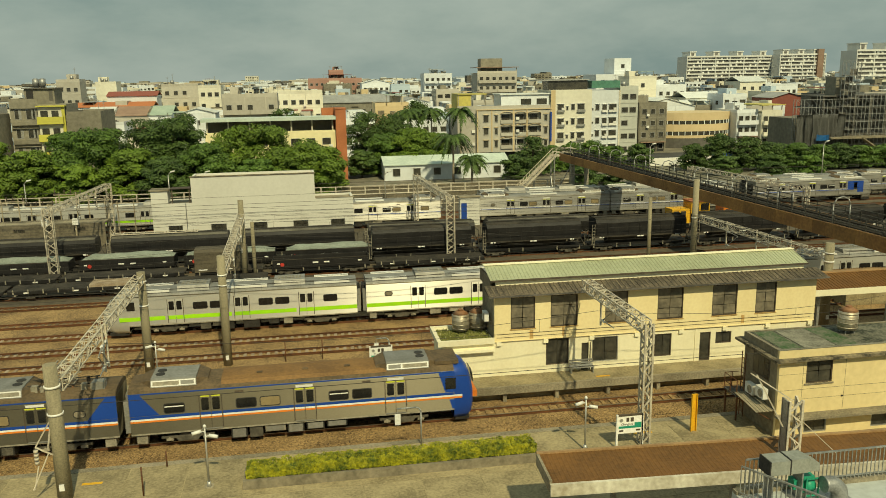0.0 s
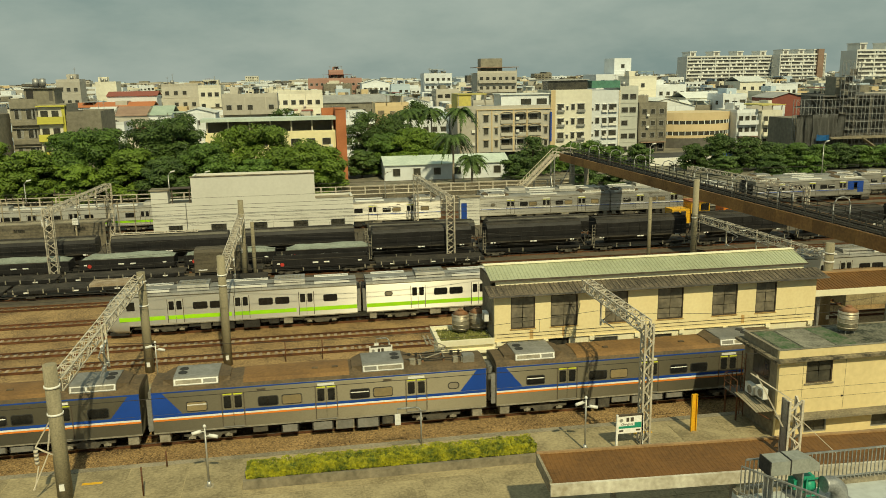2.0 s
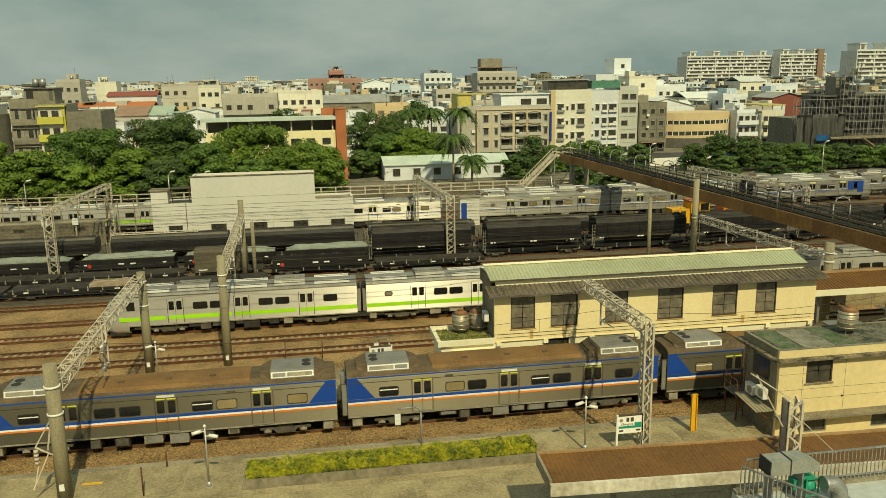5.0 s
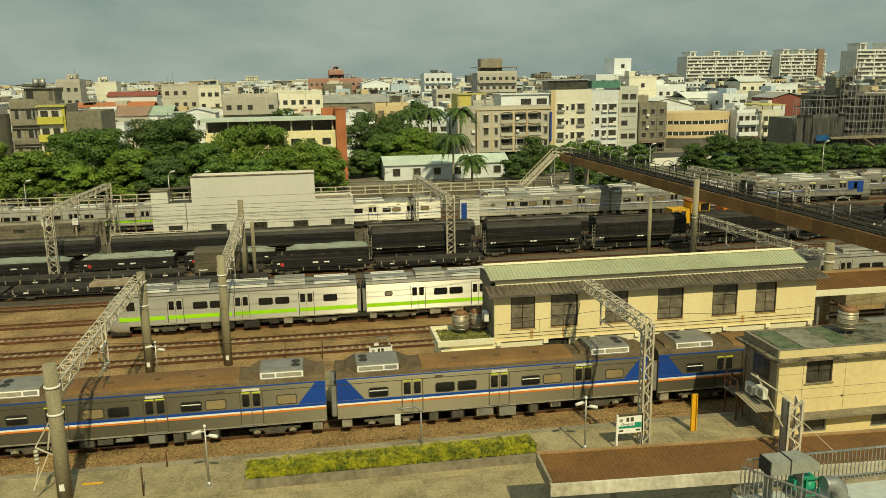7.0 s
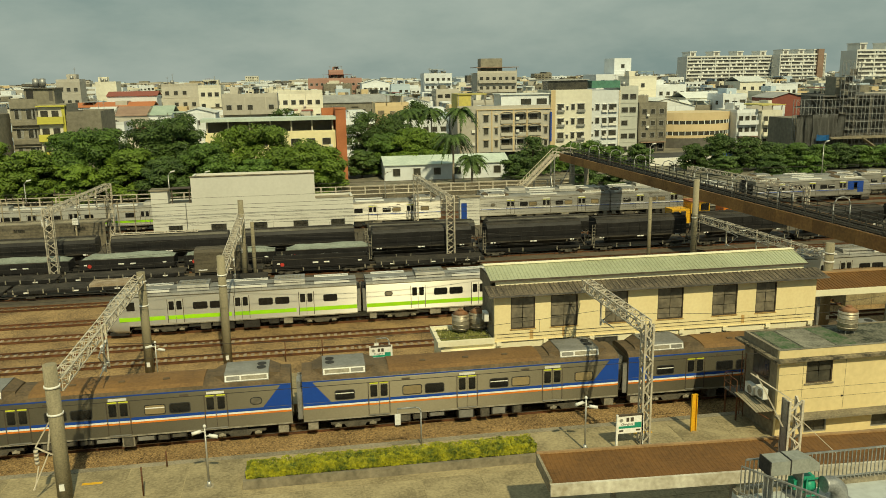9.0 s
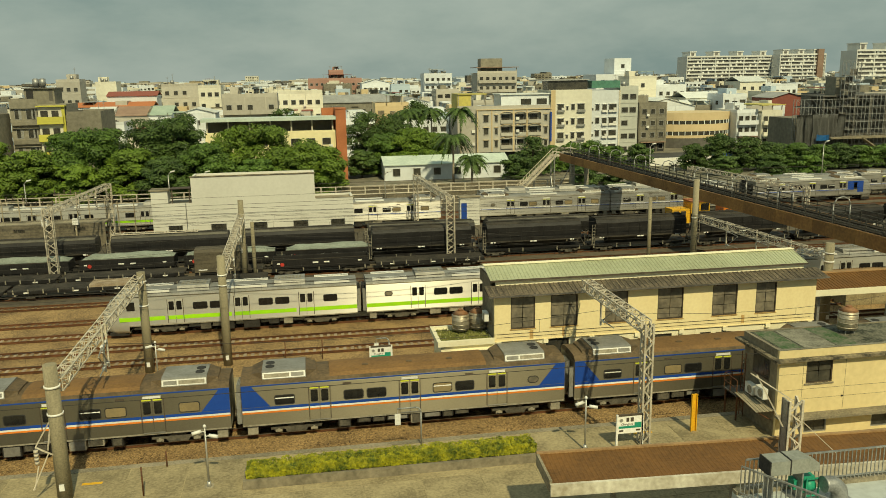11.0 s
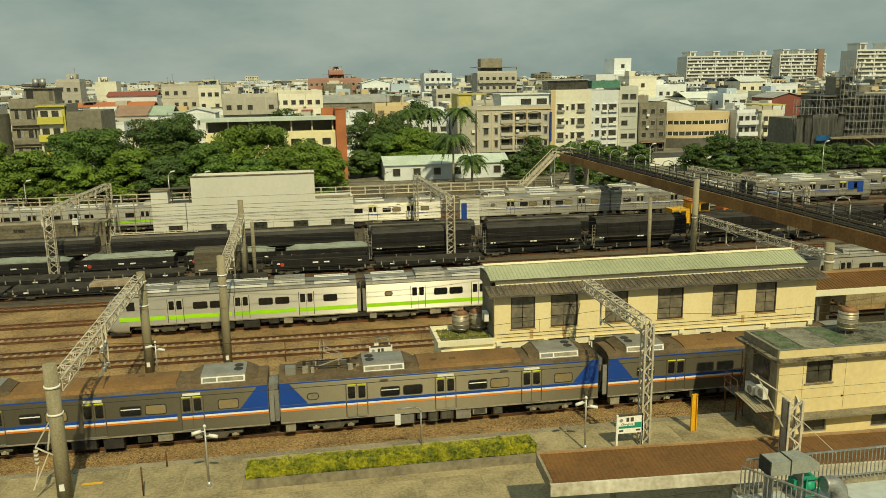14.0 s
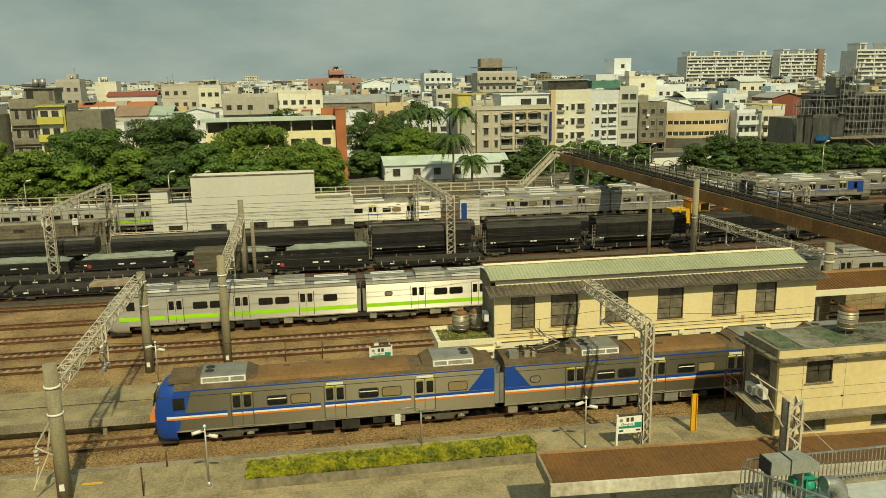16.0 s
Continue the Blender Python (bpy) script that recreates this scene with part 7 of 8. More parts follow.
        b = [bm.verts.new((v.co.x, d + 0.3, v.co.z)) for v in a]
        bm.faces.new(a)
        bm.faces.new(b[::-1])
        for i in range(6):
            bm.faces.new((a[i], a[(i + 1) % 6], b[(i + 1) % 6], b[i]))
        part("roof", bm, ROOFS[roofm], t)
        bm = bmesh.new()
        bm.faces.new([bm.verts.new(v) for v in ((0, 0.02, h - 0.1), (w, 0.02, h - 0.1), (w / 2, 0.02, h + w * 0.14 - 0.16))])
        ret = bmesh.ops.extrude_face_region(bm, geom=bm.faces[:])
        bmesh.ops.translate(bm, vec=(0, d - 0.1, 0), verts=[v for v in ret["geom"] if isinstance(v, bmesh.types.BMVert)])
        part("gable", bm, wall, t)
    elif roof == "slab":
        part("roof", boxes((-0.5, w + 0.5, -0.6, d + 0.3, h + 2.2, h + 2.45)), ROOFS[roofm], t)
        for a in (0.1, w / 2, w - 0.3):
            part("roof_post", boxes((a, a + 0.2, 0.1, 0.3, h, h + 2.2)), M["under_grey"], t)
        part("parapet", boxes((0, w, 0, 0.15, h, h + 0.9)), wall, t)
    return t


# the row along the yard, measured one by one
school = building(-20.2, 170, 26.2, 10, 10.2, 3, 8, "butter", " with open roof deck under pale slab", "none", ww=1.8)
part("roof_slab", boxes((-0.6, 26.4, -1.0, 4.8, 12.8, 13.45)), ROOFS["mint"], school)
part("parapet", boxes((0, 26.2, 0, 0.2, 10.2, 10.65)), PAINT["butter"][1], school)
# dark sheets paint in the shade at the back of the open deck
part("rear_wall", boxes((0, 17.0, 4.4, 4.6, 10.2, 12.8)), PAINT["dark"][1], school)
part("rear_wall", boxes((17.2, 26.0, 4.4, 4.6, 10.2, 12.8)), PAINT["dark"][1], school)
for k in range(7):
    part("column", boxes((0.3 + 4.2 * k, 0.6 + 4.2 * k, 0.3, 0.6, 10.2, 12.8)), M["truss"], school)
tw = thing("brick_tower", "tall red-brown rendered stair tower beside the school", "tower", at=(6.1, 169, 0))
part("shaft", boxes((0, 2.1, 0, 6.2, 0, 14.9)), M["red_brown"], tw)
part("stair_head", boxes((-2.7, 2.1, 6.2, 10.0, 10.3, 14.9)), M["red_brown"], tw)
part("cap", boxes((-0.1, 2.2, -0.1, 6.2, 14.9, 15.05)), M["red_brown"], tw)
wh = building(15.7, 167, 26.4, 9, 3.3, 1, 6, "white", " with pale green sheet roof beside palms", "gable", "mint", 1.6, 1.6)
g = building(-66.3, 200, 12.2, 10, 16.2, 4, 0, "grey", " with yellow balconies and roof drums", "none")
GW, YW = PAINT["grey"][1], PAINT["yellow"][1]
part("parapet", boxes((0, 6.2, 0, 0.2, 16.2, 17.5), (0, 0.2, 0.2, 9.8, 16.2, 17.5)), GW, g)
part("roof_room", boxes((2.9, 9.4, 2, 8, 16.2, 19.7)), GW, g)
part("room_roof", boxes((2.5, 9.8, 1.5, 8.4, 19.7, 19.9)), PAINT["dark"][1], g)
# dark panels on the solid wall paint the shade inside its openings
part("roof_opening", boxes((3.3, 4.8, 1.96, 2.0, 16.8, 19.3)), M["rubber"], g)
part("roof_opening", boxes((8.2, 9.0, 1.96, 2.0, 17.0, 19.6)), PAINT["dark"][1], g)
for a in (5.2, 6.7):
    bm = bmesh.new()
    tube(bm, (a, 3.5, 19.9), (a, 3.5, 20.2), 0.5, n=8)
    tube(bm, (a, 3.5, 20.2), (a, 3.5, 21.9), 0.7, n=16)
    tube(bm, (a, 3.5, 21.9), (a, 3.5, 22.05), 0.7, 0.3, n=16)
    part("water_drum", bm, M["galv"], g)
for z, hh in ((12.9, 2.3), (8.6, 2.1), (4.4, 2.1)):
    for a, ww in ((0.9, 1.5), (3.4, 1.9), (4.9, 0.6)):
        o = part("window", boxes((a, a + ww, -0.05, 0.0, z, z + hh)), M["alu"], g)
        part("pane", boxes((a + 0.1, a + ww * 0.6, -0.07, -0.05, z + 0.1, z + hh - 0.1)), M["win_dark"], o)
    part("ledge", boxes((0.2, 6.0, -0.5, 0.0, z + hh + 0.15, z + hh + 0.3)), GW, g)
    part("balcony_wall", boxes((0.3, 6.0, -0.7, -0.06, z - 1.3, z - 0.5)), GW, g)
part("front", boxes((6.3, 11.9, -1.1, -0.01, 0, 15.7)), PAINT["cream"][1], g, "cream front bay")
part("column", boxes((11.4, 12.1, -1.3, -1.1, 0, 16.0)), YW, g, "yellow painted corner column")
part("front_roof", boxes((6.1, 12.3, -1.9, 0, 15.7, 15.95)), YW, g)
for z in (11.8, 7.8, 3.8):
    part("balcony", boxes((6.2, 11.8, -2.1, -1.98, z, z + 1.65), (6.2, 6.35, -1.98, -1.1, z, z + 1.65), (11.65, 11.8, -1.98, -1.3, z, z + 1.65), (6.35, 11.65, -1.98, -1.1, z, z + 0.15)), YW, g, "bright yellow balcony")
    for a, ww in ((6.8, 1.6), (9.2, 1.5)):
        part("window", boxes((a, a + ww, -1.14, -1.1, z + 1.4, z + 3.0)), M["win_dark"], g)
sw = building(-53.9, 199, 7.4, 14, 13.6, 3, 0, "grey", " with blank stained side wall")
building(-73.5, 190, 6.4, 12, 13.4, 4, 3, "grey", " with dark balconies", balcony=1)
building(-83.6, 300, 7.7, 8, 21.0, 5, 3, "beige")
building(-75.6, 320, 7.3, 8, 20.0, 5, 0, "cream")
building(-68.1, 260, 22.6, 8, 13.6, 3, 8, "white", " under orange-red tiled roof", "gable", "orange")
building(-60.2, 268, 14.7, 8, 16.6, 4, 5, "white", " with red sheet roof", "gable", "red")
building(-58.0, 232, 7.0, 14, 12.0, 3, 2, "white", " with pale sheet roof", "gable", "white")
building(-51.0, 232, 9.0, 14, 12.0, 3, 3, "beige", " with brown sheet roof", "gable", "brown")
building(-42.0, 232, 6.0, 14, 12.0, 3, 2, "white", " with green sheet roof", "gable", "green")
building(-47.5, 290, 12.0, 10, 19.0, 5, 4, "beige")
building(-34.3, 280, 7.2, 10, 18.4, 5, 3, "cream", " with red roof room")
building(-33.0, 224, 9.5, 10, 12.6, 3, 3, "white", " with white gabled sheet roof", "gable_side", "white")
building(-20.7, 215, 13.8, 10, 16.6, 4, 5, "beige", " with open top floor", balcony=2)
building(-9.6, 250, 15.0, 10, 16.6, 4, 6, "cream")
building(2.4, 450, 28.8, 14, 19.8, 5, 10, "pink")
building(13.8, 455, 7.9, 10, 24.2, 6, 3, "pink", " block above the rooftops")
building(5.5, 262, 23.1, 14, 13.4, 3, 8, "grey", " with grey sheet roof and steel tanks", "gable", "grey")
building(27.5, 250, 10.5, 14, 13.4, 3, 3, "white", " with dark gabled roof", "gable_side", "grey")
building(27.7, 400, 13.7, 12, 18.2, 4, 5, "white", " with white gabled hall roof", "gable_side", "white")
building(41.5, 395, 9.0, 12, 16.6, 4, 3, "blue")
building(55.3, 380, 13.3, 12, 21.4, 6, 5, "white", "", balcony=2)
building(22.0, 205, 14.0, 8, 9.5, 3, 6, "white", " with long white balconies", balcony=2)
br = building(68.0, 320, 16.1, 12, 21.8, 6, 6, "beige", " with brown glazed balconies", "slab", "brown", balcony=2)
part("roof_room", boxes((2, 10.8, 3, 9, 21.8, 27.6)), PAINT["grey"][1], br)
b18 = building(36.4, 195, 23.4, 12, 13.0, 1, 0, "beige", " with arched balconies", top=False)
part("roof_shelter", boxes((0.2, 7.4, 0.5, 9, 16.6, 16.85)), ROOFS["yellow"], b18, "yellow sheet rooftop shelter")
for a in (0.3, 3.6, 7.1):
    part("shelter_post", boxes((a, a + 0.18, 0.6, 0.78, 13.0, 16.6)), M["under_grey"], b18)
part("shelter_wall", boxes((0.2, 0.35, 0.8, 9, 13.0, 16.6), (0.35, 3.5, 0.8, 0.95, 13.9, 16.6)), ROOFS["yellow"], b18, "ochre sheet wall")
LOGGIA = [(10.5, 13.5), (14.1, 16.9), (17.4, 20.7)]
bm = bmesh.new()
holed_wall(bm, 4.6, 23.4, 0, 13.0, -1.1, 0.0, [(a, c, z - 0.9, z + 1.25) for z in (4.6, 7.65, 10.7) for a, c in LOGGIA] + [(5.2, 23.0, 0.0, 2.7)])
part("front_bay", bm, PAINT["beige"][1], b18, "beige tiled front with deep balconies")
# black sheet stands for the unlit shop interior
part("shop_opening", boxes((5.2, 23.0, -0.12, -0.01, 0.05, 2.65)), M["rubber"], b18)
for z in (4.6, 7.65, 10.7):
    for k, (a, c) in enumerate(LOGGIA):
        part("balcony", boxes((a, c, -1.45, -1.1, z - 1.1, z - 0.25)), PAINT["beige"][1], b18)
        part("balcony_rail", boxes((a, c, -1.42, -1.36, z - 0.1, z - 0.04)), M["dark_frame"], b18)
        # curved hood over the opening
        bm = bmesh.new()
        prev = None
        for m in range(9):
            u = math.pi * m / 8
            q = Vector(((a + c) / 2 - (c - a) / 2 * math.cos(u), -1.2, z + 1.25 + 0.5 * math.sin(u)))
            if prev is not None:
                beam(bm, prev, q, 0.22, 0.12)
            prev = q
        part("arched_hood", bm, PAINT["tan"][1], b18)
        o = new("window", town_window(2.2, 1.9))
        o.parent, o.location = b18, ((a + c) / 2, -0.02, z - 0.85)
    for a, w2, h2 in ((6.85, 1.3, 1.7), (9.4, 0.8, 1.6), (21.9, 0.9, 1.6)):
        o = new("window", town_window(w2, h2))
        o.parent, o.location = b18, (a, -1.11, z - 0.7)
        part("window_hood", boxes((a - w2 / 2 - 0.15, a + w2 / 2 + 0.15, -1.4, -1.1, z + 1.05, z + 1.15)), PAINT["tan"][1], b18)
    part("outdoor_unit", boxes((3.5, 4.3, -0.5, -0.02, z - 0.2, z + 0.5)), M["white"], b18)
    if z > 5:
        part("outdoor_unit", boxes((14.2, 15.0, -1.9, -1.46, z - 0.2, z + 0.45)), M["white"], b18)
for x in (4.75, 8.3, 13.8, 17.15, 23.2):
    part("pilaster", boxes((x - 0.14, x + 0.14, -1.22, -1.1, 2.8, 13.0)), PAINT["tan"][1], b18)
part("upright_sign", boxes((22.9, 23.2, -1.95, -1.25, 5.0, 12.2)), M["blue"], b18, "blue upright shop sign")
part("cornice", boxes((4.4, 23.5, -1.35, -1.1, 12.9, 13.1)), PAINT["tan"][1], b18)
part("roof_house", boxes((11.2, 23.3, 1.2, 9, 13.0, 16.4)), PAINT["white"][1], b18, "white rooftop house")
part("roof_house_roof", boxes((10.8, 23.6, 0.8, 9.5, 16.4, 16.65)), ROOFS["white"], b18)
for a in (16.2, 20.2):
    part("house_window", boxes((a, a + 2.6, 1.12, 1.2, 14.0, 15.4)), M["win_dark"], b18)
part("parapet", boxes((0, 23.4, 0, 0.2, 13.0, 13.9)), PAINT["beige"][1], b18)
def odd_windows(t, cols, floors, y=0.0, box_mat=None):
    """Windows in columns of unlike widths (centre, width, height); some carry a cage or an outdoor unit."""
    for z in floors:
        for k, (a, w2, h2) in enumerate(cols):
            o = new("window", town_window(w2, h2))
            o.parent, o.location = t, (a, y - 0.01, z)
            if w2 > 1.1:
                part("window_cage", boxes((a - w2 / 2 - 0.1, a + w2 / 2 + 0.1, y - 0.55, y - 0.05, z - 0.5, z + 0.05)), box_mat or M["alu"], t)
                if (k + int(z)) % 2 == 0:
                    part("outdoor_unit", boxes((a + 0.1, a + 0.8, y - 0.62, y - 0.1, z + 0.06, z + 0.6)), M["white"], t)
            part("window_head", boxes((a - w2 / 2 - 0.1, a + w2 / 2 + 0.1, y - 0.25, y, z + h2 + 0.08, z + h2 + 0.18)), M["white"], t)


c19 = building(60.8, 198, 10.8, 12, 17.3, 1, 0, "cream", " with small caged windows", top=False)
part("tan_panel", boxes((0.0, 1.2, -0.12, 0.0, 0, 17.3)), PAINT["tan"][1], c19)
odd_windows(c19, [(2.6, 1.7, 1.5), (4.3, 0.6, 0.9), (5.8, 1.0, 1.5), (7.9, 1.9, 1.5)], (1.6, 5.2, 8.7, 12.3))
part("roof_garden", boxes((0.2, 10.6, 3, 8, 17.3, 19.6)), M["win_dark"], c19)
part("garden_roof", boxes((-3, 10.9, 2.5, 8.5, 19.6, 19.85)), ROOFS["grey"], c19)
w20 = building(72.3, 200, 7.6, 12, 17.0, 1, 0, "white", " with green glass terrace", top=False)
part("pilaster", boxes((7.2, 7.6, -0.2, 0.0, 0, 17.0)), M["stained_white"], w20)
odd_windows(w20, [(1.5, 1.1, 1.5), (3.4, 1.3, 1.4), (5.6, 2.1, 1.5), (0.25, 0.4, 0.5)], (1.8, 5.4, 8.6, 12.0), box_mat=M["white"])
part("terrace_glass", boxes((0, 7.6, 0.4, 6, 17.6, 19.4)), mat("terrace_green", (0.1, 0.24, 0.17), (0.06, 0.15, 0.11), 0.3, bump=0.0), w20)
building(81.0, 203, 5.0, 12, 17.0, 5, 2, "pale", " with glazed bays", ww=1.9)
building(88.5, 208, 8.0, 12, 12.5, 4, 3, "grey", " with yellow upright sign")
building(102.5, 280, 14.8, 14, 20.8, 5, 3, "white", " with blank white upper walls", top=False)
building(110.8, 284, 6.4, 10, 26.4, 6, 1, "white", " tower block", top=False)
building(110.1, 268, 9.9, 10, 19.2, 5, 1, "cream")
building(99.5, 235, 18.5, 16, 11.0, 3, 6, "white", " with white arched hall roof", "gable_side", "white")
cv = thing("curved_building", "tan curved-front hall with ribbon windows", "building", at=(110.5, 223, 0))
for z0, z1, m, r in ((0, 2.8, PAINT["dark"][1], 11.6), (2.8, 3.6, PAINT["tan"][1], 12.0), (3.6, 4.7, M["win_dark"], 11.8), (4.7, 6.7, PAINT["tan"][1], 12.0), (6.7, 7.7, M["win_dark"], 11.8), (7.7, 9.9, PAINT["tan"][1], 12.0)):
    bm = bmesh.new()
    nn = 28
    lo = [bm.verts.new((r * math.cos(math.tau * k / nn), 7.5 * math.sin(math.tau * k / nn), z0)) for k in range(nn)]
    hi = [bm.verts.new((v.co.x, v.co.y, z1)) for v in lo]
    for k in range(nn):
        bm.faces.new((lo[k], lo[(k + 1) % nn], hi[(k + 1) % nn], hi[k]))
    bm.faces.new(hi)
    bm.faces.new(lo[::-1])
    part("ribbon_window" if z0 in (3.6, 6.7) else "storey", bm, m, cv)
for k in range(20):
    a = math.pi + math.pi * (k + 0.5) / 20
    x, y = 11.85 * math.cos(a), 7.4 * math.sin(a)
    for z in (3.6, 6.7):
        part("mullion", boxes((x - 0.1, x + 0.1, y - 0.15, y + 0.15, z, z + 1.05)), PAINT["white"][1], cv)
building(121.5, 216, 6.5, 12, 9.6, 3, 3, "white", "", balcony=1)
building(128.0, 214, 6.4, 12, 9.4, 3, 3, "cream", " with cluttered balconies", "slab", "yellow", balcony=2)
building(127.3, 290, 14.6, 12, 15.8, 4, 5, "white")
building(127.4, 260, 10.3, 12, 12.6, 3, 2, "cream", " with pale gabled roof", "gable", "white")
building(138.0, 262, 12.0, 12, 12.0, 3, 4, "white")
building(169.2, 300, 10.9, 12, 17.2, 4, 3, "cream", "", "gable", "white")
building(179.0, 300, 15.2, 12, 15.2, 4, 6, "white")
building(146.8, 240, 11.2, 12, 12.8, 3, 0, "red", " with red sheet walls", "gable_side", "grey")
building(120.0, 245, 14.0, 10, 10.8, 3, 4, "white", " with low gabled roof", "gable", "white")


# wall colour greyed to carry the haze over the far blocks
M["apartment"] = mat("apartment", (0.74, 0.74, 0.7), (0.56, 0.56, 0.53), 0.8, scale=0.12, fine=1.2, bump=0.0, spread=0.25, streak=3)
M["far_glass"] = mat("far_glass", (0.26, 0.25, 0.23), (0.12, 0.115, 0.105), 0.4, scale=0.5, fine=2, bump=0.0)


def apartment(x, y, w, d, h, floors, bays, label, rz=0, tall=4.0):
    t = thing("apartment_block", label, "building", "tall apartment blocks", (x, y, 0), rz)
    part("core", boxes((0, w, 0.0, d, 0, h)), M["apartment"], t)
    fh, fills = h / floors, []
    for f in range(2, floors):
        part("balcony_band", boxes((0.5, w - 0.5, -1.2, 0, fh * f - 0.15, fh * f + 0.75)), M["apartment"], t)
        # dark strip for the glazing and the painted shade of the balcony recess
        part("ribbon_glazing", boxes((0.8, w - 0.8, -0.04, 0.02, fh * f + 0.8, fh * (f + 1) - 0.2)), M["far_glass"], t)
        for b in range(bays):
            if (f * 7 + b * 5) % 4 < 2:
                a = w * (b + 0.2 + 0.15 * ((f + b) % 3)) / bays
                fills.append((a, a + w / bays * 0.35, -0.5, -0.04, fh * f + 0.75, fh * (f + 1) - 0.2))
    part("enclosed_balcony", boxes(*fills), M["apartment"], t)
    for b in range(0, bays + 1, 3):
        a = w * b / bays
        part("pier", boxes((a - 0.3, a + 0.3, -1.3, 0, 0, h + 0.5)), M["apartment"], t)
    part("parapet_band", boxes((0.2, w - 0.2, -1.5, -1.3, h - 0.6, h + 0.5)), M["apartment"], t)
    nl = max(2, bays // 4)
    for b in range(nl):
        a = 3 + (w - 12) * b / (nl - 1)
        part("lift_house", boxes((a, a + 5, 1, d - 2, h, h + tall - 0.8)), M["apartment"], t)
        part("lift_house_roof", boxes((a - 0.4, a + 5.4, 0.5, d - 1.5, h + tall - 0.8, h + tall)), M["apartment"], t)
        part("lift_house_window", boxes((a + 1, a + 3.4, 0.9, 1.0, h + 0.8, h + tall - 1.2)), M["far_glass"], t)
    return t


apartment(292.7, 600, 71, 16, 32.4, 12, 18, "long pale twelve-storey apartment block on the skyline")
ap = apartment(363.4, 588, 38.5, 16, 33.0, 12, 12, "pale apartment block with brown stair tower on the skyline")
part("stair_tower", boxes((31.0, 36.0, -2.5, 0, 0, 37.0)), ROOFS["brown"], ap, "brown tiled stair tower")
apartment(364.5, 500, 70, 16, 33.4, 12, 16, "tall white apartment block with rooftop houses", tall=5.0)

# building under scaffolding
sf = thing("scaffolded_building", "unfinished grey building wrapped in scaffolding and dark netting", "building", at=(108, 175, 0))
part("core", boxes((7, 14, 3, 14, 0, 10.0)), PAINT["grey"][1], sf)
for z in (6.0, 9.2, 12.4, 15.2):
    part("floor_slab", boxes((14, 36, 3, 14, z - 0.3, z)), PAINT["dark"][1], sf)
for k in range(6):
    part("column", boxes((14.2 + 4.2 * k, 14.8 + 4.2 * k, 3.2, 3.8, 0, 15.0)), PAINT["dark"][1], sf)
part("rear_wall", boxes((14, 36, 7.6, 8, 0, 15.0)), PAINT["dark"][1], sf)
part("stair_core", boxes((18.5, 22, 5, 9, 0, 19.5)), PAINT["grey"][1], sf)
for k in range(6):
    bm = bmesh.new()
    x0, x1 = 5.9 + 2.1 * k, 7.95 + 2.1 * k
    nx, nz = 8, 10
    gv = [[bm.verts.new((x0 + (x1 - x0) * i / nx, 0.4 + 0.55 * noise.noise((x0 * 1.5 + i * 0.55, j * 0.35, k)), 0.3 + 10.6 * j / nz)) for j in range(nz + 1)] for i in range(nx + 1)]
    for i in range(nx):
        for j in range(nz):
            bm.faces.new((gv[i][j], gv[i + 1][j], gv[i + 1][j + 1], gv[i][j + 1])).smooth = True
    bmesh.ops.solidify(bm, geom=bm.faces[:], thickness=0.04)
    part("netting_sheet", bm, M["netting"], sf, "dark hanging scaffold netting")
bm = bmesh.new()
for i in range(3, 18):
    for y in (1.0, 2.2):
        top = 14.2 + 2.0 * noise.noise((i * 0.9, 4, 0)) if i < 9 else 23.0 if i < 12 else 15.5
        beam(bm, (i * 2, y, 0), (i * 2, y, top), 0.13)
for j in range(1, 14):
    z = j * 1.8
    a, b = (6, 34) if z < 15.5 else (18, 22)
    for y in (1.0, 2.2):
        beam(bm, (a, y, z), (b, y, z), 0.08)
    for i in range(int(a / 2), int(b / 2)):
        beam(bm, (i * 2, 1.0, z), (i * 2 + 2, 1.0, z - 1.8), 0.05)
tagged(part("scaffold_tube", bm, M["galv"], sf), kind="stuff")
for j in range(3, 12):
    part("tower_board", boxes((18, 22, 1.0, 2.2, 1.8 * j - 0.02, 1.8 * j + 0.12)), PAINT["dark"][1], sf)
    part("tower_netting", boxes((18 + (j % 3), 20 + (j % 3), 2.25, 2.3, 1.8 * j + 0.15, 1.8 * j + 1.6)), PAINT["dark"][1], sf)
part("deck", boxes((14, 36, -1.5, 3.0, 5.2, 5.6)), M["concrete"], sf)
bm = bmesh.new()
beam(bm, (22, -1.2, 5.4), (30, -1.6, 0.4), 1.6, 0.25)
part("ramp", bm, M["concrete"], sf)
bm = bmesh.new()
gv = [[bm.verts.new((11.0 + 0.62 * i, -0.2 - 0.5 * math.sin(i * 0.8) ** 2, 4.9 + 0.36 * j - 0.25 * math.sin(i * 0.6) * (j / 4))) for j in range(5)] for i in range(6)]
for i in range(5):
    for j in range(4):
        bm.faces.new((gv[i][j], gv[i + 1][j], gv[i + 1][j + 1], gv[i][j + 1]))
bmesh.ops.solidify(bm, geom=bm.faces[:], thickness=0.05)
part("blue_sheet", bm, mat("tarp_blue", (0.05, 0.25, 0.6), (0.04, 0.18, 0.45), 0.5, bump=0.0), sf, "blue plastic sheet")

# street, low wall and a parked car
tagged(part("road", boxes((40, 200, 178, 205, -0.05, 0.03)), M["asphalt"]), "grey asphalt street beyond the yard", "road", kind="structure")
tagged(part("low_wall", boxes((70, 96, 176.5, 176.9, 0, 1.8)), M["white"]), "low white boundary wall along the street", "wall", kind="structure")


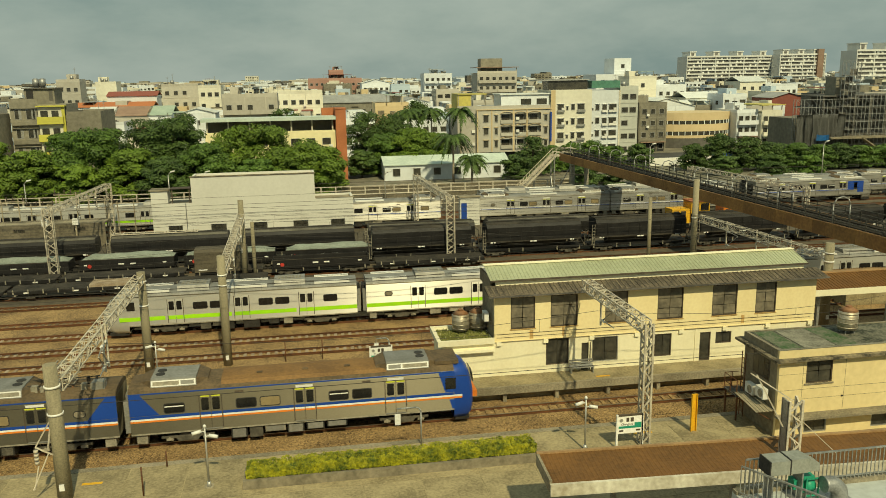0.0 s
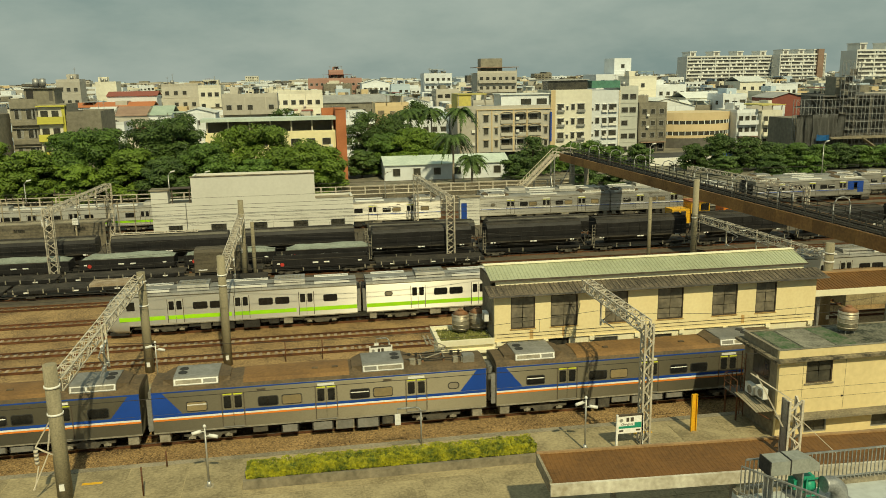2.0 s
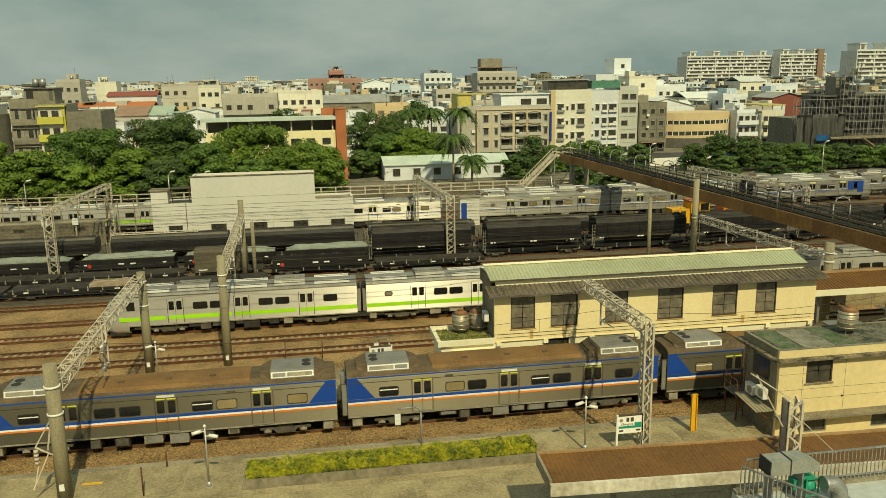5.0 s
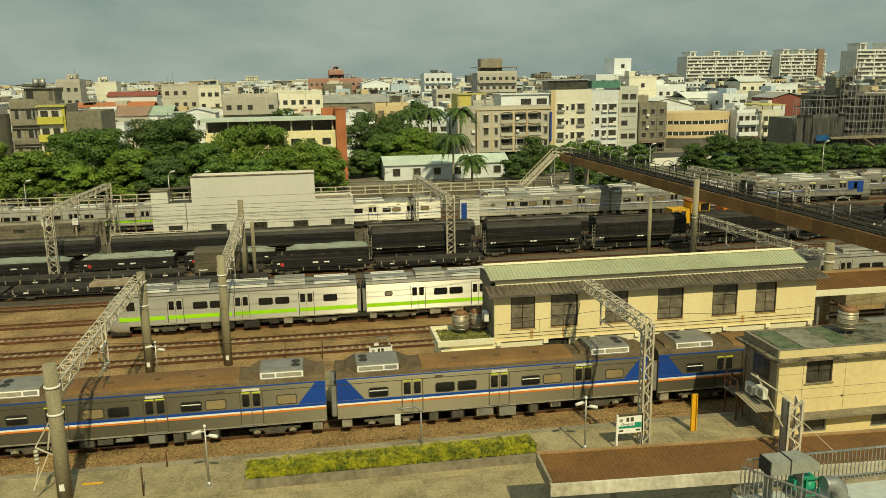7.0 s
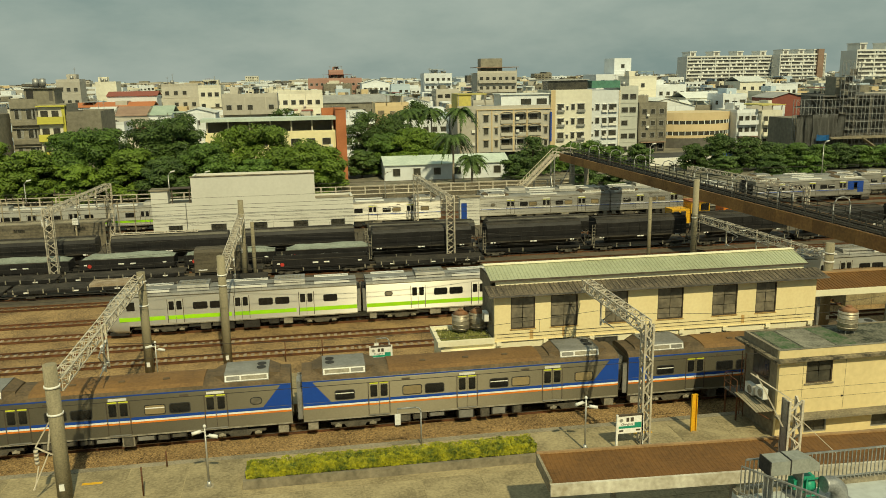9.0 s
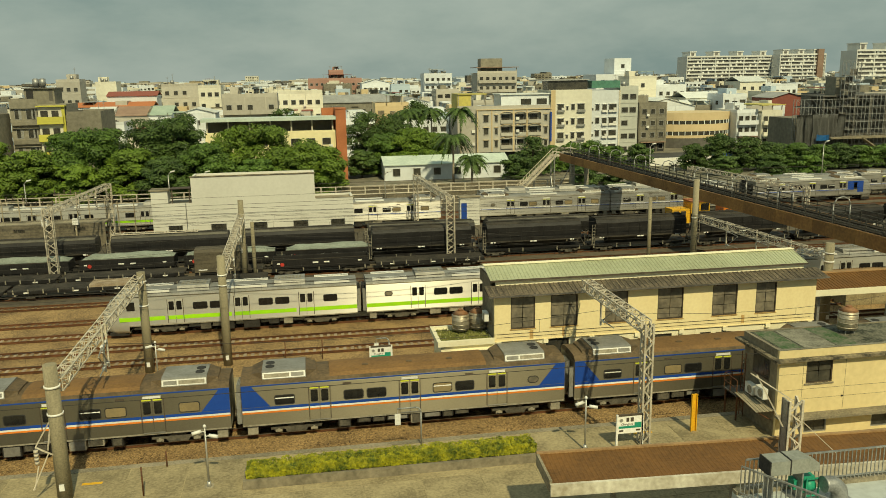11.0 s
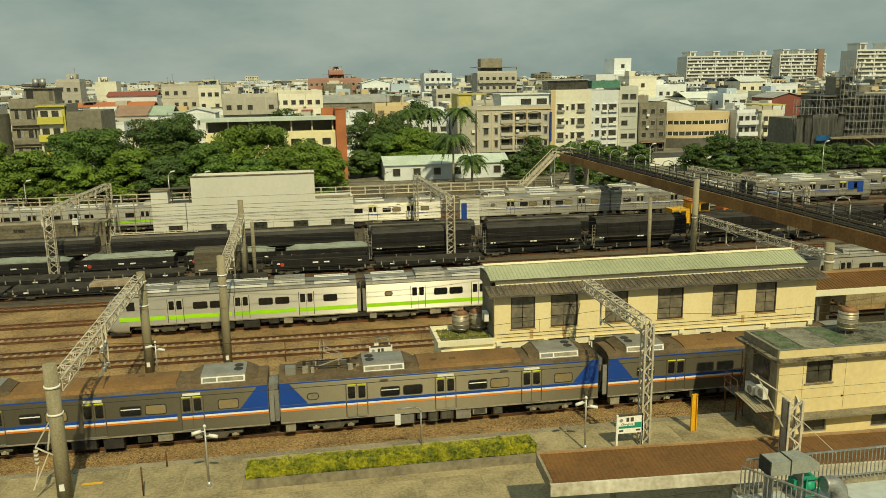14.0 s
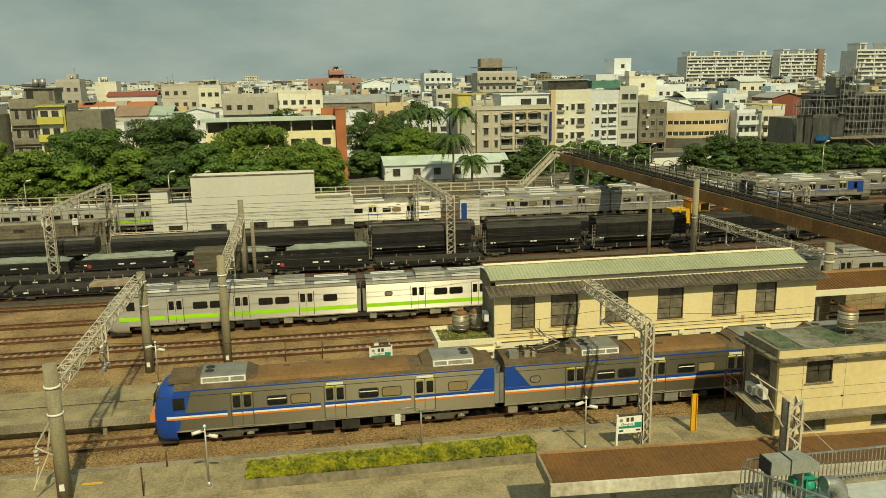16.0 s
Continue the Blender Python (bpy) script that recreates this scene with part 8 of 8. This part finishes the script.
def parked_car(x, y, paint, label, rz=0):
    t = thing("parked_car", label, "car", "parked cars", (x, y, 0.03), rz)
    bm = bmesh.new()
    a = [(-2.1, 0.35), (-2.15, 0.75), (-1.2, 0.95), (-0.6, 1.42), (0.9, 1.45), (1.5, 1.0), (2.1, 0.9), (2.15, 0.35)]
    lo = [bm.verts.new((p, -0.85, q)) for p, q in a]
    hi = [bm.verts.new((p, 0.85, q)) for p, q in a]
    bm.faces.new(lo)
    bm.faces.new(hi[::-1])
    for i in range(8):
        bm.faces.new((lo[i], lo[(i + 1) % 8], hi[(i + 1) % 8], hi[i]))
    part("body", bm, paint, t)
    part("side_glass", boxes((-0.75, 1.15, -0.87, -0.85, 0.98, 1.36)), M["glass"], t)
    for wx in (-1.3, 1.3):
        for s in (-0.86, 0.72):
            bm = bmesh.new()
            tube(bm, (wx, s, 0.32), (wx, s + 0.14, 0.32), 0.32, n=14)
            part("wheel", bm, M["rubber"], t)


parked_car(84.5, 174.5, M["white"], "white compact car parked by the hedge")
parked_car(98.0, 190, M["under_grey"], "dark grey car parked on the street")
parked_car(104.0, 191, M["blue"], "blue car parked on the street")


def street_lamp(x, y, h, label="pale curved street lamp along the yard"):
    t = thing("street_lamp", label, "street lamp", "street lamps", (x, y, 0))
    bm = bmesh.new()
    tube(bm, (0, 0, 0), (0, 0, h), 0.1, 0.07, n=10)
    tube(bm, (0, 0, h), (0.5, 0, h + 0.5), 0.06, n=8)
    part("post", bm, M["alu"], t)
    bm = bmesh.new()
    tube(bm, (0.4, 0, h + 0.45), (1.1, 0, h + 0.6), 0.16, 0.1, n=10)
    part("lamp_head", bm, M["white"], t)


for x, y, h in ((-44.5, 136.5, 5.5), (-22.5, 136.5, 6.2), (-17.0, 136.5, 6.0), (12.8, 136.5, 5.0), (62, 140, 8), (97, 140, 7.5), (46, 175, 8)):
    street_lamp(x, y, h)

# the rest of the town, row behind row: single houses near by, one joined sheet of roofs beyond
rng = random.Random(77)
PAL = ("white", "white", "cream", "cream", "beige", "grey", "white", "tan", "grey", "beige", "white", "blue", "dark")
RPAL = ("green", "white", "grey", "red", "white", "grey", "brown", "concrete", "grey")


def house_boxes(w, d, h, fl, wide, rng, near):
    """Rows of (part name, paint or roof or other material, boxes) for one house."""
    rows = [("wall", PAINT[rng.choice(PAL)][1], [(0, w, 0, d, 0, h)])]
    wall = rows[0][1]
    fh, nb = h / fl, max(1, int(w / (2.4 * max(1, wide * 0.6))))
    wins = []
    for f in range(max(0, fl - 3), fl):
        for b in range(nb):
            if rng.random() < 0.1:
                continue
            a = w * (b + 0.5) / nb
            ww, hh = rng.uniform(0.9, 2.0) * max(1, wide * 0.6), rng.uniform(1.1, 1.7)
            wins.append((a - ww / 2, a + ww / 2, -0.06, 0.02, fh * f + 0.8, fh * f + 0.8 + min(hh, fh - 1.1)))
        if rng.random() < 0.6:
            wins.append((-0.05, 0.02, d * 0.3, d * 0.3 + 1.5, fh * f + 0.9, fh * f + 2.1))
    rows.append(("window_rows", M["win_dark"] if rng.random() < 0.7 else M["win_grey"], wins))
    bal = []
    if rng.random() < 0.4:
        for f in range(1, fl):
            bal.append((0.2, w * rng.choice((0.5, 0.96)), -1.0, 0, fh * f - 0.1, fh * f + 0.85))
        rows.append(("balcony", wall, bal))
    par = [(0, w, 0, 0.2, h, h + 0.9), (0, 0.2, 0.2, d, h, h + 0.9), (w - 0.2, w, 0.2, d, h, h + 0.9)]
    rows.append(("parapet", wall, par))
    a = rng.uniform(0, max(0.1, w - 4))
    if rng.random() < 0.8:
        rows.append(("stair_head", PAINT[rng.choice(PAL)][1], [(a, min(a + rng.uniform(2.5, 4.5) * wide, w), d * 0.25, d * 0.8, h, h + rng.uniform(2.0, 3.0))]))
    if rng.random() < 0.5:
        b = rng.uniform(0, w * 0.5)
        z = h + rng.uniform(2.2, 3.0)
        rows.append(("roof_sheet", ROOFS[rng.choice(RPAL)], [(b, b + w * 0.5, -0.4, d * rng.uniform(0.5, 1.0), z, z + 0.12)]))
        rows.append(("roof_post", M["under_grey"], [(b + 0.1, b + 0.25, 0, 0.15, h, z), (b + w * 0.5 - 0.3, b + w * 0.5 - 0.15, 0, 0.15, h, z)]))
    cl = []
    for k in range(rng.choice((2, 3, 4))):
        c, e = rng.uniform(0.3, max(0.4, w - 1.4)), rng.uniform(0.5, d * 0.6)
        cl.append((c, c + rng.uniform(0.5, 1.3), e, e + rng.uniform(0.5, 1.2), h, h + rng.uniform(0.7, 1.9)))
    rows.append(("roof_clutter", rng.choice((M["galv"], M["ac_grey"], PAINT["dark"][1], M["white"])), cl))
    return rows


near_count = 0
heap = {}
for row, yy in enumerate((222, 240, 258, 280, 304, 330, 358, 395, 440, 490, 550, 620, 700, 800, 920, 1080, 1280, 1550, 1900)):
    left, right = -0.36 * yy - 10, 0.78 * yy + 10
    x = left + rng.uniform(0, 8)
    wide = 0.8 if yy < 420 else 1.3 if yy < 800 else 3.2
    while x < right:
        w = rng.uniform(5, 12) * wide
        mid = x + w / 2
        lim = 10.0 if yy < 300 else 12 if yy < 420 else 14
        h = rng.choice((6.5, 9.5, 9.5, 12.5, 12.5, 13.5)) if yy < 300 else rng.uniform(9, lim + 3.5)
        h = min(h, lim + (4 if rng.random() < 0.25 else 0))
        if yy > 500 and rng.random() < 0.05:
            h += rng.uniform(3, 8)
        if 30 < mid < 150 and yy < 236:
            x += w + 1
            continue
        fl = max(2, round(h / 3.1))
        d = rng.uniform(9, 13) * (1 if yy < 800 else 2)
        y = yy + rng.uniform(-4, 4)
        rows = house_boxes(w, d, h, fl, wide, rng, yy < 340)
        seen = -0.33 * yy < mid < 0.74 * yy
        if yy < 340 and seen and near_count < 190:
            near_count += 1
            word = [k for k, v in PAINT.items() if v[1] == rows[0][1]][0]
            t = thing("town_house", PAINT[word][0] + " house among the dense town roofs", "building", "houses of the dense town", (x, y, 0))
            for name, m, bb in rows:
                if bb:
                    ob = part(name, boxes(*bb), m, t)
                    if name in ("window_rows", "roof_clutter"):
                        ob["kind"] = "stuff"
        else:
            for name, m, bb in rows:
                if m.name not in heap:
                    heap[m.name] = (m, [])
                heap[m.name][1].extend([(b[0] + x, b[1] + x, b[2] + y, b[3] + y, b[4], b[5]) for b in bb])
        x += w + rng.choice((0.1, 0.1, 0.2, 2.5))
co, fa, mi, ms = [], [], [], []
QUADS = ((0, 1, 3, 2), (4, 6, 7, 5), (0, 4, 5, 1), (2, 3, 7, 6), (0, 2, 6, 4), (1, 5, 7, 3))
for m, bb in heap.values():
    ms.append(m)
    for x0, x1, y0, y1, z0, z1 in bb:
        n = len(co)
        co += [(a, b, c) for a in (x0, x1) for b in (y0, y1) for c in (z0, z1)]
        fa += [tuple(n + i for i in q) for q in QUADS]
        mi += [len(ms) - 1] * 6
me = bpy.data.meshes.new("far_town")
me.from_pydata(co, [], fa)
for m in ms:
    me.materials.append(m)
me.polygons.foreach_set("material_index", mi)
tagged(new("far_town", me), "distant sea of pale town roofs and walls", "town", kind="stuff")


def motions():
    """The passing train: how far the first car's rear end has come, second by second."""
    way = [(0, -10.835), (1, 0.003), (2, 10.83), (3, 21.561), (4, 32.124), (5, 42.456), (6, 52.505), (7, 62.232), (8, 71.605), (9, 80.605),
           (10, 89.222), (11, 97.46), (12, 105.329), (13, 112.854), (14, 120.068), (15, 127.016), (16, 133.752)]
    for car, at, rz in CARS:
        walk(car, [(t, pose(at[0] + x + 10.835, at[1], at[2], 0, 0, rz)) for t, x in way])


motions()
